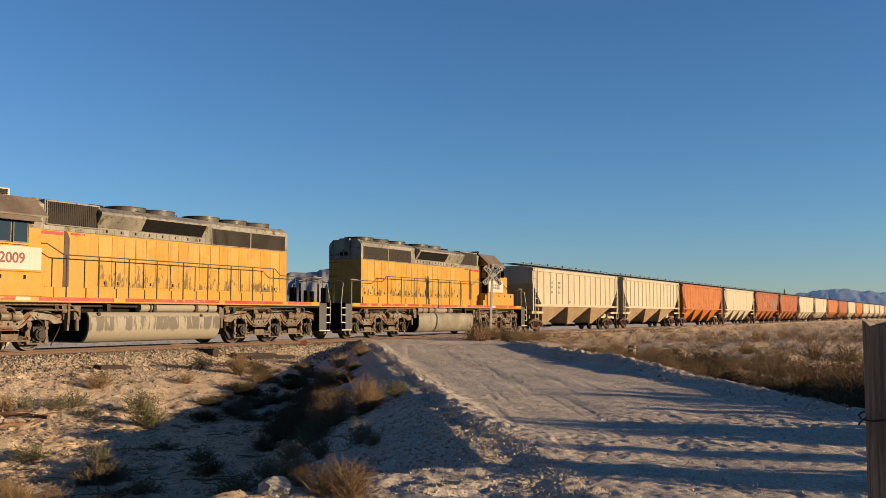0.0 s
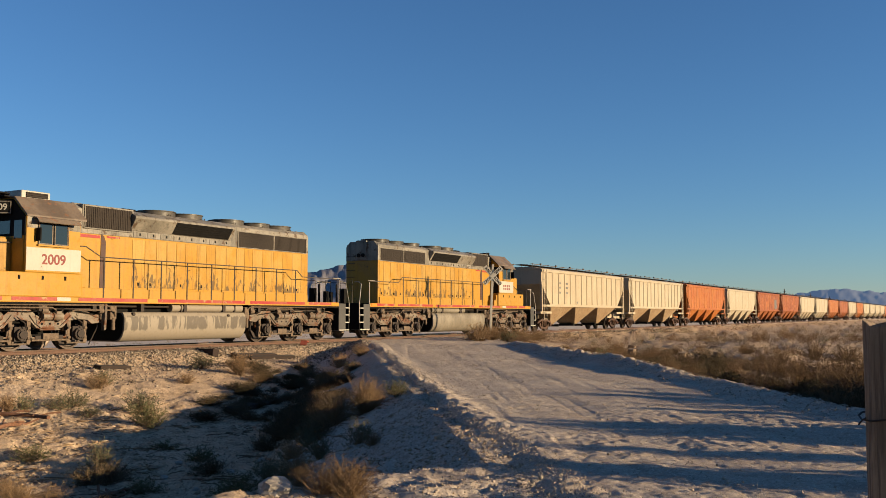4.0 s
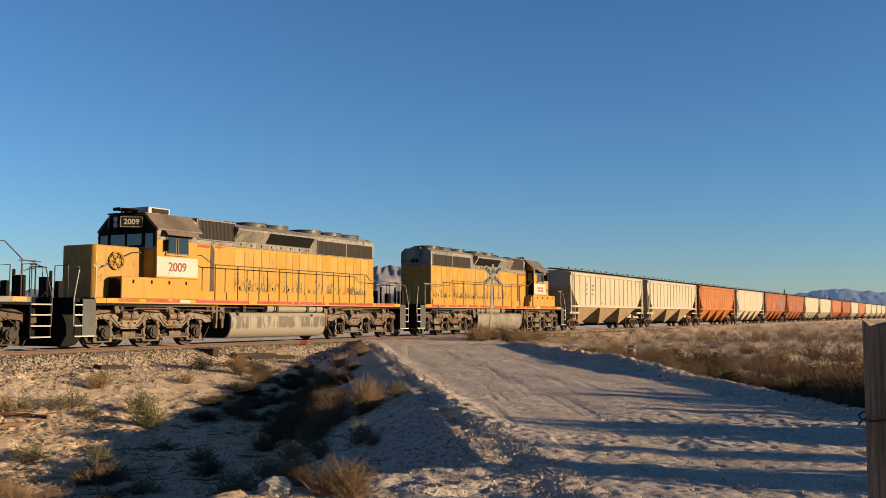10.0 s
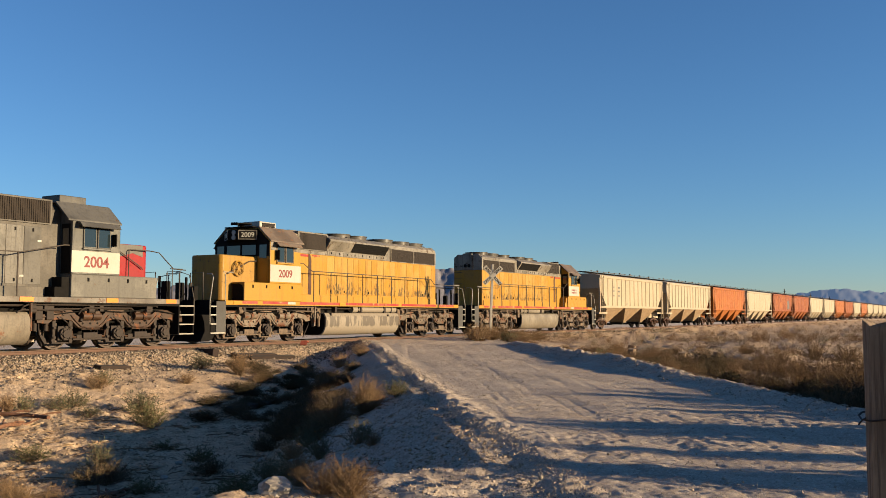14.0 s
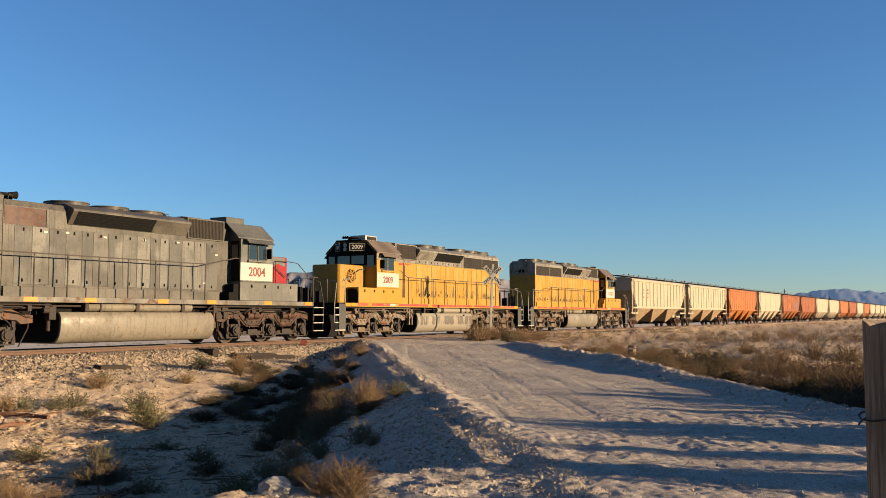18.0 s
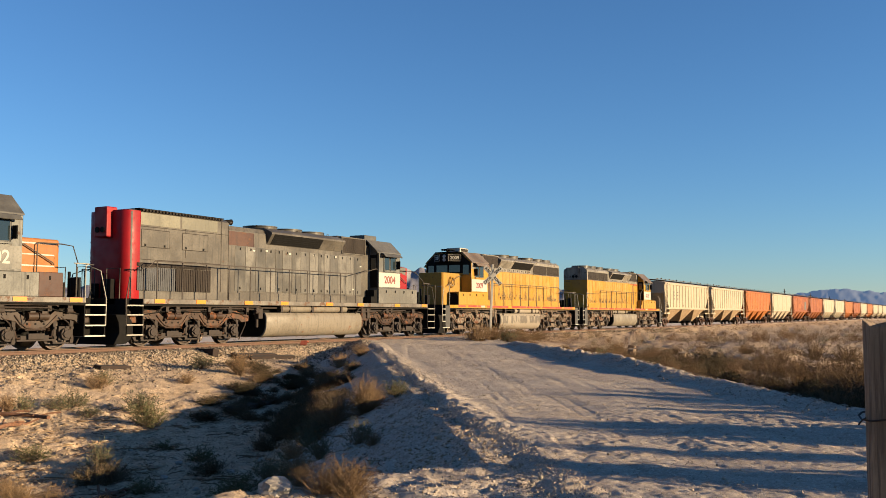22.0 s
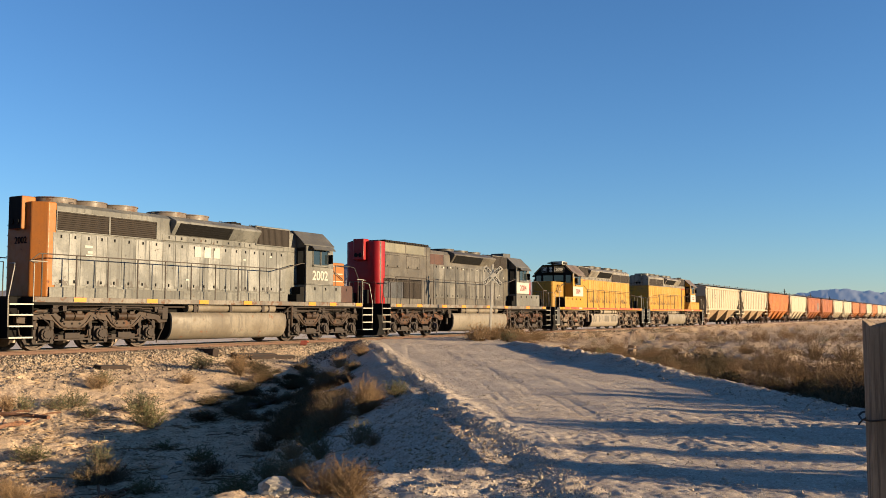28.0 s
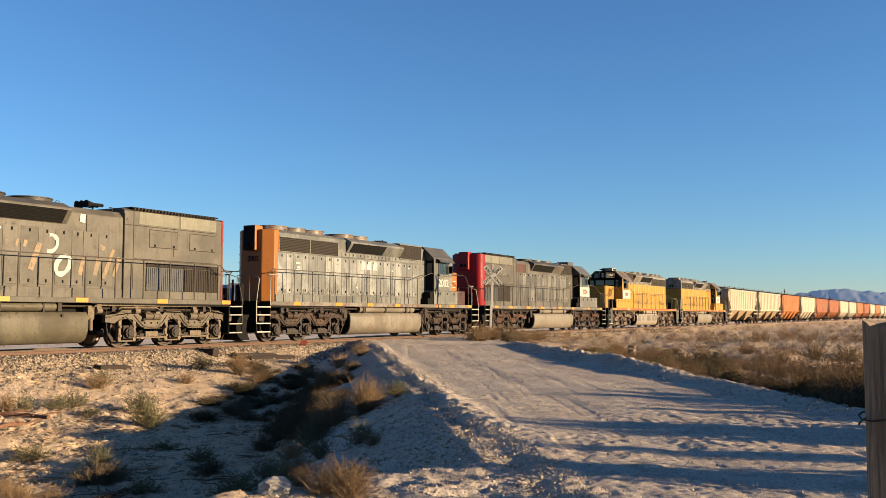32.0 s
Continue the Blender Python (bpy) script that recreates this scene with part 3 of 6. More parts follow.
def slats(x0, x1, y, z0, z1, out, step, upright=True):
    """A dark louvred grille, standing out from the plane y to the side out."""
    s = Shape()
    s.box(x0, x1, min(y, y + out * .01), max(y, y + out * .01), z0, z1)
    a, b = sorted((y + out * .01, y + out * .045))
    if upright:
        n = max(2, int((x1 - x0) / step))
        for k in range(n):
            x = x0 + (k + .5) * (x1 - x0) / n
            s.box(x - .4 * step, x + .4 * step, a, b, z0 + .01, z1 - .01)
    else:
        n = max(2, int((z1 - z0) / step))
        for k in range(n):
            z = z0 + (k + .5) * (z1 - z0) / n
            s.prism([(a, z - .3 * step), (b, z - .1 * step), (b, z + .05 * step), (a, z + .3 * step)], "x", x0 + .01, x1 - .01)
    return s


def rim(x0, x1, y0, y1, z0, z1, w=.04):
    return Shape().box(x0 - w, x1 + w, y0, y1, z1, z1 + w).box(x0 - w, x1 + w, y0, y1, z0 - w, z0).box(x0 - w, x0, y0, y1, z0, z1).box(x1, x1 + w, y0, y1, z0, z1)


def lettering(name, body, size, mat, parent, at, side, label="", facing="side"):
    """Painted characters, standing upright on a side (side -1 or +1) or on the front."""
    if not body:
        return None
    cu = bpy.data.curves.new(name, "FONT")
    cu.body, cu.size, cu.align_x, cu.align_y, cu.extrude, cu.offset = body, size, "CENTER", "CENTER", .004, size * .018
    tmp = bpy.data.objects.new(name, cu)
    me = bpy.data.meshes.new_from_object(tmp)
    bpy.data.objects.remove(tmp)
    turn = {"side": pose(*at, 90, 0, 0 if side < 0 else 180), "front": pose(*at, 90, 0, -90), "rear": pose(*at, 90, 0, 90)}[facing]
    me.transform(turn)
    me.materials.clear()
    me.materials.append(mat)
    bm = bmesh.new()
    bm.from_mesh(me)
    bmesh.ops.remove_doubles(bm, verts=bm.verts, dist=.0004)
    left, made = set(bm.verts), None
    while left:
        group, todo = set(), [left.pop()]
        while todo:
            v = todo.pop()
            group.add(v)
            for ed in v.link_edges:
                o = ed.other_vert(v)
                if o in left:
                    left.discard(o)
                    todo.append(o)
        one = bm.copy()
        one.verts.ensure_lookup_table()
        keep = {v.index for v in group}
        bmesh.ops.delete(one, geom=[v for v in one.verts if v.index not in keep], context="VERTS")
        m1 = bpy.data.meshes.new(name)
        one.to_mesh(m1)
        one.free()
        m1.materials.append(mat)
        made = part(name, m1, mat, parent, label)
    bm.free()
    return made


def railing_run(pts, mat, parent, name="handrail", r=.019):
    return part(name, Shape().tube(pts, r, 7), mat, parent, soft=True)


def locomotive(name, label, g):
    e = new(name)
    tagged(e, label, "locomotive", "locomotives of the train")
    half, sill, cab0, cab1, hend = g["half"], g["sill"], g["cab"][0], g["cab"][1], g["hood_end"]
    low, up, truckmat, key, tank = g["low"], g["up"], g["truck"], g["key"], g["tank_mat"]
    # frame and walkway
    part("underframe", Shape().box(-sill, sill, -.9, .9, 1.12, 1.49).box(-half + .45, half - .45, -.35, .35, .95, 1.4), BLACK, e)
    part("walkway", Shape().box(-sill, sill, -1.53, 1.53, 1.49, 1.66).box(-half + .5, half - .5, -.85, .85, 1.45, 1.66), g["sill_mat"], e, bevel=.012)
    for side in (-1, 1):
        if g["stripe"]:
            seg = random.Random(4)
            x = -sill + .5
            while x < sill - .6:
                w = min(seg.uniform(.9, 2.6), sill - .3 - x)
                tone = seg.choice((STRIPE, STRIPE, STRIPE, CHALK, BLEACH, SILL))
                w = w if tone is STRIPE else min(w, .5)
                part("stripe", Shape().box(x, x + w, side * 1.53 - .006, side * 1.53 + .006, 1.54, 1.65), tone, e, "worn red stripe along the sill" if tone is STRIPE else "bare worn length of the sill stripe")
                x += w + seg.choice((.004, .03, .3))
        for x in g["reflectors"]:
            part("reflector", shared("reflector", lambda: Shape().box(-.24, .24, -.012, .012, -.07, .07).mesh("reflector", REFLECT)), REFLECT, e).location = (x, side * 1.535, 1.58)
        pipes = Shape()
        pipes.tube([(-sill + 1, side * 1.2, 1.40), (sill - 1, side * 1.2, 1.38)], .035)
        pipes.tube([(-sill + 2, side * 1.3, 1.30), (-3.6, side * 1.3, 1.30), (-3.2, side * 1.25, 1.2)], .028)
        pipes.tube([(3.3, side * 1.3, 1.33), (sill - 1.4, side * 1.3, 1.28)], .028)
        for k in range(9):
            x = -sill + 1.2 + k * (2 * sill - 2.4) / 8
            pipes.box(x - .07, x + .07, side * 1.3 - .1, side * 1.3 + .1, 1.22, 1.49)
        part("air_piping", pipes, OILY, e)
        for x0, x1, z in ((-sill + .9, -3.3, 1.42), (3.4, sill - .8, 1.42), (-4.9, -3.1, 1.26), (-7.6, -5.4, 1.33), (4.4, 6.3, 1.35)):
            part("pipe", Shape().tube([(x0, side * 1.4, z - .05), (x0 + .1, side * 1.42, z), (x1 - .25, side * 1.42, z), (x1 - .1, side * 1.4, z - .06), (x1 - .04, side * 1.34, z - .2)], .026, 6), PEDESTAL[key], e, soft=True)
        for x in (-8.3, -5.9, -3.75, 3.6, 5.2, 7.9):
            part("bracket", shared("hanger" + key, lambda: Shape().box(-.09, .09, -.05, .05, 1.22, 1.49).cyl((.02, 0, 1.24), "x", .09, .22, 10).mesh("bracket", PEDESTAL[key], .01)), OILY, e).location = (x, side * 1.36, 0)
        part("drop_pipe", Shape().tube([(-3.62, side * 1.44, 1.48), (-3.62, side * 1.44, 1.1), (-3.64, side * 1.43, .62)], .05, 7), truckmat, e, soft=True)
        for x0, x1 in ((-sill, -3.4), (3.2, sill)):
            part("frame_edge", Shape().prism([(x0, 1.488), (x0, 1.41 if x0 < 0 else 1.47), (x1, 1.47 if x0 < 0 else 1.41), (x1, 1.488)], "y", side * 1.49 - .02, side * 1.49 + .02), BLACK, e)
    # nose
    nx, nz = g["nose"], g["nose_z"]
    prof = [(nx, -.7), (nx + .1, -.82), (cab0, -.82), (cab0, .82), (nx + .1, .82), (nx, .7)]
    part("nose", Shape().prism(prof, "z", 1.66, nz), g["nose_mat"], e, g.get("nose_label", ""), bevel=.05)
    for k in range(g.get("bars", 0)):
        for side in (-1, 1):
            part("nose_stripe", Shape().box(nx + .25, cab0, side * .824 - .004, side * .824 + .004, 2.62 + k * .35, 2.66 + k * .35), CHALK, e)
    if g["tunnel"]:
        for side in (-1, 1):
            part("nose_patch", Shape().prism([(nx + .25, nz - .42), (nx + .7, nz - .3), (cab0 - .4, nz - .5), (cab0, nz - .38), (cab0, nz - .02), (nx + .25, nz - .02)], "y", side * .824 - .004, side * .824 + .004), GREY, e, "grey overpainted upper nose")
    for side in (-1, 1):
        railing_run([(nx + .3, side * .88, 2.7), (nx + .35, side * .9, 2.75), (cab0 - .5, side * .9, 3.28), (cab0 - .05, side * .9, 3.3)], RAILING, e, "grab_iron")
        # black patch paints the shade low beside the nose
        part("nose_recess", Shape().box(nx + .75, nx + 1.25, side * .826 - .006, side * .826 + .006, 1.7, 2.25), BLACK, e)
    ring = Shape()
    ring.tube([(cab0 - 1.2 + .29 * math.cos(a * math.pi / 8), -.9, 2.95 + .29 * math.sin(a * math.pi / 8)) for a in range(17)], .034)
    for a in range(3):
        c, s = .27 * math.cos(a * 1.047), .27 * math.sin(a * 1.047)
        ring.tube([(cab0 - 1.2 - c, -.89, 2.95 - s), (cab0 - 1.2 + c, -.89, 2.95 + s)], .022)
    ring.cyl((cab0 - 1.2, -.87, 2.95), "y", .08, .1)
    part("brake_wheel", ring, g["nose_mat"], e, soft=True)
    if not g["stripe"]:
        for side in (-1, 1):
            railing_run([(nx + .9, side * .9, 3.36), (nx + .1, side * .98, 3.36), (nx - .15, side * 1.2, 3.3), (-sill + .25, side * 1.46, 2.74), (-sill - .35, side * 1.46, 2.72)], RAILING, e, "nose_rail")
            railing_run([(nx + .9, side * .9, 3.36), (nx + .95, side * .92, 3.3), (nx + .95, side * .92, 2.42)], RAILING, e, "nose_rail")
            railing_run([(-sill + .3, side * 1.46, 2.72), (-sill + .3, side * 1.46, 1.66)], RAILING, e, "nose_rail")
    # battery boxes beside the nose and cab
    for side in (-1, 1):
        b0, b1 = g["boxes"]
        part("equipment_box", Shape().box(b0, b1, min(side * .83, side * 1.5), max(side * .83, side * 1.5), 1.66, 2.4), g["box_mat"], e, bevel=.03)
        latch = Shape()
        for k in range(4):
            x = b0 + (k + .6) * (b1 - b0) / 4.4
            latch.box(x - .03, x + .03, side * 1.51 - .015, side * 1.51 + .015, 2.18, 2.3)
        scatter("box_latch", latch, BLACK, e)
        if g["stripe"]:
            # black panel paints the shade on the box's front face
            part("box_opening", Shape().prism([(side * .88, 1.68), (side * 1.46, 1.68), (side * 1.46, 2.1), (side * 1.38, 2.28), (side * 1.2, 2.34), (side * .88, 2.34)], "x", b0 - .012, b0 + .01), BLACK, e, "black panel for the shade on the box end")
        if g.get("brown_box"):
            part("box_cover", Shape().box(b0 - .02, b0 + .85, min(side * .83, side * 1.515), max(side * .83, side * 1.515), 1.665, 2.42), RUSTY, e, "rust-brown box panel", bevel=.02)
    # cab
    body = Shape().prism([(-1.5, 2.4), (1.5, 2.4), (1.5, 4.12), (.86, 4.68), (-.86, 4.68), (-1.5, 4.12)], "x", cab0, cab1)
    cab = part("cab", body, g["cab_mat"], e, bevel=.02)
    top = Shape().prism([(-1.55, 4.08), (-1.54, 4.14), (-.9, 4.73), (.9, 4.73), (1.54, 4.14), (1.55, 4.08), (1.5, 4.11), (.86, 4.681), (-.86, 4.681), (-1.5, 4.11)], "x", cab0 - .02, cab1 + .2)
    part("cab_roof", top, g["roof_mat"], e, bevel=.01)
    # dark front of the cab, its windows, number boards and headlight
    part("cab_front", Shape().prism([(-1.46, 3.5), (1.46, 3.5), (1.46, 4.08), (.84, 4.64), (-.84, 4.64), (-1.46, 4.08)], "x", cab0 - .03, cab0 + .01), g["front_mat"], e)
    for y0, y1, z0, z1 in ((-.78, -.05, 3.56, 3.98), (.05, .78, 3.56, 3.98)):
        w = part("windshield", Shape().box(cab0 - .05, cab0 - .03, y0, y1, z0, z1), GLASS, e, bevel=.008)
        part("window_frame", Shape().box(cab0 - .06, cab0 - .03, y0 - .04, y1 + .04, z1, z1 + .04), g["front_mat"], w)
    for side in (-1, 1):
        door = part("cab_door", Shape().box(cab0 - .02, cab0 + .01, min(side * .88, side * 1.4), max(side * .88, side * 1.4), 2.42, 4.02), g["door_mat"], e)
        part("door_window", Shape().box(cab0 - .035, cab0 - .02, min(side * .96, side * 1.33), max(side * .96, side * 1.33), 3.4, 3.97), GLASS, door)
        rdoor = part("rear_cab_door", Shape().box(cab1 - .01, cab1 + .02, min(side * 1.0, side * 1.42), max(side * 1.0, side * 1.42), 2.42, 4.0), BLACK, e)
        part("door_window", Shape().box(cab1 + .02, cab1 + .035, min(side * 1.06, side * 1.36), max(side * 1.06, side * 1.36), 3.3, 3.85), GLASS, rdoor)
        wx0, wx1 = cab0 + .42, cab0 + 1.48
        mid = (wx0 + wx1) / 2
        part("window_recess", Shape().box(wx0 - .03, wx1 + .03, side * 1.5 - .006, side * 1.5 + .006, 3.25, 4.0), BLACK, e)
        for a, b in ((wx0, mid - .03), (mid + .03, wx1)):
            w = part("side_window", Shape().box(a + .03, b - .03, side * 1.508 - .006, side * 1.508 + .006, 3.29, 3.97), GLASS, e)
            part("window_frame", rim(a + .03, b - .03, side * 1.512 - .012, side * 1.512 + .012, 3.29, 3.97, .03), g["roof_mat"], w)
        if g["stripe"]:
            for x0, x1 in ((cab0 + .02, wx0 - .04), (wx1 + .04, cab1 - .02)):
                part("upper_cab_panel", Shape().box(x0, x1, side * 1.5 - .004, side * 1.5 + .004, 3.74, 4.1), UPPER, e, "pale grey upper cab side")
        part("armrest", Shape().box(wx0 - .05, wx1 + .05, min(side * 1.5, side * 1.58), max(side * 1.5, side * 1.58), 3.2, 3.25), g["cab_mat"], e)
        shade = Shape().prism([(side * 1.5, 4.06), (side * 1.66, 4.02), (side * 1.78, 3.9), (side * 1.8, 3.92), (side * 1.67, 4.06), (side * 1.5, 4.1)], "x", wx0 - .2, wx1 + .28)
        part("sunshade", shade, g["roof_mat"], e)
        part("mirror", Shape().box(wx0 - .1, wx0 - .06, min(side * 1.52, side * 1.72), max(side * 1.52, side * 1.72), 3.35, 3.75), BLACK, e)
        part("number_panel", Shape().box(cab0 + .01, cab1 + (.02 if g["wide_panel"] else -.15), side * 1.5 - .008, side * 1.5 + .008, 2.46, 3.15), g["panel_mat"], e, g.get("panel_label", ""))
        lettering("digit", g["number"], g["num_size"], g["num_mat"], e, ((cab0 + cab1) / 2 + g.get("num_dx", 0), side * 1.512, 2.79), side)
        for row in (range(2) if not g["number"] else ()):
            for k in range(4):
                x = (cab0 + cab1) / 2 - .38 + k * .25
                part("number_bar", Shape().box(x - .07, x + .07, side * 1.512 - .006, side * 1.512 + .006, 2.64 + .17 * row, 2.76 + .17 * row), NUMRED, e)
        board = part("number_board", Shape().box(-.36, .36, -.03, .03, -.17, .17), BLACK, e, bevel=.02)
        board.matrix_basis = pose(cab0 - .31, side * .56, 4.37, 0, 0, -51 if side < 0 else 231)
        part("board_frame", rim(-.35, .35, -.045, -.02, -.16, .16, .03), UPPER, board)
        lettering("board_digit", g["number"], .27, WHITE, board, (0, -.034, 0), -1)
    part("light_housing", Shape().prism([(cab0, -.84), (cab0 - .06, -.84), (cab0 - .5, -.27), (cab0 - .5, .27), (cab0 - .06, .84), (cab0, .84)], "z", 4.16, 4.6), g.get("housing", BLACK), e, bevel=.02)
    for z in (4.27, 4.47):
        part("headlight", Shape().cyl((cab0 - .5, 0, z), "x", .1, .08, 16), CHALK, e, "round sealed headlight", soft=True)
    horn = Shape()
    hx = g["horn"]
    horn.cyl((hx, 0, g["horn_z"]), "z", .025, .3)
    for k, d in enumerate((-.16, 0, .16)):
        hs = g.get("horn_size", 1.0)
        horn.cyl((hx - .2 * hs, d * hs, g["horn_z"] + .16 * hs), "x", .09 * hs, .24 * hs, 12, .03 * hs).cyl((hx + .02 * hs, d * hs, g["horn_z"] + .16 * hs), "x", .04 * hs, .24 * hs, 8)
    part("air_horn", horn, BLACK, e, soft=True)
    if g["ac"]:
        ac = part("roof_cooler", Shape().box(cab0 + .55, cab0 + 1.6, -.45, .45, 4.73, 5.02), CHALK, e, "boxy air conditioner on the cab roof", bevel=.03)
        part("cooler_grille", slats(cab0 + .7, cab0 + 1.5, -.45, 4.8, 4.97, -1, .05, False), GRILLE, ac)
        if g["ac"] == "dark":
            ac.data.materials[0] = DARKGREY
    if g["stripe"] and g["ac"]:
        part("roof_beacon", Shape().cyl((cab0 - .05, 0, 4.86), "z", .42, .05, 20).cyl((cab0 - .05, 0, 4.78), "z", .1, .14, 10).box(cab0 - .25, cab0 + .3, -.75, .75, 4.7, 4.74), BLACK, e, soft=True)
    # hood
    h0, split = cab1 + .0, g["split"]
    rx0 = g["rad"][0]
    if g["tunnel"]:
        hz = 4.62
        part("hood", Shape().prism([(-.95, 1.66), (.95, 1.66), (.95, 4.42), (.78, hz), (-.78, hz), (-.95, 4.42)], "x", h0, rx0), low, e, bevel=.015)
        part("radiator_hood", Shape().prism([(-1.0, 1.66), (1.0, 1.66), (1.0, 4.7), (.85, 4.78), (-.85, 4.78), (-1.0, 4.7)], "x", rx0 + .002, hend), low, e, bevel=.02)
        wrap = hend - g.get("end_wrap", .42)
        plan = [(wrap, -1.012), (hend - .12, -1.012), (hend + .0, -.985), (hend + .1, -.9), (hend + .17, -.76), (hend + .2, -.58)]
        part("hood_end", Shape().prism(plan + [(x, -y) for x, y in reversed(plan)], "z", 1.665, 4.745), g["end_mat"], e, g["end_label"], bevel=.02, soft=True)
        part("roof_louvres", Shape().box(rx0 + .3, hend - .35, -1.03, 1.03, 4.80, 4.84), BLACK, e)
        teeth = Shape()
        for k in range(26):
            x = rx0 + .4 + k * (hend - .8 - rx0) / 26
            for side in (-1, 1):
                teeth.box(x, x + .07, side * 1.0 - .04, side * 1.0 + .04, 4.74, 4.82)
        scatter("roof_clip", teeth, GRILLE, e)
    else:
        hx1 = hend - g.get("end_back", 0)
        part("hood", Shape().box(h0, hx1, -.95, .95, 1.66, split), low, e, bevel=.012)
        part("upper_hood", Shape().prism([(-.951, split), (.951, split), (.951, 4.58), (.72, 4.72), (-.72, 4.72), (-.951, 4.58)], "x", h0, hx1 - .001), up, e, bevel=.015)
        if g.get("end_back"):
            part("hood_end", Shape().prism([(hend - g["end_back"], -.957), (hend + .0, -.957), (hend + .34, -.55), (hend + .34, .55), (hend + .0, .957), (hend - g["end_back"], .957)], "z", 1.67, 4.68), g["end_mat"], e, g["end_label"], bevel=.04)
        else:
            part("hood_end", Shape().prism([(-.955, 1.67), (.955, 1.67), (.955, 4.5), (.72, 4.74), (-.72, 4.74), (-.955, 4.5)], "x", hend - g.get("end_back", .16), hend + .03), g["end_mat"], e, g["end_label"], bevel=.03)
        if g["stripe"] and g["flip"]:
            part("upper_hood_end", Shape().prism([(-.96, split), (.96, split), (.96, 4.5), (.725, 4.745), (-.725, 4.745), (-.96, 4.5)], "x", hend - .17, hend + .04), up, e, bevel=.03)
    box = part("light_box", Shape().box(hend, hend + (.12 if g["stripe"] else .46 if not g.get("end_back") else .5), -.32, .32, 3.8, 4.8 if g["stripe"] else 4.86), up if g["stripe"] else g["end_mat"], e, bevel=.04)
    if g.get("box_black"):
        part("light_plate", Shape().box(hend + .5, hend + .512, -.3, .3, 3.82, 4.84), BLACK, box)
    part("rear_headlight", Shape().cyl((hend + (.13 if g["stripe"] else .515 if g.get("end_back") else .47), -.13, 4.05), "x", .1, .06, 14).cyl((hend + (.13 if g["stripe"] else .515 if g.get("end_back") else .47), .13, 4.05), "x", .1, .06, 14), BLACK, box, "pair of round rear headlights", soft=True)
    if g.get("end_back"):
        lettering("digit", g["number"], .3, BLACK, e, (hend + .35, .1, 3.45), 1, facing="rear")
    for k in range(6):
        part("end_rung", shared("rung", lambda: Shape().tube([(0, -.24, 0), (.08, -.24, 0), (.08, .24, 0), (0, .24, 0)], .014).mesh("end_rung", RAILING)), RAILING, e).location = (hend + .03, -.66, 2.3 + .34 * k)
    # hood doors, each with its edges, and the strip under them
    dz1 = split - .06
    width = .62
    n = int((rx0 + (0 if g["tunnel"] else 4.2) - (h0 + .75)) / width)
    rnd = random.Random(len(name) * 7 + int(half * 100))
    for side in (-1, 1):
        x = h0 + .72
        latch = Shape()
        seams = g.get("seams")
        left = list(zip(seams, seams[1:])) if seams else None
        while (bool(left) if seams else x + width < (rx0 - .1 if g["tunnel"] else hend - .1)):
            w = width if rnd.random() < .75 else width * .72
            if seams:
                a, b = left.pop(0)
                x, w = a, b - a
            def make(w=w, dz1=dz1):
                return Shape().box(.012, w - .012, -.014, .014, 2.05, dz1).mesh("hood_door", g.get("doors", low), .006)
            d = part("hood_door", shared(f"door{key}{w:.2f}{dz1:.2f}{low.name}", make), low, e)
            d.location = (x, side * .95, 0)
            if not seams:
                latch.box(x + w * .5 - .025, x + w * .5 + .025, side * .972 - .012, side * .972 + .012, dz1 - .16, dz1 - .06)
            if seams and rnd.random() < .3:
                x += w
                continue
            latch.box(x + w * .5 - .025, x + w * .5 + .025, side * .972 - .012, side * .972 + .012, 2.12, 2.22)
            x += w
        scatter("door_latch", latch, BLACK, e)
        part("hood_skirt", Shape().box(h0 + .6, (rx0 - .05 if g["tunnel"] else hend - .05), min(side * .95, side * 1.02), max(side * .95, side * 1.02), 1.66, 1.98), low, e, bevel=.01)
        if seams:
            part("stripe_remnant", Shape().box(seams[0] - 2.35, seams[0] - 1.38, side * .955 - .006, side * .955 + .006, split - .13, split - .03).box(seams[0] - 1.1, seams[0] - .55, side * .955 - .006, side * .955 + .006, split - .09, split - .03), STRIPE, e, "torn faded red stripe")
            # flat brown strip carries the shadow of a narrow curved recess
            part("door_recess", Shape().prism([(seams[0] - 1.36, 2.0), (seams[0] - 1.14, 2.0), (seams[0] - 1.14, 3.55), (seams[0] - 1.22, 3.74), (seams[0] - 1.34, 3.8)], "y", side * .956 - .008, side * .956 + .008), RUSTY, e, "brown strip for the shadow in a hood recess")
        part("cab_step", Shape().box(cab1 + .02, cab1 + .55, min(side * .97, side * 1.42), max(side * .97, side * 1.42), 1.66, 1.98).box(cab1 + .02, cab1 + .3, min(side * .97, side * 1.42), max(side * .97, side * 1.42), 1.98, 2.3), low if g["stripe"] else BLACK, e, bevel=.01)
        # intake grille behind the cab
        i0, i1 = g["inert"]
        gtop = 4.68
        if side < 0:
            part("intake_housing", Shape().box(i0 - .1, i1 + .06, -.972, .972, 3.95, gtop + .06), up, e, bevel=.02)
        gr = part("intake_grille", slats(i0, i1, side * .972, 3.98, gtop, side, .075), GRILLE, e)
        part("grille_frame", rim(i0, i1, side * .985 - .02, side * .985 + .02, 3.98, gtop), up, gr)
        # flared dynamic brake housing with its opening
        b0, b1 = g["bulge"]
        part("brake_housing", Shape().prism([(side * .9, 3.98), (side * .97, 4.02), (side * 1.25, 4.44), (side * 1.23, 4.52), (side * .8, 4.7), (side * .6, 4.7)], "x", b0, b1), up, e, bevel=.02)
        o0, o1 = g["opening"]
        hole = Shape()
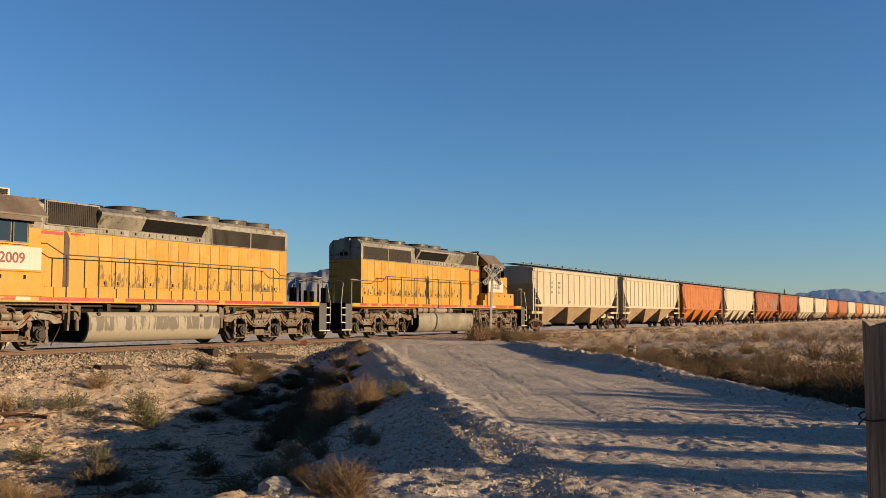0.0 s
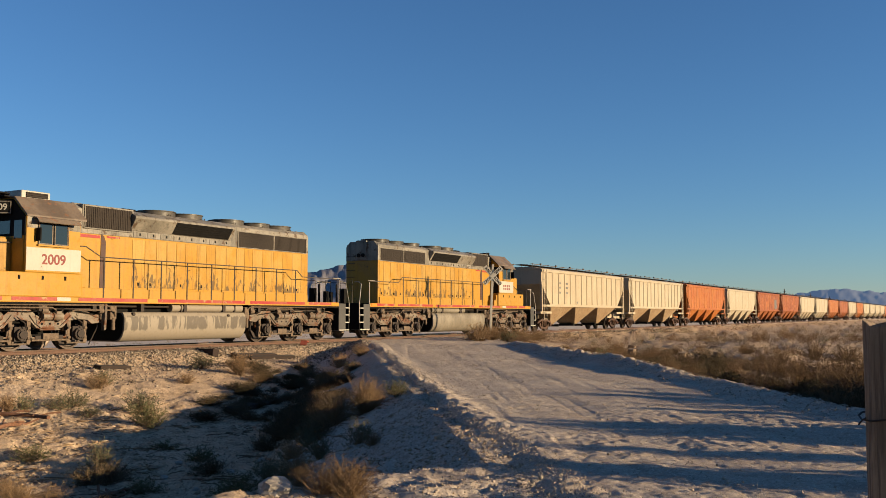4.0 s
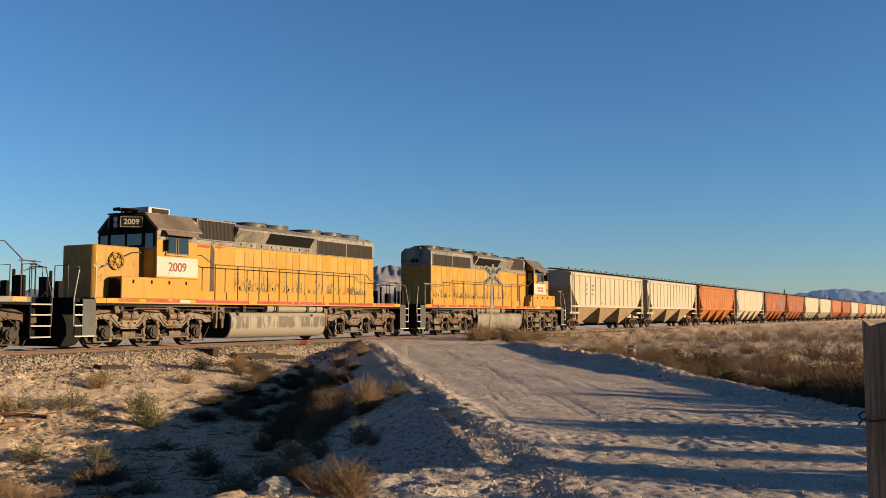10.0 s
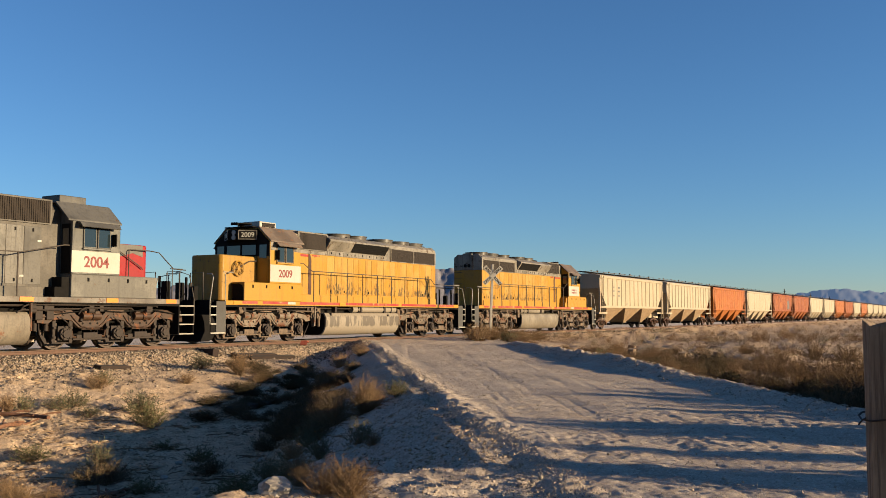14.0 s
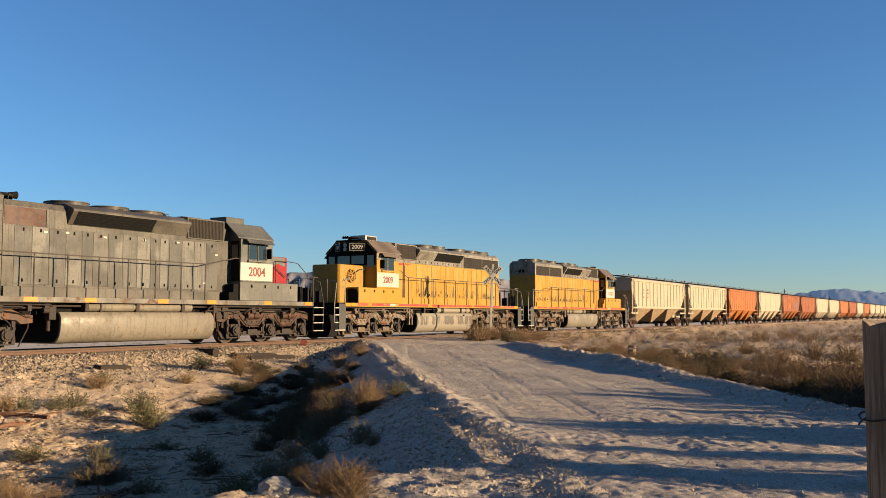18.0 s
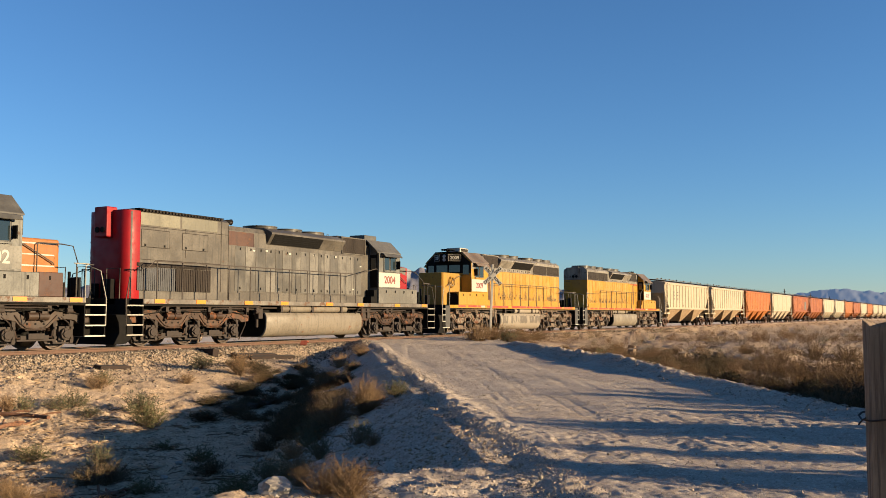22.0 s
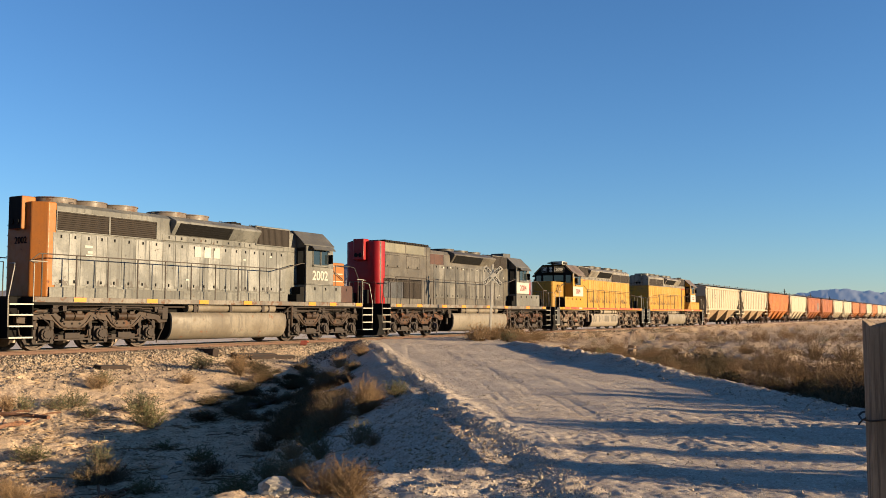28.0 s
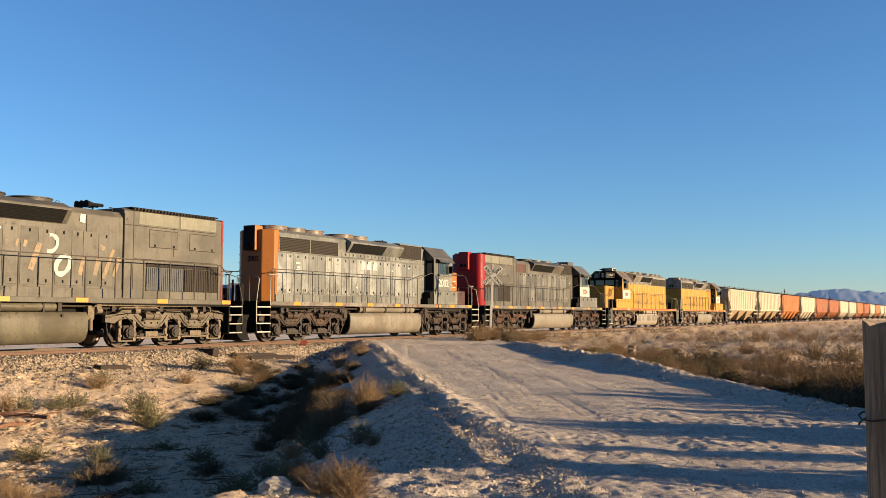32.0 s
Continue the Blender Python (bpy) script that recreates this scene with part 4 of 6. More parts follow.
        hole.prism([(side * .992, 4.03), (side * 1.262, 4.43), (side * 1.2, 4.46), (side * .95, 4.06)], "x", o0, o1)
        op = part("brake_grille", hole, BLACK, e)
        bars = Shape()
        for k in range(5):
            t = (k + .5) / 5
            bars.tube([(o0 + .05, side * (1.005 + .26 * t), 4.045 + .385 * t), (o1 - .05, side * (1.005 + .26 * t), 4.045 + .385 * t)], .01, 5)
        part("grille_screen", bars, BLACK, op)
        if not g["tunnel"]:
            x = i1 + .1
            lat2 = Shape()
            while x + .6 < g["rad"][0]:
                part("upper_door", shared("updoor" + up.name, lambda: Shape().box(.012, .588, -.012, .012, split + .02, 3.99).mesh("upper_door", up, .005)), up, e).location = (x, side * .953, 0)
                lat2.box(x + .27, x + .32, side * .97 - .01, side * .97 + .01, 3.86, 3.95)
                x += .62
            scatter("door_latch", lat2, BLACK, e)
        # radiator openings
        if g["tunnel"]:
            r0, r1 = g["low_grille"]
            mid = (r0 + r1) / 2
            # one half gets the colour of sky showing through
            for a, b, m in ((r0, mid - .02, SKYSLATS if g["flip"] > 0 else GRILLE), (mid + .02, r1, GRILLE if g["flip"] > 0 else SKYSLATS)):
                tagged(part("radiator_intake", slats(a, b, side * 1.001, 1.95, 2.78, side, .085), m, e), kind="stuff")
            part("intake_louvre", slats(r0, r1, side * 1.001, 2.79, 2.94, side, .05), GRILLE, e)
            for k in range(2):
                a = rx0 + 1.15 + k * 1.95
                part("panel_gap", rim(a, a + 1.3, side * 1.0 - .005, side * 1.0 + .005, 3.5, 4.1, .02), GRILLE, e)
                fl = part("access_panel", Shape().box(a, a + 1.3, side * 1.002 - .012, side * 1.002 + .012, 3.5, 4.1), low, e, bevel=.006)
                part("panel_latch", Shape().box(a + .2, a + .28, side * 1.015 - .01, side * 1.015 + .01, 3.52, 3.6).box(a + 1.1, a + 1.18, side * 1.015 - .01, side * 1.015 + .01, 3.52, 3.6), BLACK, fl)
                part("top_panel", Shape().box(a - .5, a + 1.36, side * 1.002 - .012, side * 1.002 + .012, 4.26, 4.7), g["cream"], e, "sun-bleached cream panel", bevel=.006)
            for x, z0, z1 in ((rx0 + .42, 1.98, 4.7), (rx0 + 2.3, 3.2, 4.7), (rx0 + .02, 1.7, 4.6), (rx0 - 1.52, 2.0, 4.4)):
                part("panel_seam", Shape().box(x - .012, x + .012, side * (1.0 if x > rx0 else .955) - .006, side * (1.0 if x > rx0 else .955) + .006, z0, z1), GRILLE, e)
            part("panel_seam", Shape().box(rx0 + .05, hend - .35, side * 1.0 - .006, side * 1.0 + .006, 4.2, 4.22), GRILLE, e)
            part("panel_seam", Shape().box(rx0 + .45, hend - .35, side * 1.0 - .006, side * 1.0 + .006, 3.04, 3.06), GRILLE, e)
            if g["flip"] < 0:
                part("rust_panel", Shape().box(rx0 - 1.5, rx0 - .05, side * .952 - .008, side * .952 + .008, 3.85, 4.4), RUSTY, e, "rusty bare patch")
        else:
            r0, r1 = g["rad"]
            m = (r0 + r1) / 2
            for a, b in ((r0, m - .03), (m + .03, r1)):
                ra = part("radiator_grille", slats(a, b, side * .953, split + .02, split + .62, side, .06, g["mesh_up"]), GRILLE, e)
                part("grille_frame", rim(a, b, side * .965 - .022, side * .965 + .022, split + .02, split + .62, .03), up, ra)
    # roof fans, stack, lifting lugs
    low_fan = .07 if g["tunnel"] else 0
    for x in g["fans"]:
        f = part("roof_fan", Shape().cyl((x, 0, 4.79 - low_fan), "z", .70, .2, 24).cyl((x, 0, 4.895 - low_fan), "z", .73, .03, 24), g["fan_mat"], e, soft=True)
        blades = Shape()
        for k in range(8):
            a = k * math.pi / 4
            blades.tube([(x + .1 * math.cos(a), .1 * math.sin(a), 4.915 - low_fan), (x + .62 * math.cos(a), .62 * math.sin(a), 4.912 - low_fan)], .014, 5)
        blades.cyl((x, 0, 4.915 - low_fan), "z", .12, .03, 12)
        part("fan_guard", blades, GRILLE, f)
    part("exhaust_stack", Shape().box(h0 + 2.75, h0 + 3.35, -.28, .28, 4.6, 4.86), BLACK, e, bevel=.03)
    part("roof_hatch", Shape().box(h0 + .35, h0 + 2.2, -.6, .6, 4.6, 4.8), up, e, bevel=.04)
    lugs = Shape()
    for k in range(7):
        x = h0 + 1 + k * (hend - h0 - 2) / 6
        for side in (-1, 1):
            lugs.tube([(x - .08, side * .74, 4.66), (x - .06, side * .76, 4.76), (x + .06, side * .76, 4.76), (x + .08, side * .74, 4.66)], .014, 5)
    tagged(part("lifting_lugs", lugs, RAILING, e), kind="stuff")
    # handrails and posts along the walkway
    p0, p1 = g["posts"]
    n = int(round((p1 - p0) / 1.245))
    for side in (-1, 1):
        y = side * 1.48
        for k in range(n + 1):
            x = p0 + k * (p1 - p0) / n
            part("rail_post", shared("post", lambda: Shape().tube([(0, 0, 1.5), (0, 0, 2.98)], .023, 6).box(-.05, .05, -.03, .03, 1.5, 1.62).mesh("rail_post", RAILING)), RAILING, e).location = (x, y, 0)
        railing_run([(cab1 + .05, side * 1.44, 3.3), (cab1 + .25, side * 1.46, 3.3), (p0 - .12, y, 2.99), (p1 + .1, y, 2.98), (p1 + .45, y, 2.72), (sill - .1, y, 2.7)], RAILING, e)
        for d in (-1, 1):
            xs = d * (sill + .02)
            railing_run([(xs, side * 1.5, 1.5), (xs, side * 1.5, 2.66), (xs + d * .12, side * 1.5, 2.74), (xs - d * .45, side * 1.5, 2.74)], PALERAIL if g["pale"] else RAILING, e, "step_handrail")
            railing_run([(d * (half - .42), side * 1.5, .75), (d * (half - .40), side * 1.5, 1.6), (d * (half - .62), side * 1.45, 2.55), (d * (half - .8), side * 1.2, 2.66), (d * (half - .8), side * .95, 2.66)], PALERAIL if g["pale"] else RAILING, e, "step_handrail")
            # steps
            sd = part("step_side", Shape().box(min(d * sill, d * (sill + .04)), max(d * sill, d * (sill + .04)), min(side * .95, side * 1.5), max(side * .95, side * 1.5), .42, 1.66).box(min(d * (half - .46), d * (half - .42)), max(d * (half - .46), d * (half - .42)), min(side * .95, side * 1.5), max(side * .95, side * 1.5), .42, 1.66).box(min(d * sill, d * (half - .42)), max(d * sill, d * (half - .42)), min(side * .93, side * .97), max(side * .93, side * .97), .42, 1.66), BLACK, e)
            if g["stripe"]:
                part("step_panel", Shape().box(min(d * sill, d * (sill + .52)), max(d * sill, d * (sill + .52)), side * 1.52 - .012, side * 1.52 + .012, .45, 1.62), g["step_mat"], e, bevel=.01)
            for z in (.42, .76, 1.1, 1.42):
                part("step_tread", Shape().box(min(d * (sill + .02), d * (half - .44)), max(d * (sill + .02), d * (half - .44)), min(side * 1.05, side * 1.53), max(side * 1.05, side * 1.53), z - .015, z + .03), CHALK if g["pale"] else PALERAIL, sd)
    for d in (-1, 1):
        x = d * (half - .5)
        part("end_plate", Shape().box(min(x, x - d * .06), max(x, x - d * .06), -.95, .95, .62, 1.66), BLACK, e)
        railing_run([(x - d * .1, -.95, 1.66), (x - d * .1, -.95, 2.7), (x - d * .1, -.3, 2.7), (x - d * .1, -.3, 1.66)], RAILING, e, "end_rail")
        railing_run([(x - d * .1, .95, 1.66), (x - d * .1, .95, 2.7), (x - d * .1, .3, 2.7), (x - d * .1, .3, 1.66)], RAILING, e, "end_rail")
        c = Shape().box(min(x, d * (half - .12)), max(x, d * (half - .12)), -.1, .1, .78, 1.0).prism([(d * (half - .2), -.13), (d * (half + .06), -.16), (d * (half + .08), .02), (d * (half - .02), .14), (d * (half - .2), .13)], "z", .74, 1.03)
        part("coupler", c, BROWN, e, bevel=.015)
        for k, y in enumerate((-.75, -.55, -.38, .38, .55, .75)):
            part("air_hose", Shape().tube([(x, y, 1.25), (x + d * .15, y, 1.05), (x + d * .26, y * .95, .72), (x + d * .34, y * .8, .5)], .022, 6), BLACK, e, soft=True)
        part("jumper_cable", Shape().tube([(x, -.2, 1.72), (x + d * .12, -.22, 1.9), (x + d * .3, -.1, 1.6), (x + d * .42, 0, 1.5)], .03, 6), BLACK, e, soft=True)
        stand = Shape().box(x - d * .2 - .1, x - d * .2 + .1, -.5, -.3, 1.66, 2.2).box(x - d * .2 - .1, x - d * .2 + .1, .2, .5, 1.66, 2.35).cyl((x - d * .18, 0, 2.1), "z", .05, .9)
        part("brake_stand", stand, BLACK, e, bevel=.02)
        if (d < 0 and g["plow"]) or (d > 0 and g["rear_plow"]):
            pl = Shape()
            arc = [(math.cos(math.radians(t)), math.sin(math.radians(t))) for t in range(-80, 96, 16)]
            cx = x + d * .18
            back = [(cx - d * .42 * c, .62 + .5 * q) for c, q in arc]
            pl.prism(back + [(cx + d * .34, 1.12), (cx + d * .2, .85), (cx + d * .16, .5), (cx + d * .38, .12)], "y", -1.5, 1.5)
            part("plow", pl, BLACK, e, "black steel plow blade", bevel=.02)
    # fuel tank with round flanks and flat black ends, and reservoirs
    t0, t1 = g["tank"]
    flank = [(1.08 + .39 * math.cos(math.radians(q)), .74 + .54 * math.sin(math.radians(q))) for q in (-90, -75, -60, -45, -30, -15)]
    flank = flank + [(1.47, .78), (1.47, .98), (1.44, 1.1), (1.36, 1.2)]
    prof = [(-y, z) for y, z in flank[::-1]] + flank
    tk = part("fuel_tank", Shape().prism(prof, "x", t0, t1), tank, e, bevel=.03, soft=True)
    for x0, x1 in ((t0 - .012, t0 + .02), (t1 - .02, t1 + .012)):
        part("tank_end", Shape().prism([(y * .955, .7 + (z - .7) * .93) for y, z in prof], "x", x0, x1), BLACK, tk, "flat black end of the tank")
    for side in (-1, 1):
        part("air_reservoir", Shape().cyl(((g["res"][0] + g["res"][1]) / 2, side * 1.22, 1.36), "x", .15, g["res"][1] - g["res"][0], 20), tank, e, soft=True)
        part("tank_strap", Shape().box(g["res"][0] + .4, g["res"][0] + .46, min(side * 1.2, side * 1.38), max(side * 1.2, side * 1.38), 1.2, 1.5).box(g["res"][1] - .5, g["res"][1] - .44, min(side * 1.2, side * 1.38), max(side * 1.2, side * 1.38), 1.2, 1.5), OILY, e)
        for x in (t0 - .35, t0 - .75, t1 + .2):
            part("sump_box", shared("sump" + key, lambda: Shape().box(-.13, .13, -.12, .12, .95, 1.4).cyl((0, -.1, .8), "z", .07, .4, 10).mesh("sump_box", PEDESTAL[key], .02)), OILY, e).location = (x, side * 1.22, 0)
    part("fuel_filler", Shape().cyl((t1 - 1.0, -1.45, 1.08), "y", .05, .1, 10).cyl((t0 + .4, -1.42, 1.13), "y", .06, .12, 12), OILY, tk)
    for d in (-1, 1):
        truck(e, d * g["tc"], truckmat, key, g["flip"])
    return e


PALETANK = paint("pale_scuffed_tank_paint", (0.33, 0.29, 0.225), (0.21, 0.18, 0.135), rust=(0.1, 0.075, 0.05), wear=0.25, streak=0.6)
DARKSTEP = paint("dark_grey_step_paint", (0.095, 0.092, 0.086), (0.07, 0.066, 0.06), wear=0.2)
UPLOCO = dict(half=10.49, sill=9.25, tc=6.63, nose=-8.8, nose_z=3.47, cab=(-6.69, -4.73), hood_end=7.68, boxes=(-8.2, -4.62), inert=(-4.15, -2.2), bulge=(-2.25, 2.75), opening=(-.33, 2.6), rad=(3.22, 7.53), split=3.78, tunnel=False, mesh_up=True,
    fans=(-.2, 1.2, 3.55, 5.15, 6.55), seams=(-2.13, -1.57, -1.03, -.55, -.07, .38, .96, 1.47, 1.95, 2.54, 3.12, 3.6, 4.08, 4.7, 5.36, 5.98, 6.6, 7.22, 7.6), posts=(-3.76, 6.2), tank=(-2.85, 3.17), res=(-.6, 3.1), reflectors=(-8.6, -1.7, 8.9), stripe=True, plow=True, rear_plow=False, pale=True, ac=True, horn=-6.95, horn_z=4.72, horn_size=.75, wide_panel=True,
    low=YELLOW, doors=DOORS, up=UPPER, nose_mat=SOOTY, box_mat=YELLOW, cab_mat=YELLOW, roof_mat=ROOF, front_mat=BLACK, door_mat=YELLOW, end_mat=SOOTY, end_label="yellow hood end", sill_mat=YELLOW, step_mat=DARKSTEP, tank_mat=STREAKED, truck=SILVER, panel_mat=WHITE, num_mat=NUMRED, fan_mat=FANS, key="a", number="2009", num_size=.44, flip=1)
a = locomotive("locomotive", "weathered yellow six-axle diesel locomotive with grey upper hood", UPLOCO)
TRAIN.append((a, 8.705, 0))
b = locomotive("locomotive", "yellow six-axle diesel locomotive with grey upper hood and end", dict(UPLOCO, ac=False, horn=-5.6, horn_z=4.74, horn_size=1.0, plow=False, rear_plow=False, flip=-1, number="", num_size=.36, tank_mat=PALETANK))
TRAIN.append((b, 29.685, 180))
BLEACHED = paint("sun_bleached_panel", (0.27, 0.25, 0.18), (0.18, 0.17, 0.13), wear=0.15, streak=0.5)
DUSTPALE = paint("pale_dusty_truck_paint", (0.16, 0.127, 0.085), (0.10, 0.076, 0.05), rust=(0.08, 0.045, 0.022), wear=0.4, streak=0.5, grime=0.5)
WARMGREY = paint("warm_grey_patched_paint", (0.10, 0.088, 0.068), (0.14, 0.122, 0.094), rust=(0.075, 0.062, 0.047), wear=0.3, streak=0.5, grime=0.3, tint=0.15)
DULLTANK = paint("dull_beige_tank_paint", (0.15, 0.13, 0.088), (0.085, 0.07, 0.045), rust=(0.05, 0.035, 0.022), wear=0.3, streak=0.7, grime=0.4)
TUNNEL = dict(half=10.77, sill=9.6, tc=7.0, nose=-8.75, nose_z=3.55, cab=(-6.9, -5.0), hood_end=9.78, boxes=(-8.55, -5.0), inert=(-4.54, -2.7), bulge=(-2.6, 2.6), opening=(-.9, 2.4), rad=(4.9, 9.7), low_grille=(5.9, 9.5), split=3.9, tunnel=True, mesh_up=True,
    fans=(1.9, .2, -1.4), posts=(-3.1, 9.0), tank=(-3.65, 3.14), res=(-2.6, 2.0), reflectors=(-9.2, -6.6, -3.4, -1.0, 2.1, 4.3, 6.9, 8.9), stripe=False, plow=False, rear_plow=True, pale=False, ac=False, horn=4.4, horn_z=4.62, horn_size=1.4, wide_panel=True,
    low=ASH, up=ASH, nose_mat=RED, nose_label="scarlet red nose", box_mat=GREY, cab_mat=PALE, roof_mat=DARKGREY, front_mat=BLACK, door_mat=BLACK, end_mat=RED, end_label="scarlet red hood end", sill_mat=SILL, step_mat=DARKGREY, tank_mat=BEIGE, truck=BROWN, panel_mat=WHITE, num_mat=NUMRED, fan_mat=FANS, doors=ASHDOOR, key="d", number="2004", num_size=.5, flip=-1, cream=BLEACHED)
d = locomotive("locomotive", "faded grey diesel locomotive with a scarlet red end", dict(TUNNEL, ac="dark"))
TRAIN.append((d, -12.55, 180))
CAPS = paint("tan_rusty_fan_paint", (0.17, 0.135, 0.105), (0.23, 0.19, 0.155), rust=(0.15, 0.075, 0.04), wear=0.5)
GREYLOCO = dict(UPLOCO, seams=None, end_back=.3, box_black=True, half=10.02, sill=8.75, tc=6.12, nose=-8.35, nose_z=3.5, cab=(-6.45, -4.52), hood_end=7.9, boxes=(-7.9, -4.5), inert=(-3.96, -1.9), bulge=(-1.9, 2.75), opening=(-.24, 2.55), rad=(3.45, 7.6), split=3.78, mesh_up=False,
    fans=(7.0, 5.75, 4.4, 2.05, .85), posts=(-2.8, 8.48), tank=(-3.25, 3.1), res=(-2.7, 2.2), reflectors=(-8.4, -6.4, -4.9, -.8, 1.6, 4.1, 7.1), stripe=False, plow=False, rear_plow=False, pale=True, ac=False, horn=-1.2, horn_z=4.66, horn_size=1.0, bars=3, brown_box=True,
    low=PALE, doors=PALEDOOR, up=PALE, nose_mat=ORANGE, nose_label="orange nose with thin white bands", box_mat=PALE, cab_mat=PALE, roof_mat=DARKGREY, front_mat=BLACK, door_mat=BLACK, end_mat=ORANGE, end_label="orange hood end", sill_mat=SILL, step_mat=GREY, tank_mat=BEIGE, truck=OILBROWN, panel_mat=GREY, num_mat=WHITE, fan_mat=CAPS, key="c", number="2002", num_size=.56, flip=-1)
c = locomotive("locomotive", "pale grey streaked diesel locomotive with an orange end", GREYLOCO)
TRAIN.append((c, -33.35, 180))
for side in (-1, 1):
    for k in range(3):
        part("letter_block", Shape().box(.21 + .5 * k, .55 + .5 * k, side * .975 - .006, side * .975 + .006, 3.27, 3.66), CHALK, c, "worn white letter shape")
    for x, z, w in ((6.2, 3.3, .3), (6.2, 3.12, .2), (6.2, 3.0, .26)):
        part("stencil_bar", Shape().box(x, x + w, side * .972 - .004, side * .972 + .004, z, z + .08), CHALK, c)
f = locomotive("locomotive", "faded grey diesel locomotive with patchy ghost lettering", dict(TUNNEL, flip=1, number="", key="e", truck=DUSTPALE, horn_size=1.5, low=WARMGREY, up=WARMGREY, doors=WARMGREY, end_wrap=.06, tank_mat=DULLTANK, sill_mat=WARMGREY, reflectors=(9.4, 6.2, 2.8, 0, -3.4, -6.6, -9.2)))
TRAIN.append((f, -43.37 - 10.77, 0))
GHOST = paint("ghost_orange_paint", (0.33, 0.215, 0.115), (0.24, 0.18, 0.115), rust=(0.16, 0.14, 0.105), wear=0.7, streak=0.5)

def ghost(pts, r, mat):
    """One flat worn stroke along a line."""
    v, f = [], []
    for k, (x, z) in enumerate(pts):
        a, b = pts[max(k - 1, 0)], pts[min(k + 1, len(pts) - 1)]
        dx, dz = b[0] - a[0], b[1] - a[1]
        n = math.hypot(dx, dz)
        w = r * (1 + .2 * math.sin(k * .8 + x * 5))
        v += [(x - dz / n * w, -.973, z + dx / n * w), (x + dz / n * w, -.973, z - dx / n * w)]
    for k in range(len(pts) - 1):
        f.append((2 * k, 2 * k + 1, 2 * k + 3, 2 * k + 2))
    v += [(x, -.966, z) for x, y, z in v]
    m = len(pts) * 2
    f += [tuple(q + m for q in reversed(p)) for p in f]
    part("ghost_stroke", Shape().add(v, f), mat, f0, "faded remains of old painted lettering")


f0 = f
RING = [(2.5 + .25 * math.cos(q * .2618) + .1 * math.sin(q * .2618), 2.7 + .3 * math.sin(q * .2618)) for q in range(25)]
BOWL = [(2.0 + .27 * math.sin(q * .2618) + .04 * math.cos(q * .2618), 3.36 + .27 * math.cos(q * .2618)) for q in range(-1, 14)]
GHOSTS = ((BOWL, .06, CHALK), (RING, .075, CHALK), ([(1.32, 2.5), (1.5, 3.0), (1.62, 3.35)], .09, GHOST), ([(3.15, 2.4), (3.22, 2.75), (3.3, 2.95)], .09, GHOST), ([(3.98, 3.28), (4.04, 3.42)], .11, GHOST),
          ([(3.74, 2.42), (3.82, 2.7), (3.9, 2.95)], .08, GHOST), ([(4.1, 2.32), (4.25, 2.7), (4.38, 3.05), (4.5, 3.3)], .075, GHOST), ([(4.52, 2.4), (4.64, 2.75), (4.76, 3.05)], .09, GHOST),
          ([(.42, 3.22), (.5, 3.38)], .06, GHOST), ([(.8, 3.2), (.86, 3.42)], .05, GHOST), ([(1.08, 3.2), (1.14, 3.4)], .06, GHOST), ([(3.2, 4.12), (3.22, 4.4)], .12, CHALK))
for pts, r, m in GHOSTS:
    ghost(pts, r, m)
for loco, marks in ((d, ((-2.2, 3.75), (-.6, 3.72), (1.1, 3.7), (2.6, 3.74), (3.4, 3.7), (-3.6, 2.3), (-4.2, 3.4))), (c, ((-1.2, 3.3), (-2.8, 3.5), (1.9, 2.4))), (f, ((-2.0, 3.7), (.2, 3.72), (-3.1, 2.4)))):
    for side in (-1, 1):
        for x, z in marks:
            part("data_plate", shared("plate", lambda: Shape().box(-.07, .07, -.006, .006, -.03, .03).mesh("data_plate", CHALK)), CHALK, loco).location = (x, side * .972, z)

# ---- covered hopper cars ----
def loft(s, lower, upper, z0, z1):
    """A block from the rectangle lower (x0, x1, y0, y1) at z0 to the rectangle upper at z1."""
    v = [(lower[0], lower[2], z0), (lower[1], lower[2], z0), (lower[1], lower[3], z0), (lower[0], lower[3], z0)]
    v += [(upper[0], upper[2], z1), (upper[1], upper[2], z1), (upper[1], upper[3], z1), (upper[0], upper[3], z1)]
    return s.add(v, [(3, 2, 1, 0), (4, 5, 6, 7), (0, 1, 5, 4), (1, 2, 6, 5), (2, 3, 7, 6), (3, 0, 4, 7)])


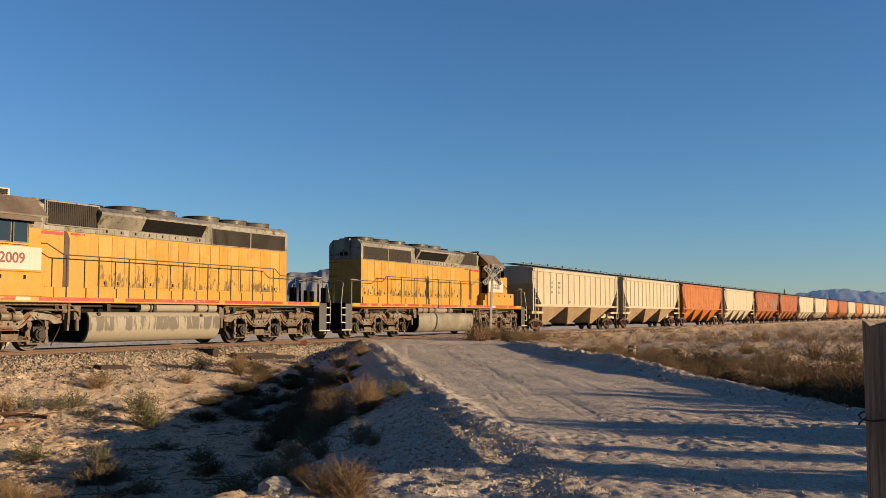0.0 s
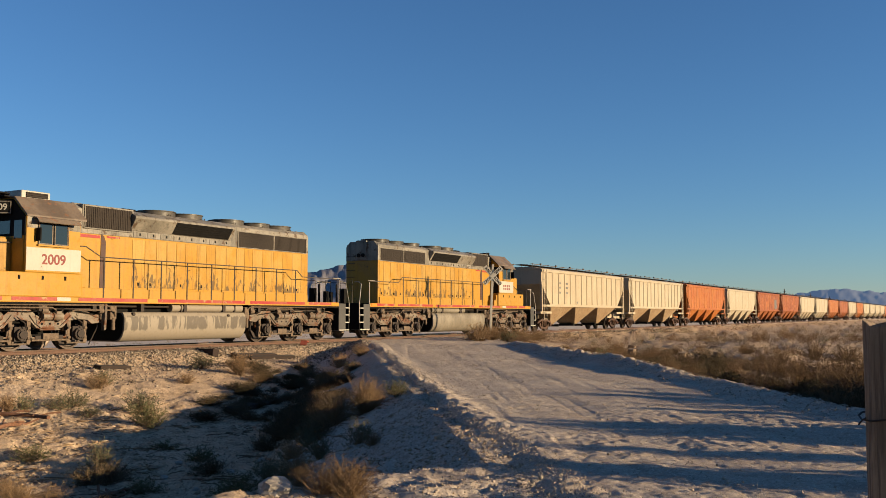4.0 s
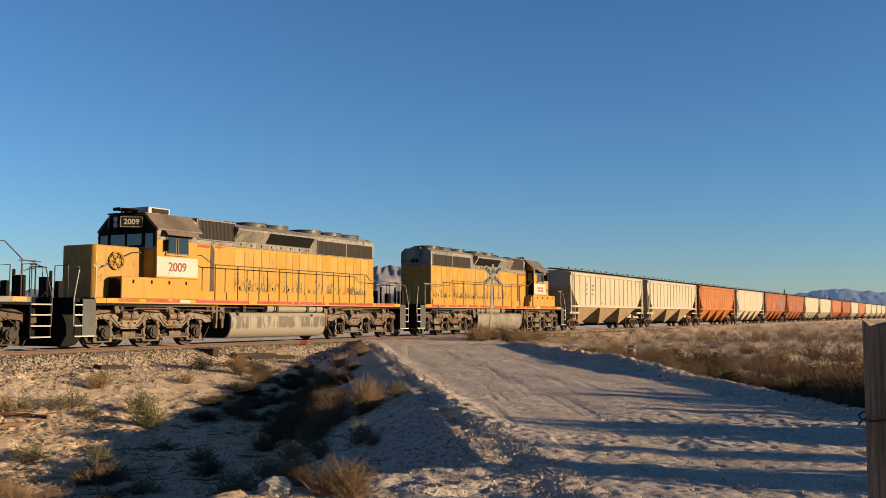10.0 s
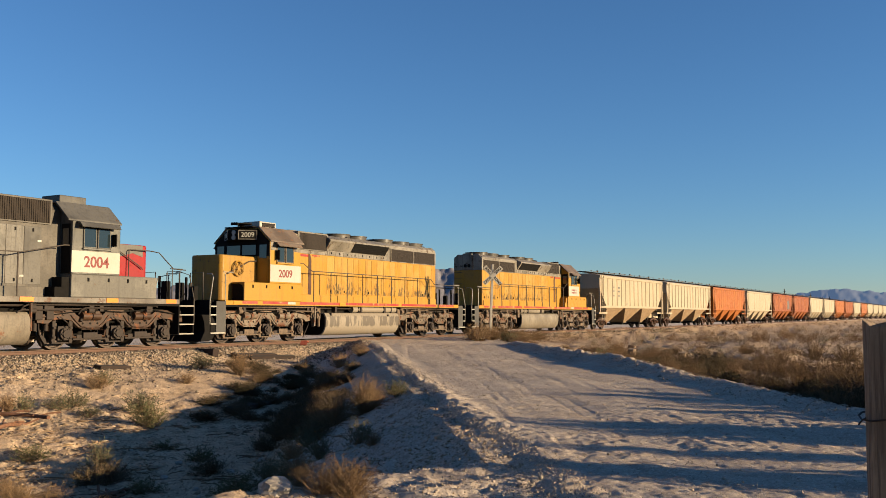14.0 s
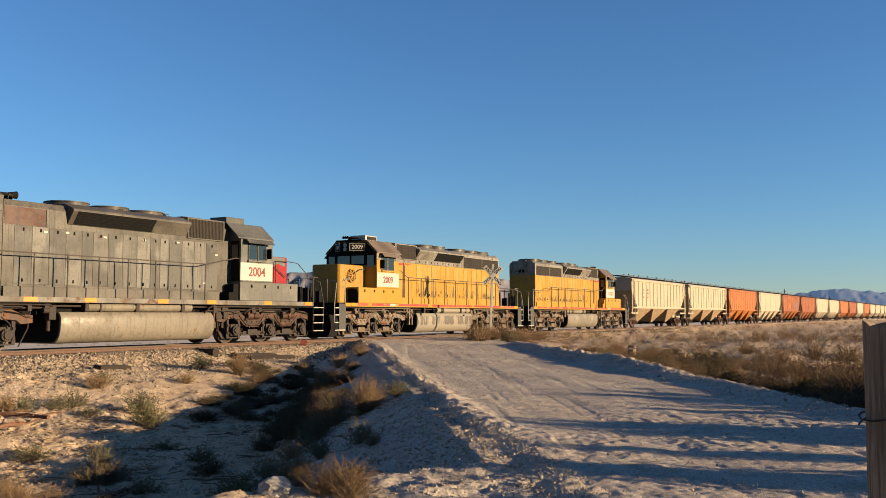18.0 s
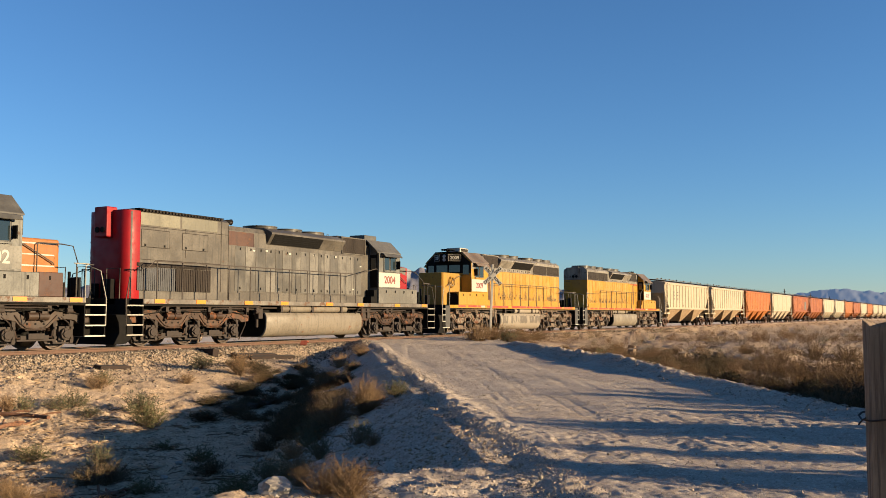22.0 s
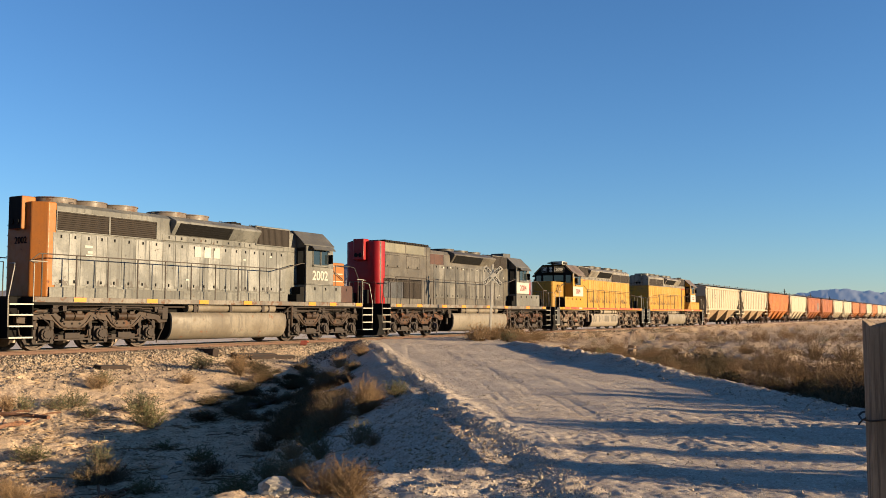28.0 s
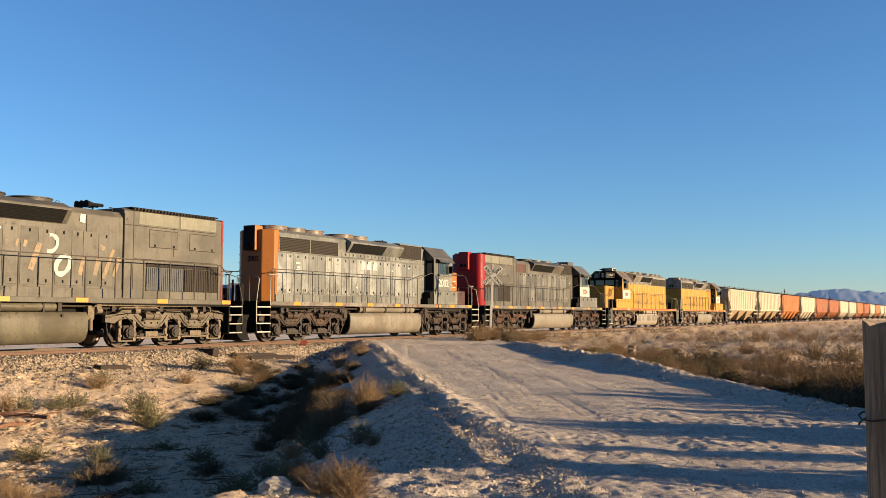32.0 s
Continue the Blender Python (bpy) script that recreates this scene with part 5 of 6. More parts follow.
def hopper(label, mat, bays, key, ribs=15, dark=None):
    e = new("covered_hopper")
    tagged(e, label, "freight car", "hopper cars of the train")
    L, top = 8.4, 4.12
    outline = [(-L, top), (-L, 3.15), (-L + 1.5, 1.78), (L - 1.5, 1.78), (L, 3.15), (L, top)]
    part("body", Shape().prism(outline, "y", -1.5, 1.5), mat, e, bevel=.015)
    part("roof", Shape().prism([(-1.56, top), (-1.52, top + .07), (-.8, top + .2), (.8, top + .2), (1.52, top + .07), (1.56, top)], "x", -L - .04, L + .04), mat, e, bevel=.01)
    for side in (-1, 1):
        for k in range(ribs):
            x = -L + .75 + k * (2 * L - 1.5) / (ribs - 1)
            z0 = 1.86 if abs(x) < L - 1.4 else 1.86 + (abs(x) - (L - 1.4)) * .95
            part("side_rib", shared(f"rib{key}{z0:.1f}", lambda: Shape().prism([(-.07, 0), (.07, 0), (.04, .05 if key in "ab" else .03), (-.04, .05 if key in "ab" else .03)], "z", z0, top - .08).mesh("side_rib", mat)), mat, e).matrix_basis = pose(x, side * 1.5, 0, 0, 0, 0 if side > 0 else 180)
        part("side_sill", Shape().box(-L + .2, L - .2, min(side * 1.42, side * 1.54), max(side * 1.42, side * 1.54), 1.66, 1.8), mat, e, bevel=.01)
        part("top_chord", Shape().box(-L, L, min(side * 1.49, side * 1.57), max(side * 1.49, side * 1.57), top - .14, top), mat, e, bevel=.01)
    span = (2 * L - 3.0) / bays
    for k in range(bays):
        c = -L + 1.5 + span * (k + .5)
        s = Shape()
        loft(s, (c - .24, c + .24, -.6, .6), (c - span * .47, c + span * .47, -1.46, 1.46), .45, 1.7)
        b = part("discharge_bay", s, dark or mat, e, bevel=.02)
        part("outlet_gate", Shape().box(c - .42, c + .42, -.55, .55, .3, .47).cyl((c, 0, .36), "y", .06, 2.3, 8), BLACK, b)
    for d in (-1, 1):
        part("slope_sheet", Shape().add([(d * (L - .05), -1.45, 3.2), (d * (L - .05), 1.45, 3.2), (d * (L - 1.75), 1.45, 1.5), (d * (L - 1.75), -1.45, 1.5), (d * (L - .1), -1.45, 3.2), (d * (L - .1), 1.45, 3.2), (d * (L - 1.8), 1.45, 1.5), (d * (L - 1.8), -1.45, 1.5)], [(0, 1, 2, 3), (7, 6, 5, 4), (0, 3, 7, 4), (1, 5, 6, 2), (0, 4, 5, 1), (3, 2, 6, 7)]), mat, e)
        part("end_platform", Shape().box(min(d * (L - 1.7), d * (L + .15)), max(d * (L - 1.7), d * (L + .15)), -1.5, 1.5, 1.2, 1.34).box(min(d * (L - 2.2), d * 8.9), max(d * (L - 2.2), d * 8.9), -.3, .3, .8, 1.22), mat, e)
        for side in (-1, 1):
            part("corner_post", Shape().box(min(d * (L - .02), d * (L - .14)), max(d * (L - .02), d * (L - .14)), min(side * 1.4, side * 1.52), max(side * 1.4, side * 1.52), 1.3, 3.3), mat, e)
            lad = part("ladder", Shape().tube([(d * (L - .2), side * 1.6, .75), (d * (L - .2), side * 1.6, 4.15)], .02).tube([(d * (L - .65), side * 1.6, .75), (d * (L - .65), side * 1.6, 4.15)], .02), mat, e)
            for k in range(8):
                part("rung", shared("lrung" + key, lambda: Shape().tube([(-.23, 0, 0), (.23, 0, 0)], .016, 5).mesh("rung", mat)), mat, lad).location = (d * (L - .425), side * 1.6, .85 + k * .44)
        part("coupler", Shape().box(min(d * 8.6, d * 9.05), max(d * 8.6, d * 9.05), -.1, .1, .78, 1.0).box(min(d * 8.95, d * 9.14), max(d * 8.95, d * 9.14), -.15, .12, .74, 1.03), BROWN, e, bevel=.02)
        cx = d * 7.0
        part("bolster", Shape().box(cx - .2, cx + .2, -.95, .95, .5, .85).box(cx - .3, cx + .3, -.5, .5, .85, 1.25), BLACK, e)
        for side in (-1, 1):
            def frame_mesh():
                s = Shape().prism([(-1.15, .6), (-1.0, .7), (-.42, .84), (.42, .84), (1.0, .7), (1.15, .6), (1.12, .5), (.9, .58), (.4, .7), (-.4, .7), (-.9, .58), (-1.12, .5)], "y", -.08, .08)
                s.prism([(-.78, .6), (-.7, .48), (-.36, .3), (.36, .3), (.7, .48), (.78, .6), (.92, .56), (.8, .38), (.44, .18), (-.44, .18), (-.8, .38), (-.92, .56)], "y", -.07, .07)
                for k in (-1, 1):
                    s.box(min(k * .27, k * .38), max(k * .27, k * .38), -.075, .075, .27, .74)
                for ax in (-.89, .89):
                    s.cyl((ax, -.1, .457), "y", .13, .14, 14)
                return s.mesh("sideframe", BROWN, .008)
            fr = part("sideframe", shared("hframe", frame_mesh), BROWN, e)
            fr.matrix_basis = pose(cx, side * 1.02, 0, 0, 0, 0 if side < 0 else 180)
            for k in (-.2, 0, .2):
                part("spring", shared("coil", lambda: coil_mesh().mesh("spring", BROWN, 0, True)), BROWN, fr).location = (k, -.09, .52)
        for ax in (-.89, .89):
            w = part("wheelset", shared("hwheels", lambda: wheelset_mesh(.457)), TREAD, e)
            w.location = (cx + ax, 0, .457)
    walkz = top + .34
    part("running_board", Shape().box(-L - .1, L + .1, -.36, .36, walkz, walkz + .04), GRILLE, e)
    rails_ = Shape()
    for side in (-1, 1):
        rails_.tube([(-L, side * .72, walkz + .06), (L, side * .72, walkz + .06)], .02)
        for k in range(13):
            x = -L + .3 + k * (2 * L - .6) / 12
            rails_.tube([(x, side * .72, top + .15), (x, side * .72, walkz + .06)], .016, 5)
            rails_.box(x - .04, x + .1, side * .72 - .05, side * .72 + .05, walkz + .06, walkz + .16 if k % 2 else walkz + .1)
    part("hatch_rail", rails_, HATCHRAIL, e)
    return e


BLUEGREY = paint("blue_grey_patch_paint", (0.17, 0.18, 0.185), (0.22, 0.225, 0.22), wear=0.3)
HATCHRAIL = plain("dusty_brown_rail", (0.13, 0.095, 0.065), 0.8, 0.0, 0.4, 8)
RUST_A = paint("rust_orange_paint", (0.50, 0.17, 0.026), (0.40, 0.115, 0.017), rust=(0.20, 0.06, 0.02), wear=0.35, streak=0.75)
RUST_B = paint("rust_red_paint", (0.30, 0.075, 0.014), (0.40, 0.125, 0.022), rust=(0.15, 0.045, 0.017), wear=0.5, streak=0.75)
CREAM_B = paint("pale_cream_paint", (0.54, 0.465, 0.335), (0.47, 0.395, 0.275), wear=0.08, streak=0.25, grime=0.12)
STAINED = paint("brown_stained_cream_paint", (0.42, 0.31, 0.19), (0.34, 0.23, 0.13), rust=(0.2, 0.11, 0.05), wear=0.25, streak=0.7, grime=0.3)
KINDS = {
    "a": ("cream covered hopper car with ribbed sides", CREAM, 3, 15),
    "b": ("pale cream covered hopper car with ribbed sides", CREAM_B, 3, 15),
    "c": ("rusty orange covered hopper car with ribbed sides", RUST_A, 4, 15),
    "d": ("pale cream covered hopper car with plain sides", CREAM_B, 4, 5),
    "e": ("rust-red covered hopper car with patched paint", RUST_B, 4, 5),
}
FIRST = {}
for k, kind in enumerate("abcdeeddcedcddddcd"):
    mid = 40.05 + 18.25 * (k + .5)
    if kind in FIRST:
        car = copy_thing(FIRST[kind], pose(0, 0, 0))
    else:
        text, mat, bays, ribs = KINDS[kind]
        car = FIRST[kind] = hopper(text, mat, bays, kind, ribs, STAINED if kind in "ab" else None)
    TRAIN.append((car, mid, 0))
    for w in car.children:
        if w.name.startswith("wheelset"):
            WHEELS.append((w, w.location.x, .457, 1))
    if k == 0:
        for x, z in ((-5.2, 3.3), (-5.2, 3.0), (-5.2, 2.65), (-3.9, 3.3), (-3.9, 3.0), (-3.9, 2.65), (-2.0, 2.0)):
            part("stencil", Shape().box(x - .22, x + .22, -1.506, -1.502, z - .07, z + .07), GREY, car)

patched = FIRST["e"]
part("paint_patch", Shape().box(3.6, 5.6, -1.512, -1.502, 2.0, 3.35), BLUEGREY, patched, "blue-grey paint patch")
part("paint_patch", Shape().box(-2.6, -.6, -1.512, -1.502, 2.2, 3.0), RUST_A, patched, "orange paint patch")

# ---- the crossing, fence and other things on the ground ----
WOOD = wood_material("weathered_post_wood", (0.23, 0.165, 0.105), (0.09, 0.062, 0.04))
SIGNWHITE = paint("weathered_sign_white", (0.60, 0.57, 0.50), (0.47, 0.44, 0.38), wear=0.15, streak=0.2)
WIRE = plain("rusty_wire", (0.05, 0.035, 0.025), 0.7, 0.5)
ROCK = plain("pale_rock", (0.52, 0.46, 0.38), 0.95, 0.0, 0.4, 5)


def gz(x, y):
    return float(ground_z(np.array([x]), np.array([y]))[0])


def crossbuck():
    e = new("crossbuck_sign")
    tagged(e, "weathered white crossbuck sign on a leaning post", "road sign")
    part("post", Shape().prism([(-.06, -.05), (.06, -.05), (.06, .05), (-.06, .05)], "z", -.5, 3.75), SIGNWHITE, e, "grey-white wooden post", bevel=.01)
    for word, turn, y in (("RAILROAD", 45, -.075), ("CROSSING", -45, -.11)):
        m = Shape().box(-.64, .64, -.012, .012, -.115, .115).mesh("blade", SIGNWHITE, .004)
        bl = part("blade", m, SIGNWHITE, e, "white board with black letters")
        bl.matrix_basis = pose(0, y, 3.15, 0, turn, 0)
        half = len(word) // 2
        for txt, x in ((word[:half], -.37), (word[half:], .37)):
            lettering("letter", txt, .19, BLACK, bl, (x, -.014, 0), -1)
    e.matrix_basis = pose(43.6, 21.8, .02, 0, 2.5, -53)


crossbuck()


def rough_post(name, label, w, d, h, m, seed):
    """A split, weathered timber post with uneven faces."""
    rnd = random.Random(seed)
    s = Shape()
    n, rings = 10, 9
    v, f = [], []
    for j in range(rings):
        z = -.6 + (h + .6) * j / (rings - 1)
        for k in range(n):
            a = 2 * math.pi * k / n
            c, q = math.cos(a), math.sin(a)
            sq = 1 / max(abs(c), abs(q)) ** .75
            r = 1 + rnd.uniform(-.07, .07)
            v.append((w / 2 * c * sq * r, d / 2 * q * sq * r, z + (rnd.uniform(-.025, .025) if j == rings - 1 else 0)))
    for j in range(rings - 1):
        f += [(j * n + k, j * n + (k + 1) % n, (j + 1) * n + (k + 1) % n, (j + 1) * n + k) for k in range(n)]
    f += [tuple(range(n))[::-1], tuple(range((rings - 1) * n, rings * n))]
    s.add(v, f)
    e = new(name)
    tagged(e, label, "fence post", "old fence posts")
    part("timber", s, WOOD, e, bevel=.006)
    e.matrix_basis = m
    return e


near = rough_post("fence_post", "weathered square timber fence post with wire tied round it", .15, .15, 1.56, pose(4.19, .305, -.49, 0, 0, 4), 4)
part("wire_tie", Shape().tube([(.1 * math.cos(a * .52), .1 * math.sin(a * .52), 1.18 + .012 * math.sin(a)) for a in range(13)], .004, 5), WIRE, near)
part("wire_tie", Shape().tube([(.1 * math.cos(a * .52), .1 * math.sin(a * .52), .82 + .01 * math.sin(a)) for a in range(13)], .004, 5), WIRE, near)
part("wire_end", Shape().tube([(-.07, .07, 1.18), (-.07, .085, 1.17), (-.065, .1, 1.15)], .0035, 5), WIRE, near)
part("wire_end", Shape().tube([(-.06, .08, .86), (-.05, .12, .8), (-.04, .15, .7)], .003, 5).tube([(-.06, .06, .76), (-.03, .16, .77)], .003, 5), WIRE, near)
for k, (x, y, h, w) in enumerate(((33.3, 10.8, .6, .34), (34.4, 9.3, .6, .34), (31.5, 7.3, .62, .32), (23.9, 3.3, .7, .26), (41.5, 13.5, .55, .34))):
    rough_post("fence_post", "short grey timber post among dry brush", w, w * .8, h, pose(x, y, gz(x, y) - .05, 3 * (k % 2), -3, 20 * k), k + 9)


# ---- telegraph poles and hills ----
def telegraph_pole(x, y):
    e = new("telegraph_pole")
    tagged(e, "dark timber telegraph pole with a crossarm", "utility pole", "poles beyond the track")
    part("pole", Shape().cyl((0, 0, 3.95), "z", .14, 8.7, 8, .09), TIE, e, soft=True)
    part("crossarm", Shape().box(-.05, .05, -.35, .35, 7.75, 7.85), TIE, e)
    e.matrix_basis = pose(x, y, gz(x, y), 0, 0, 0)
    return e


pole = telegraph_pole(215, 35)
for k in range(1, 16):
    copy_thing(pole, pose(215 + 38.5 * k, 35, gz(215 + 38.5 * k, 35), 0, 0, 3 * math.sin(k * 2.3)))


def hills(name, label, dist, az0, az1, profile, mat, seed, rough=1.0):
    """A range of hills: heights by azimuth, cut by gullies."""
    az = np.radians(np.linspace(az0, az1, 420))
    dep = np.linspace(0, 1, 26)
    a, q = np.meshgrid(az, dep, indexing="ij")
    r = dist + q * 900
    crest = np.interp(np.degrees(a), profile[0], profile[1])
    x, y = r * np.cos(a), r * np.sin(a)
    u = np.degrees(a)
    n1 = vnoise(u * .9, q * 3, seed) - .5
    n2 = vnoise(u * 2.1 + q * 2, q * 6, seed + 1) - .5
    n3 = vnoise(u * 4.5 + q * 4, q * 12, seed + 2) - .5
    up = np.minimum(q / .62, 1) ** .8 * np.where(q > .62, 1 - (q - .62) * 1.2, 1)
    z = -2 + crest * np.clip(up * (1 + rough * (.16 * n1 + .10 * n2 + .05 * n3) + (1 - rough) * (.14 * (vnoise(u * 1.1 + 2.2 * q, q * 1.5, seed + 3) - .5) + .12 * (vnoise(u * 2.7 - 3 * q, q * 3, seed + 4) - .5) + .06 * (vnoise(u * 6 + 5 * q, q * 7, seed + 5) - .5))), 0, None)
    tagged(sheet(name, x, y, z, mat), label, "hills", kind="structure")


HILL = earth("bare_hill_rock", (0.40, 0.37, 0.375), (0.35, 0.34, 0.355), (0.30, 0.295, 0.325), 0.0, 0.02, 1.0, 0.2)
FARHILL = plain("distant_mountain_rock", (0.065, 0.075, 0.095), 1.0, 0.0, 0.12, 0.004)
# range on the horizon, a plain backdrop; blue base and emission paint its haze
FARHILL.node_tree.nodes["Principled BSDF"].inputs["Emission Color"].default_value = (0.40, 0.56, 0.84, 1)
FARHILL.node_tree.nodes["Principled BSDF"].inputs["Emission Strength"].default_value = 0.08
hills("hills_north", "bare brown desert hills beyond the track", 2300, 20, 62, ([20, 26, 29, 31, 33.5, 35, 37, 40, 44, 50, 62], [74, 118, 138, 146, 156, 154, 140, 122, 95, 85, 62]), HILL, 31)
hills("backdrop_mountains", "distant desert mountains with haze in their blue glow", 4000, -8, 14, ([-8, -4, 1, 2.5, 4, 5.5, 7, 8.5, 9.6, 11, 14], [95, 120, 112, 116, 106, 118, 112, 104, 92, 60, 30]), FARHILL, 41, 0.2)

# ---- stones, ties and scrub ----
def replicate(name, bases, xyz, size, mat, label, category, flat=1.0, lean=0.0, kind="stuff", seed=5):
    """Many small pieces in one mesh, from a few base shapes (verts, faces), each turned at random."""
    rng = np.random.default_rng(seed)
    vs, ls, st, tot = [], [], [], []
    nv, nl = 0, 0
    pick = rng.integers(0, len(bases), len(xyz))
    for b, (bv, bf) in enumerate(bases):
        ids = np.where(pick == b)[0]
        if not len(ids):
            continue
        bv, bf = np.asarray(bv, float), np.asarray(bf)
        a = rng.uniform(0, 2 * np.pi, len(ids))
        c, s = np.cos(a)[:, None], np.sin(a)[:, None]
        sc = np.asarray(size)[ids][:, None]
        x, y, z = bv[None, :, 0] * sc, bv[None, :, 1] * sc, bv[None, :, 2] * sc * flat
        lx, ly = rng.uniform(-lean, lean, (len(ids), 1)), rng.uniform(-lean, lean, (len(ids), 1))
        p = np.stack([x * c - y * s + z * lx, x * s + y * c + z * ly, z], -1) + np.asarray(xyz)[ids][:, None, :]
        vs.append(p.reshape(-1, 3))
        off = nv + np.arange(len(ids))[:, None, None] * len(bv)
        ls.append((bf[None] + off).reshape(-1))
        k = bf.shape[1]
        st.append(nl + np.arange(len(ids) * len(bf)) * k)
        tot.append(np.full(len(ids) * len(bf), k))
        nv += len(ids) * len(bv)
        nl += len(ids) * bf.size
    v, l, s0, t0 = np.concatenate(vs), np.concatenate(ls), np.concatenate(st), np.concatenate(tot)
    me = bpy.data.meshes.new(name)
    me.vertices.add(len(v))
    me.vertices.foreach_set("co", v.ravel())
    me.loops.add(len(l))
    me.loops.foreach_set("vertex_index", l.astype(np.int32))
    me.polygons.add(len(s0))
    me.polygons.foreach_set("loop_start", s0.astype(np.int32))
    me.polygons.foreach_set("loop_total", t0.astype(np.int32))
    me.update(calc_edges=True)
    me.validate()
    me.materials.append(mat)
    return tagged(new(name, me), label, category, kind=kind)


def chip_base(seed):
    """A small angular chip of six corners."""
    r3 = np.random.default_rng(seed)
    v = np.array([(1, 0, 0), (0, 1, 0), (-1, 0, 0), (0, -1, 0), (0, 0, 1), (0, 0, -1)]) * r3.uniform(.6, 1.3, (6, 1)) + r3.normal(0, .15, (6, 3))
    return v, np.array([(0, 1, 4), (1, 2, 4), (2, 3, 4), (3, 0, 4), (1, 0, 5), (2, 1, 5), (3, 2, 5), (0, 3, 5)])


CHIPS = [chip_base(k) for k in range(8)]


def stone_material(name, a, b):
    m, nt, bs = material(name)
    g = nt.nodes.new("ShaderNodeNewGeometry")
    a, b = tuple(x * 0.62 for x in a), tuple(x * 0.62 for x in b)
    c = mix_node(nt, g.outputs["Random Per Island"], a, b)
    n = noise_node(nt, coords(nt, world_space=True), 30, 4)
    c = mix_node(nt, step_node(nt, n, .4, .8, 0, .5), c, tuple(x * .5 for x in a))
    nt.links.new(c, bs.inputs["Base Color"])
    bs.inputs["Roughness"].default_value = .95
    bs.inputs["Specular IOR Level"].default_value = .1
    return m


BALLAST_BIT = stone_material("ballast_pieces", (0.54, 0.44, 0.33), (0.07, 0.05, 0.037))
PEBBLE = stone_material("road_pebbles", (0.62, 0.52, 0.41), (0.30, 0.25, 0.20))
CLOD = stone_material("earth_clods", (0.58, 0.45, 0.30), (0.32, 0.23, 0.15))
rng = np.random.default_rng(17)

# ballast along the near shoulder of the track
n = 50000
x = np.concatenate([rng.uniform(9, 36, n * 3 // 4), rng.uniform(36, 90, n - n * 3 // 4)])
y = TRACK_Y - np.abs(rng.normal(0, 1.0, len(x))) * 2.0 - 1.0 + rng.uniform(0, 1.6, len(x))
keep = (y < TRACK_Y - .8) & ((road_side(x, y) > .2) | (road_side(x, y) < -6.4))
x, y = x[keep], y[keep]
size = rng.uniform(.014, .036, len(x)) * np.where(rng.random(len(x)) < .12, 2.0, 1)
replicate("ballast", CHIPS, np.stack([x, y, ground_z(x, y) + size * .25], -1), size, BALLAST_BIT, "loose crushed stone ballast beside the rails", "ballast", .8)
# pebbles on the road and along its edges
n = 70000
p, w = -9 + 35 * rng.random(n) ** 1.6, rng.uniform(-6.1, .2, n)
near_edge = rng.random(n) < .2
w = np.where(near_edge, rng.normal(.2, .2, n), w)
x, y = 12.2 + .8 * p - .6 * w, 6.3 + .6 * p + .8 * w
keep = y < TRACK_Y - 2.2
x, y, w = x[keep], y[keep], w[keep]
size = (rng.gamma(.7, .003, len(x)) + .002) * np.where(w > -.2, 1.4, 1)
z = road_z(y) + .004 + .05 * np.exp(-((w - .1) / .35) ** 2) - .06 * smooth(np.abs(w + 3.12) / 3.48, .92, 1.04)
replicate("pebbles", CHIPS, np.stack([x, y, z], -1), size, PEBBLE, "loose pale pebbles on the gravel road", "pebbles", .8, seed=6)
# stones turned up along the far berm
n = 3600
p, w = rng.uniform(-3, 26, n), rng.normal(-6.1, .35, n)
x, y = 12.2 + .8 * p - .6 * w, 6.3 + .6 * p + .8 * w
z = road_z(y) + np.interp(p, [-9, 0, 3, 7, 9.5, 13, 17, 20, 24], [.02, .07, .12, .17, .27, .31, .25, .22, .19]) * np.exp(-((w + 6.2) / 0.42) ** 2) - .24 * smooth(np.abs(w + 3.12) / 3.48, .92, 1.04)
replicate("berm_stones", CHIPS, np.stack([x, y, z], -1), rng.gamma(.9, .007, n) + .006, PEBBLE, "loose stones along the road berm", "stones", .8, seed=16)
# clods and stones on the desert floor and the bank
n = 60000
r, a = rng.uniform(5.5, 24, n), math.atan2(AHEAD.y, AHEAD.x) + np.radians(rng.uniform(-27, 29, n))
x, y = r * np.cos(a), r * np.sin(a)
keep = ((road_side(x, y) > .1) | (road_side(x, y) < -6.2)) & (y < TRACK_Y - 1.6)
x, y = x[keep], y[keep]
size = (rng.gamma(1.1, .0065, len(x)) + .005) * np.where(np.hypot(x, y) < 10, .4, 1)
replicate("clods", CHIPS, np.stack([x, y, ground_z(x, y) + size * .15], -1), size, CLOD, "small stones and clods on dry sand", "stones", .75, seed=7)

# flat slabs of broken crust on the sand
n = 5200
r, a = 9 * np.exp(rng.uniform(0, 1.1, n)), math.atan2(AHEAD.y, AHEAD.x) + np.radians(rng.uniform(2, 27, n))
x, y = r * np.cos(a), r * np.sin(a)
keep = (road_side(x, y) > 5) & (y < TRACK_Y - 2) & (vnoise(x * .6, y * .6, 71) > .4)
x, y = x[keep], y[keep]
size = rng.gamma(1.6, .02, len(x)) + .02
replicate("crust_slabs", CHIPS, np.stack([x, y, ground_z(x, y) + .004], -1), size, CLOD, "flat slabs of broken sand crust", "stones", .27, seed=12)

# gravel on the shoulder and down the bank
n = 26000
p, w = -8 + 24 * rng.random(n) ** 1.5, .25 + np.abs(rng.normal(0, 1.2, n))
x, y = 12.2 + .8 * p - .6 * w, 6.3 + .6 * p + .8 * w
keep = np.hypot(x, y) > 5.5
x, y = x[keep], y[keep]
size = rng.gamma(1.0, .0035, len(x)) + .003
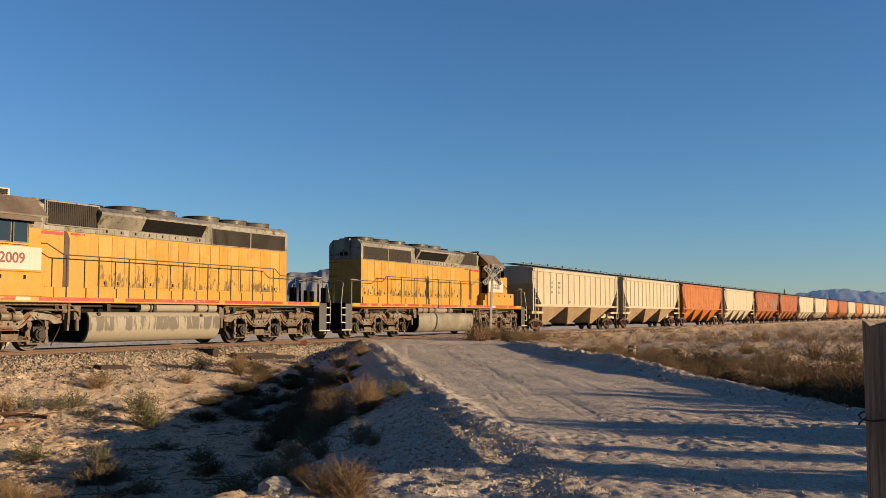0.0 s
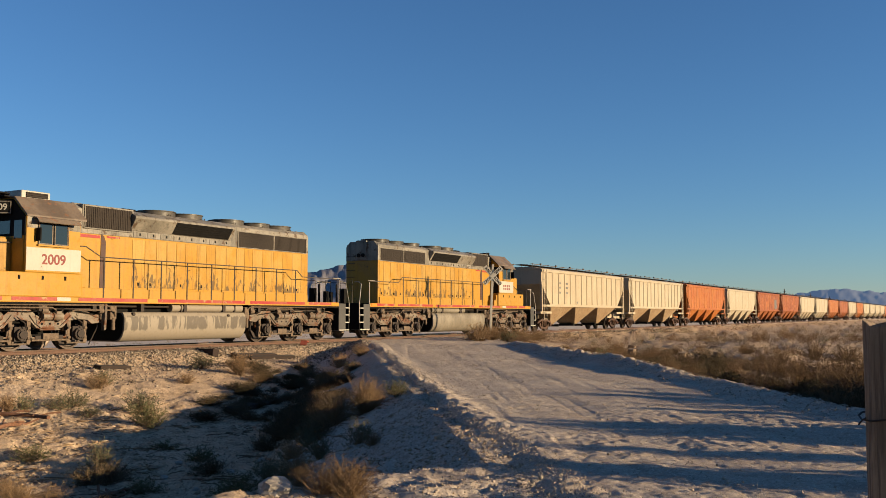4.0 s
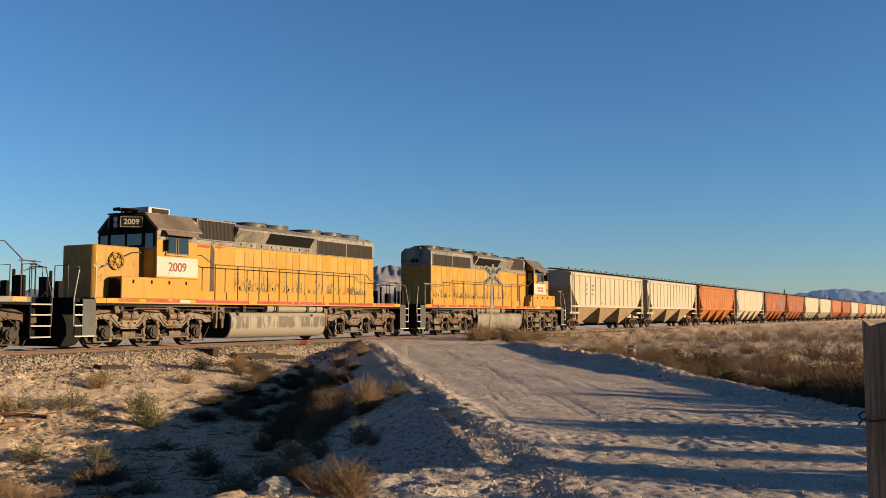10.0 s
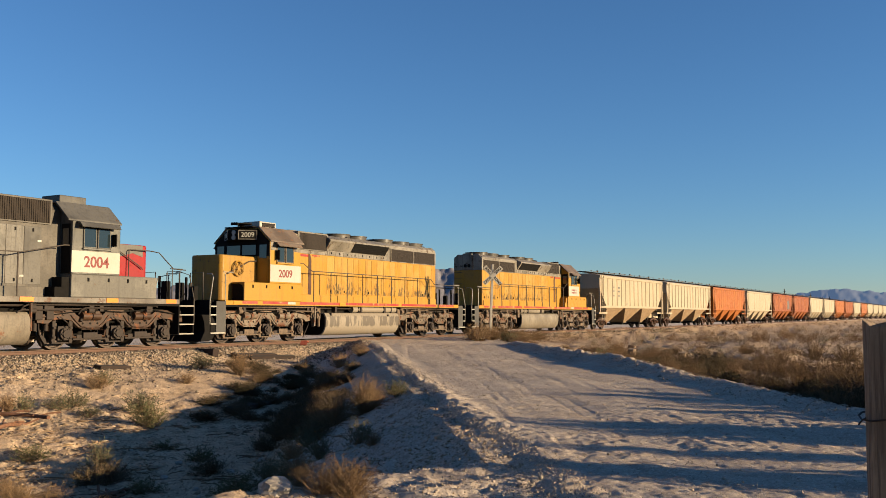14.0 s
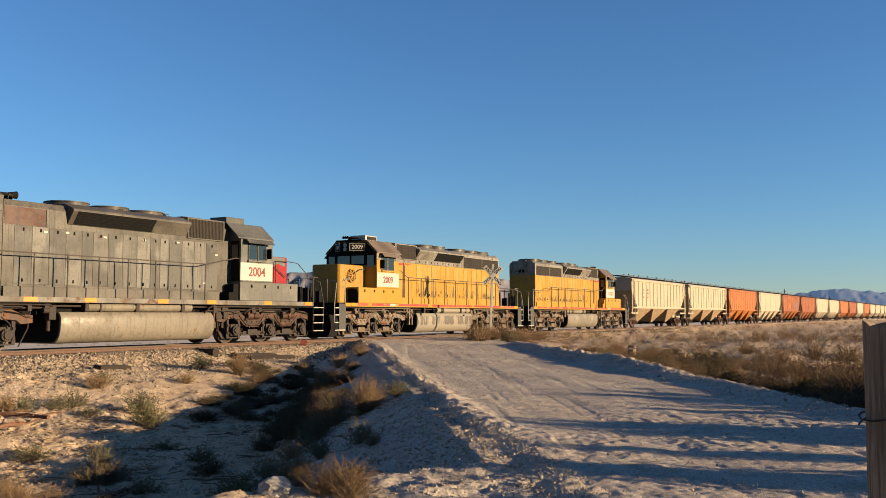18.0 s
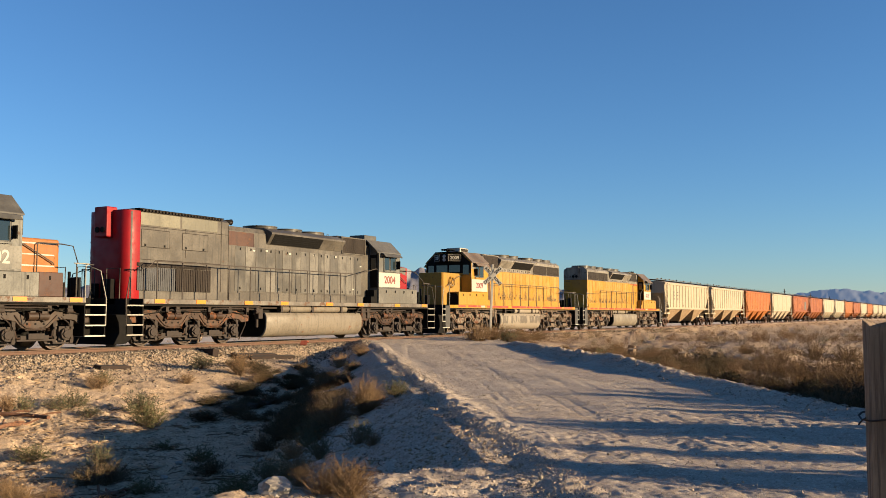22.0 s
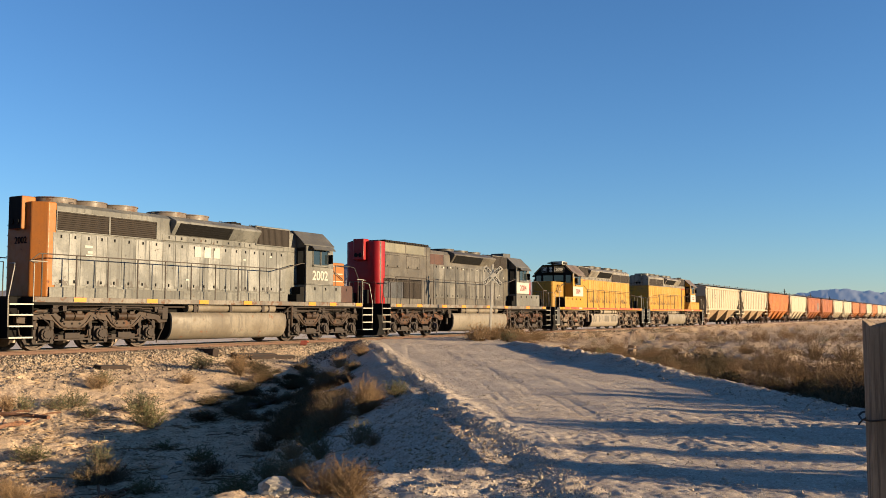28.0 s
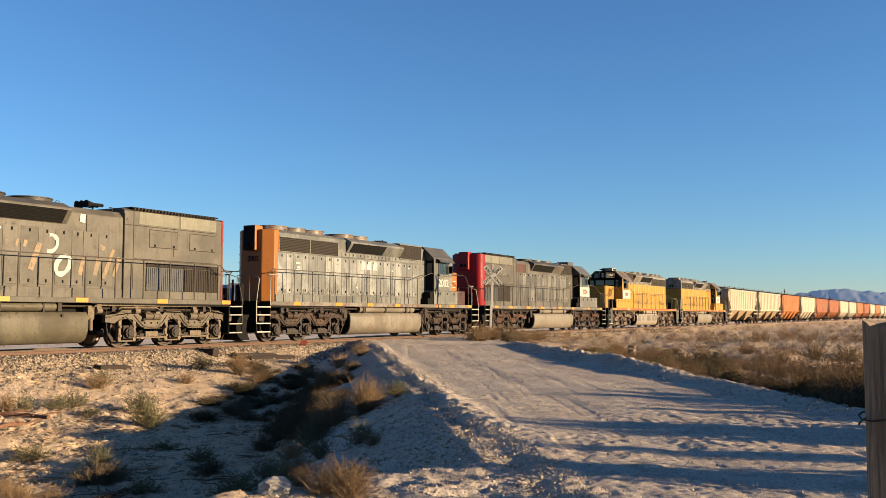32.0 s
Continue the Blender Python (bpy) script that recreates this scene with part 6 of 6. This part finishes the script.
replicate("gravel", CHIPS, np.stack([x, y, ground_z(x, y) + size * .2], -1), size, PEBBLE, "loose grey gravel on the road shoulder", "gravel", .8, seed=8)

# dead sticks and litter on the sand
def stick_base(seed):
    r3 = np.random.default_rng(seed)
    pts = [(-.5, 0, .02), (-.1, r3.uniform(-.12, .12), .06), (.3, r3.uniform(-.2, .2), .05), (.55, r3.uniform(-.3, .3), .1)]
    s = Shape().tube(pts, .018, 3)
    tri = [(f[0], f[1], f[2]) for f in s.f] + [(f[0], f[2], f[3]) for f in s.f if len(f) == 4]
    return np.array(s.v), np.array(tri)


n = 5200
r, a = 7 * np.exp(rng.uniform(0, 1.25, n)), math.atan2(AHEAD.y, AHEAD.x) + np.radians(rng.uniform(-26, 28, n))
x, y = r * np.cos(a), r * np.sin(a)
keep = ((road_side(x, y) > 1.5) | (road_side(x, y) < -6.8)) & (y < TRACK_Y - 2.4) & (np.hypot(x, y) > 9.5) & (vnoise(x * .8, y * .8, 77) > .42)
x, y = x[keep], y[keep]
STICK = stone_material("dead_sticks", (0.38, 0.26, 0.15), (0.16, 0.10, 0.06))
replicate("litter", [stick_base(k) for k in range(5)], np.stack([x, y, ground_z(x, y) + .005], -1), rng.uniform(.12, .5, len(x)), STICK, "dead sticks and dry litter on sand", "litter", 1.0, .25, seed=9)

# ties under the rails
for k in range(230):
    x = -6 + k * .55
    t = new("tie", shared("tie", lambda: Shape().box(-.115, .115, -1.3, 1.3, -.34, -.155).mesh("tie", TIE, .01)))
    t.matrix_basis = pose(x, TRACK_Y, 0, 0, 0, 0)
    t.parent = rail_track

# the white rock and other loose things
def boulder(x, y, r, label, seed, mat=ROCK, flat=.7):
    bm = bmesh.new()
    bmesh.ops.create_icosphere(bm, subdivisions=4, radius=r)
    for v in bm.verts:
        v.co *= 1 + .35 * noise.noise(v.co * (1.6 / r) + Vector((seed, 0, 0))) + .12 * noise.noise(v.co * (5 / r) + Vector((0, seed, 0)))
        v.co.z *= flat
    me = bpy.data.meshes.new("rock")
    bm.to_mesh(me)
    bm.free()
    me.materials.append(mat)
    ob = tagged(new("rock", me), label, "rock")
    ob.matrix_basis = pose(x, y, gz(x, y) + r * flat * (.05 if r > .1 else .35), 0, 0, 40 * seed)


boulder(6.5, 5.36, .17, "pale chalky rock on the sand", 3)
for k, (x, y, r) in enumerate(((49.0, 23.7, .22), (49.6, 24.0, .18), (50.2, 23.9, .27), (48.6, 23.2, .16), (50.8, 24.2, .17))):
    boulder(x, y, r, "tan rubble stone beside the road mouth", k + 60, ROCK, .5)
for k in range(26):
    r, a = rng.uniform(8, 20), math.atan2(AHEAD.y, AHEAD.x) + radians(rng.uniform(2, 27))
    x, y = r * math.cos(a), r * math.sin(a)
    if road_side(x, y) > 1 and y < 23:
        boulder(x, y, rng.uniform(.03, .07), "small pale rock on sandy ground", k + 5)


ROTTEN = plain("rotten_tie_wood", (0.038, 0.021, 0.013), 0.95, 0.0, 0.5, 7)


def old_tie(x, y, turn, tilt, L=2.4):
    bm = Shape().box(-L / 2, L / 2, -.14, .14, -.13, .13).mesh("discarded_tie", ROTTEN, .015)
    ob = tagged(new("discarded_tie", bm), "dark rotten timber tie lying beside the track", "railway tie", "discarded ties")
    ob.matrix_basis = pose(x, y, gz(x, y) - .01, 8, tilt, turn)


for x, y, turn, tilt, L in ((26.9, 23.3, 4, 2, 2.5), (27.4, 22.9, -8, 1, 2.2), (19.4, 22.3, 14, 3, 1.5), (25.0, 23.9, 85, 0, 1.0), (19.4, 16.75, 10, -1, 2.6)):
    old_tie(x, y, turn, tilt, L)


def fallen_branch(x, y, turn, L, seed):
    """A bleached dead branch with a few side limbs."""
    r3 = random.Random(seed)
    e = new("fallen_branch")
    tagged(e, "dead reddish-brown branch lying on the sand", "branch", "dead branches")
    main = [(L * (k / 5 - .5), r3.uniform(-.08, .08) * L, .05 + .03 * math.sin(k)) for k in range(6)]
    part("limb", Shape().tube(main, .045, 7), DEADWOOD, e, soft=True)
    for k in (1, 2, 3, 4):
        p = main[k]
        q = r3.choice((-1, 1))
        part("side_limb", Shape().tube([p, (p[0] + .12 * L, p[1] + q * .1 * L, p[2] + .05), (p[0] + .24 * L, p[1] + q * .16 * L, p[2] + r3.uniform(0, .12))], .02, 5), DEADWOOD, e, soft=True)
    e.matrix_basis = pose(x, y, gz(x, y), 0, 0, turn)


DEADWOOD = plain("dead_branch_wood", (0.24, 0.115, 0.06), 0.95, 0.0, 0.5, 12)
for k, (x, y, turn, L) in enumerate(((13.1, 18.1, -65, 1.7), (12.5, 17.35, 20, 1.1), (12.2, 18.3, -40, 1.0), (9.6, 11.0, 25, .8), (9.2, 10.6, -30, .7))):
    fallen_branch(x, y, turn, L, k + 3)
scrap = new("scrap_metal")
tagged(scrap, "rust-red scrap of bent sheet metal on ballast", "scrap metal")
part("sheet", Shape().prism([(-.22, 0), (-.05, .16), (.2, .1), (.24, .13), (-.04, .2), (-.25, .03)], "y", -.14, .14), plain("red_rusty_sheet", (0.42, 0.09, 0.045), 0.8, 0.0, 0.4, 8), scrap, bevel=.004)
scrap.matrix_basis = pose(31.0, 24.15, gz(31.0, 24.15) + .02, 0, 0, 25)


# ---- shrubs ----
def twig_material(name, a, b):
    m, nt, bs = material(name)
    g = nt.nodes.new("ShaderNodeNewGeometry")
    oi = nt.nodes.new("ShaderNodeObjectInfo")
    a, b = tuple(x * 0.62 for x in a), tuple(x * 0.62 for x in b)
    c = mix_node(nt, g.outputs["Random Per Island"], a, b)
    c = mix_node(nt, step_node(nt, oi.outputs["Random"], 0, 1, 0, .35), c, tuple(x * .6 for x in a))
    nt.links.new(c, bs.inputs["Base Color"])
    bs.inputs["Roughness"].default_value = .9
    bs.inputs["Specular IOR Level"].default_value = .1
    return m


def shrub_parts(seed, stems, leaves, spread, leaf, tall=1.0):
    """Base arrays of a shrub one unit high: thin branching stems, and small leaves or seed heads along them."""
    rng = np.random.default_rng(seed)
    sv, sf, lv, lf = [], [], [], []
    def stick(p, q, r0, r1):
        d = (q - p) / max(1e-6, np.linalg.norm(q - p))
        s = np.cross(d, (0, 0, 1.0)) if abs(d[2]) < .95 else np.array((1.0, 0, 0))
        s = s / max(1e-6, np.linalg.norm(s))
        u = np.cross(d, s)
        n0 = len(sv)
        for base, r in ((p, r0), (q, r1)):
            for k in range(3):
                sv.append(base + r * (math.cos(k * 2.094) * s + math.sin(k * 2.094) * u))
        sf.extend([(n0, n0 + 1, n0 + 4, n0 + 3), (n0 + 1, n0 + 2, n0 + 5, n0 + 4), (n0 + 2, n0, n0 + 3, n0 + 5)])
    tips = []
    for k in range(stems):
        a, t = rng.uniform(0, 6.283), rng.beta(1.3, 1.2) * spread
        d = np.array((math.cos(a) * math.sin(t), math.sin(a) * math.sin(t), math.cos(t)))
        L = rng.uniform(.6, 1.0) * tall * (1 - .25 * t / 1.5)
        p = np.array((rng.normal(0, .05), rng.normal(0, .05), -.03))
        r = .010
        for j in range(4):
            d = d + rng.normal(0, .16, 3) + np.array((0, 0, .06))
            d /= np.linalg.norm(d)
            q = p + d * L / 4
            stick(p, q, r, r * .7)
            if j > 0:
                for _ in range(2):
                    dd = d + rng.normal(0, .5, 3)
                    dd /= np.linalg.norm(dd)
                    e = q + dd * L * rng.uniform(.1, .3)
                    stick(q, e, r * .5, r * .22)
                    tips.append((q, e))
            p, r = q, r * .7
        tips.append((p - d * L / 4, p))
    for k in range(leaves):
        p, q = tips[rng.integers(len(tips))]
        c = p + (q - p) * rng.uniform(.2, 1.05) + rng.normal(0, .012, 3)
        d, u = rng.normal(0, 1, 3), rng.normal(0, 1, 3)
        d = d / np.linalg.norm(d) + np.array((0, 0, .5))
        u = np.cross(d, u)
        u /= max(1e-6, np.linalg.norm(u))
        s = leaf * rng.uniform(.6, 1.4)
        n0 = len(lv)
        lv.extend([c - d * s, c + u * s * .42, c + d * s, c - u * s * .42])
        lf.append((n0, n0 + 1, n0 + 2, n0 + 3))
    return (np.array(sv), np.array(sf)), (np.array(lv), np.array(lf))


def to_mesh(name, vf, mat):
    me = bpy.data.meshes.new(name)
    me.from_pydata([tuple(p) for p in vf[0]], [], [tuple(int(i) for i in q) for q in vf[1]])
    me.materials.append(mat)
    return me


TWIG = twig_material("dry_twigs", (0.34, 0.24, 0.14), (0.20, 0.13, 0.075))
STRAW = twig_material("straw_leaves", (0.47, 0.30, 0.15), (0.29, 0.18, 0.085))
BRUSH = twig_material("brown_brush", (0.30, 0.18, 0.088), (0.15, 0.088, 0.042))
RUSSET = twig_material("russet_leaves", (0.17, 0.105, 0.05), (0.25, 0.155, 0.075))
SAGE = twig_material("sage_leaves", (0.20, 0.20, 0.115), (0.12, 0.13, 0.07))
OLIVE = twig_material("olive_leaves", (0.115, 0.125, 0.055), (0.20, 0.19, 0.085))
# leaf colour lowered so that it carries the shade of the ditch
SHADELEAF = twig_material("dark_leaves", (0.075, 0.07, 0.04), (0.11, 0.085, 0.05))
BASES = {
    "dry": (150, 5200, 1.15, .0125, STRAW, "dry tan desert shrub with bare twigs"),
    "twiggy": (210, 400, 1.3, .012, STRAW, "bare twiggy tumbleweed shrub"),
    "russet": (130, 6500, 1.25, .0125, RUSSET, "rust-brown dry desert shrub"),
    "sage": (90, 3200, 1.3, .022, SAGE, "grey-green sagebrush on sandy ground"),
    "dark": (150, 5200, 1.35, .02, SHADELEAF, "saltbush with leaf colour darkened for shade"),
    "thick": (170, 16000, 1.2, .034, SHADELEAF, "tall dense dark saltbush beside the road"),
    "olive": (90, 3400, 1.35, .024, OLIVE, "low olive-green saltbush on sandy ground"),
}
SHRUBS, RAW = {}, {}
for name, (stems, leaves, spread, leaf, mat, text) in BASES.items():
    for v in range(3):
        st, lv = shrub_parts(sum(map(ord, name)) + 31 * v, stems, leaves, spread, leaf)
        RAW[name, v] = st, lv
        SHRUBS[name, v] = to_mesh("stems", st, TWIG), to_mesh("foliage", lv, mat)


def shrub(kind, v, x, y, h, wide=1.0, turn=0.0, sink=0.03):
    e = new("shrub")
    tagged(e, BASES[kind][5], "shrub", "desert shrubs")
    part("twigwork", SHRUBS[kind, v % 3][0], TWIG, e)
    part("foliage", SHRUBS[kind, v % 3][1], BASES[kind][4], e)
    e.matrix_basis = Matrix.LocRotScale((x, y, gz(x, y) - sink), Euler((0, 0, turn)), (h * wide, h * wide, h))
    return e


for k, (kind, x, y, h, wide) in enumerate((
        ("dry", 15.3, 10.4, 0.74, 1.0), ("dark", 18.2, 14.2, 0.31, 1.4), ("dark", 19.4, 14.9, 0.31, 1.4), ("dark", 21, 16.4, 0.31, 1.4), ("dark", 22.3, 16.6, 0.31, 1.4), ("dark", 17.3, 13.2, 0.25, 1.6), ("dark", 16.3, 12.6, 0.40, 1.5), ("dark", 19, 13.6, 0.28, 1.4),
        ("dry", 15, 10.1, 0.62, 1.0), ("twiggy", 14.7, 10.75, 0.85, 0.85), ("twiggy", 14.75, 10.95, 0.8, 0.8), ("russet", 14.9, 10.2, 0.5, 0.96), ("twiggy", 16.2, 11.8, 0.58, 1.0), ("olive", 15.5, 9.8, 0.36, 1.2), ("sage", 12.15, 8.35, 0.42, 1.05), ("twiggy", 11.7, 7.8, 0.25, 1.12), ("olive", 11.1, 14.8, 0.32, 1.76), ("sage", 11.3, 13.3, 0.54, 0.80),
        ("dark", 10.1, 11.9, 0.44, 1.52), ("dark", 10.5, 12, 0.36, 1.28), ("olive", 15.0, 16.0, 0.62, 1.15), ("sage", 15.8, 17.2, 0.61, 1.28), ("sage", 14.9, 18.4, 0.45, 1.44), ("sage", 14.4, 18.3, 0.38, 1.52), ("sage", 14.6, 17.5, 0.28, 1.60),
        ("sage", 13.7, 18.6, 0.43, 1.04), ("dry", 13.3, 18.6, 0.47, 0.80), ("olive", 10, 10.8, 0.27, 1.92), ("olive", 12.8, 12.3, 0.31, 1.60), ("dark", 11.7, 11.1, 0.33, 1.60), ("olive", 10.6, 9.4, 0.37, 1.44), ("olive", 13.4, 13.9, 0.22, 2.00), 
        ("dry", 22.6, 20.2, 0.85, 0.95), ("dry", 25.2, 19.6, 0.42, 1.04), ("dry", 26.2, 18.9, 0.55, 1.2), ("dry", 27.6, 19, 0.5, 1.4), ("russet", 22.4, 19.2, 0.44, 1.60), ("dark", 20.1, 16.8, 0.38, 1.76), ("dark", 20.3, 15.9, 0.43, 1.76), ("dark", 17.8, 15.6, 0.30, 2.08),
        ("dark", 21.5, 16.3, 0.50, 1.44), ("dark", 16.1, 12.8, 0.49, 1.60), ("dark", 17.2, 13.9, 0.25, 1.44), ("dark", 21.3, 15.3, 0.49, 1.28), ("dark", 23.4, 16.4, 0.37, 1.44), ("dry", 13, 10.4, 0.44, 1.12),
        ("sage", 13.6, 10.5, 0.51, 0.96), ("sage", 10.7, 8.7, 0.41, 0.96), ("dry", 10.8, 8.5, 0.45, 0.88), ("sage", 11.3, 9.5, 0.35, 1.20), ("dark", 13.9, 10.5, 0.42, 1.28), ("sage", 12.1, 9.1, 0.45, 0.96), ("olive", 10, 9.2, 0.32, 1.44),
        ("dry", 8.2, 11.2, 0.45, 1.12), ("dry", 8.6, 11, 0.35, 1.28), ("twiggy", 8.1, 9.5, 0.39, 0.96), ("dry", 8.6, 12, 0.48, 0.96), ("sage", 22.4, 21.6, 0.55, 1.28), ("dry", 16.9, 20, 0.45, 1.44), ("sage", 17.5, 20.4, 0.46, 1.20), ("dry", 19.9, 19.8, 0.36, 1.44),
        ("dry", 40.1, 20.6, 0.96, 1.28), ("dry", 42.6, 21.3, 0.8, 1.2), ("russet", 42.1, 20.9, 0.6, 1.5), ("dry", 48.8, 23.6, 1.05, 1.44), ("dry", 47.5, 21.9, 0.89, 1.44), ("russet", 40.9, 21.4, 0.62, 1.44), ("russet", 6.85, 4.85, 0.36, 1.15), ("russet", 6.7, 4.72, 0.35, 1.2), ("russet", 6.65, 4.97, 0.31, 1.2), ("dry", 6.75, 5.3, 0.22, 0.8),
        ("russet", 21.3, 2.2, 1.19, 0.88), ("russet", 22.8, 2.8, 1.03, 0.96), ("russet", 19.8, 1.8, 1.31, 0.80), ("dry", 23.8, 3.6, 0.84, 0.88), ("dry", 23.7, 4.5, 0.83, 1.04), ("dry", 27.1, 5.8, 0.49, 1.12), ("russet", 29.8, 7.3, 0.58, 1.20),
        ("dry", 31, 8.2, 0.51, 1.28), ("russet", 34, 10.2, 0.54, 1.44), ("dry", 37.7, 12.7, 0.52, 1.44), ("dry", 40.8, 15.1, 0.50, 1.60), ("russet", 43.9, 17.7, 0.46, 1.60), ("russet", 34.3, 5.8, 0.67, 1.28), ("russet", 39.1, 5.3, 0.83, 1.28), ("russet", 39.8, 4.2, 0.90, 1.28),
        ("dry", 43, 8.7, 0.61, 1.60), ("russet", 51.1, 22.5, 0.74, 1.60), ("twiggy", 22.5, 4, 0.59, 0.96), ("sage", 33.4, 7.4, 0.40, 1.44))):
    shrub(kind, k, x, y, h, wide, k * 1.7)
# dense brush in the ditch below the bank, leaf colour darkened for its shade
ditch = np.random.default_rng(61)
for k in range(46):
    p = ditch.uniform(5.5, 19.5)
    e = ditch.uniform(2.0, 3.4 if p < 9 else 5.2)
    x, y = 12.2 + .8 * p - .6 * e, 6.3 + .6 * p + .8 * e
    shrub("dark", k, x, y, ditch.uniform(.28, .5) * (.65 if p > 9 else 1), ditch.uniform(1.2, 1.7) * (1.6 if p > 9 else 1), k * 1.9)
# low brush on the shaded bank up to the crossing, darkened likewise
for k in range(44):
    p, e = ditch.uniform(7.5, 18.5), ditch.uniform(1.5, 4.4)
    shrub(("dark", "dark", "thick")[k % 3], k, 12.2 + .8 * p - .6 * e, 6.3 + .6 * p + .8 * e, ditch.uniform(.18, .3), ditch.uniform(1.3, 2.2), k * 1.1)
# thick brown brush beyond the road
for k in range(84):
    p, e = ditch.uniform(-3, 16), -6.9 - ditch.gamma(1.3, 1.6)
    x, y = 12.2 + .8 * p - .6 * e, 6.3 + .6 * p + .8 * e
    if math.degrees(math.atan2(y, x)) > 3.5 and math.hypot(x, y) > 17:
        shrub(("russet", "dark", "russet")[k % 3], k, x, y, ditch.uniform(.35, .7), ditch.uniform(1.0, 1.5), k * 1.9)
# low dense row along the far berm
for k in range(22):
    p, e = -1.4 + k * .42, -7.0 - ditch.uniform(0, .7)
    shrub(("dark", "russet", "thick")[k % 3], k, 12.2 + .8 * p - .6 * e, 6.3 + .6 * p + .8 * e, ditch.uniform(.34, .5), ditch.uniform(.9, 1.3), k * 1.3)
# tall brush on the sunny side of the road, past the fence
for k, (x, y, h, wide) in enumerate(((10.9, -4.0, 2.1, .45), (13.9, -2.9, 1.8, .5), (14.5, -2.7, 1.9, .55), (12.4, -3.9, 2.0, .27), (18.7, -.6, 1.65, .4), (19.4, -.3, 1.5, .45), (9.2, -4.3, 1.6, .25), (16.1, -2.2, 1.35, .5), (16.9, -2.4, 1.5, .45), (17.7, -2.2, 1.5, .45), (18.4, -1.9, 1.5, .45))):
    shrub("thick", k, x, y, h, wide, k * 2.3)
# brush along the far side of the road, on into the place beside it
brush = np.random.default_rng(23)
made = 0
while made < 60:
    p, off = brush.uniform(-9, 32), brush.gamma(1.6, 2.6)
    e = -6.5 - off
    x, y = 12.2 + .8 * p - .6 * e, 6.3 + .6 * p + .8 * e
    if abs(y - TRACK_Y) < 3.5 or math.hypot(x, y) < 8 or (math.hypot(x, y) < 12 and math.degrees(math.atan2(y, x)) > -2):
        continue
    kind = brush.choice(["dry", "russet", "dry", "russet", "twiggy", "sage"])
    shrub(str(kind), made, x, y, brush.uniform(.3, .65), brush.uniform(1.1, 1.7), made * 2.1)
    made += 1
# left flat and far field: one joined scrub of each colour
for name, mat, cnt, seed, lab in (("scrub_dry", BRUSH, 520, 51, "dry tan brush over the desert flat"), ("scrub_russet", RUSSET, 420, 52, "brown brush over the desert flat"), ("scrub_sage", SAGE, 220, 53, "grey-green sagebrush over the desert flat"), ("scrub_tan", BRUSH, 420, 54, "dry tan brush beside the track")):
    r2 = np.random.default_rng(seed)
    rad = 14 * np.exp(r2.uniform(0, 3.2, cnt * 3))
    a = math.atan2(AHEAD.y, AHEAD.x) + np.radians(r2.uniform(-30, 30, cnt * 3))
    if name == "scrub_tan":
        rad, a = 34 * np.exp(r2.uniform(0, 1.7, cnt * 3)), np.radians(r2.uniform(3, 24, cnt * 3))
    x, y = rad * np.cos(a), rad * np.sin(a)
    side = road_side(x, y)
    keep = (vnoise(x * .22, y * .22, 91) > .45) & ((rad > 30) | (side > 0)) & ((side > 1.2) | (side < -7)) & (np.abs(y - TRACK_Y) > 3.2) & ~((side > -1) & (y < 24))
    x, y = x[keep][:cnt], y[keep][:cnt]
    small = [shrub_parts(seed + 7 * v, 40, 800, 1.3, .018)[1] for v in range(4)]
    replicate(name, small, np.stack([x, y, ground_z(x, y) - .02], -1), r2.uniform(.35, .95, len(x)), mat, lab, "brush", .85, seed=seed)

# ---- what moves ----
TRAVEL_T = np.array([0, 1, 2, 3, 6, 7, 8, 9, 10, 11, 12, 13, 14, 16.5, 17, 18, 19, 20, 21, 22, 23, 24, 25, 28, 29, 30, 31, 32.0])
TRAVEL_S = np.array([-5.44, -5.15, -4.83, -4.46, -2.73, -1.87, -0.96, 0.04, 1.17, 2.48, 3.93, 5.51, 7.22, 11.83, 12.84, 15.04, 17.35, 19.76, 22.24, 24.79, 27.33, 29.9, 32.51, 40.44, 43.14, 45.9, 48.66, 51.4])
SPEED = np.gradient(TRAVEL_S, TRAVEL_T)


def travel(t):
    """Metres that the train has gone since the ninth second."""
    i = int(np.clip(np.searchsorted(TRAVEL_T, t) - 1, 0, len(TRAVEL_T) - 2))
    h = TRAVEL_T[i + 1] - TRAVEL_T[i]
    k = (t - TRAVEL_T[i]) / h
    a, b = TRAVEL_S[i], TRAVEL_S[i + 1]
    return float((2 * k**3 - 3 * k**2 + 1) * a + (k**3 - 2 * k**2 + k) * h * SPEED[i] + (3 * k**2 - 2 * k**3) * b + (k**3 - k**2) * h * SPEED[i + 1])


def motions():
    times = [i * 0.5 for i in range(65)]
    for ob, mid, turn in TRAIN:
        walk(ob, [(t, pose(20.004 + mid + travel(t), TRACK_Y, 0, 0, 0, turn)) for t in times])
    far = travel(32.0) - travel(0.0)
    fine = np.linspace(0, 32, 1281)
    gone = np.array([travel(t) for t in fine])
    steps = [0.0] + [float(np.interp(travel(0.0) + far * k / 88, gone, fine)) for k in range(1, 88)] + [32.0]
    rolls = [(t, travel(t)) for t in steps]
    for w, x, r, way in WHEELS:
        walk(w, [(t, pose(x, 0, r, 0, way * math.degrees(s / r) + 37 * x, 0)) for t, s in rolls])


motions()
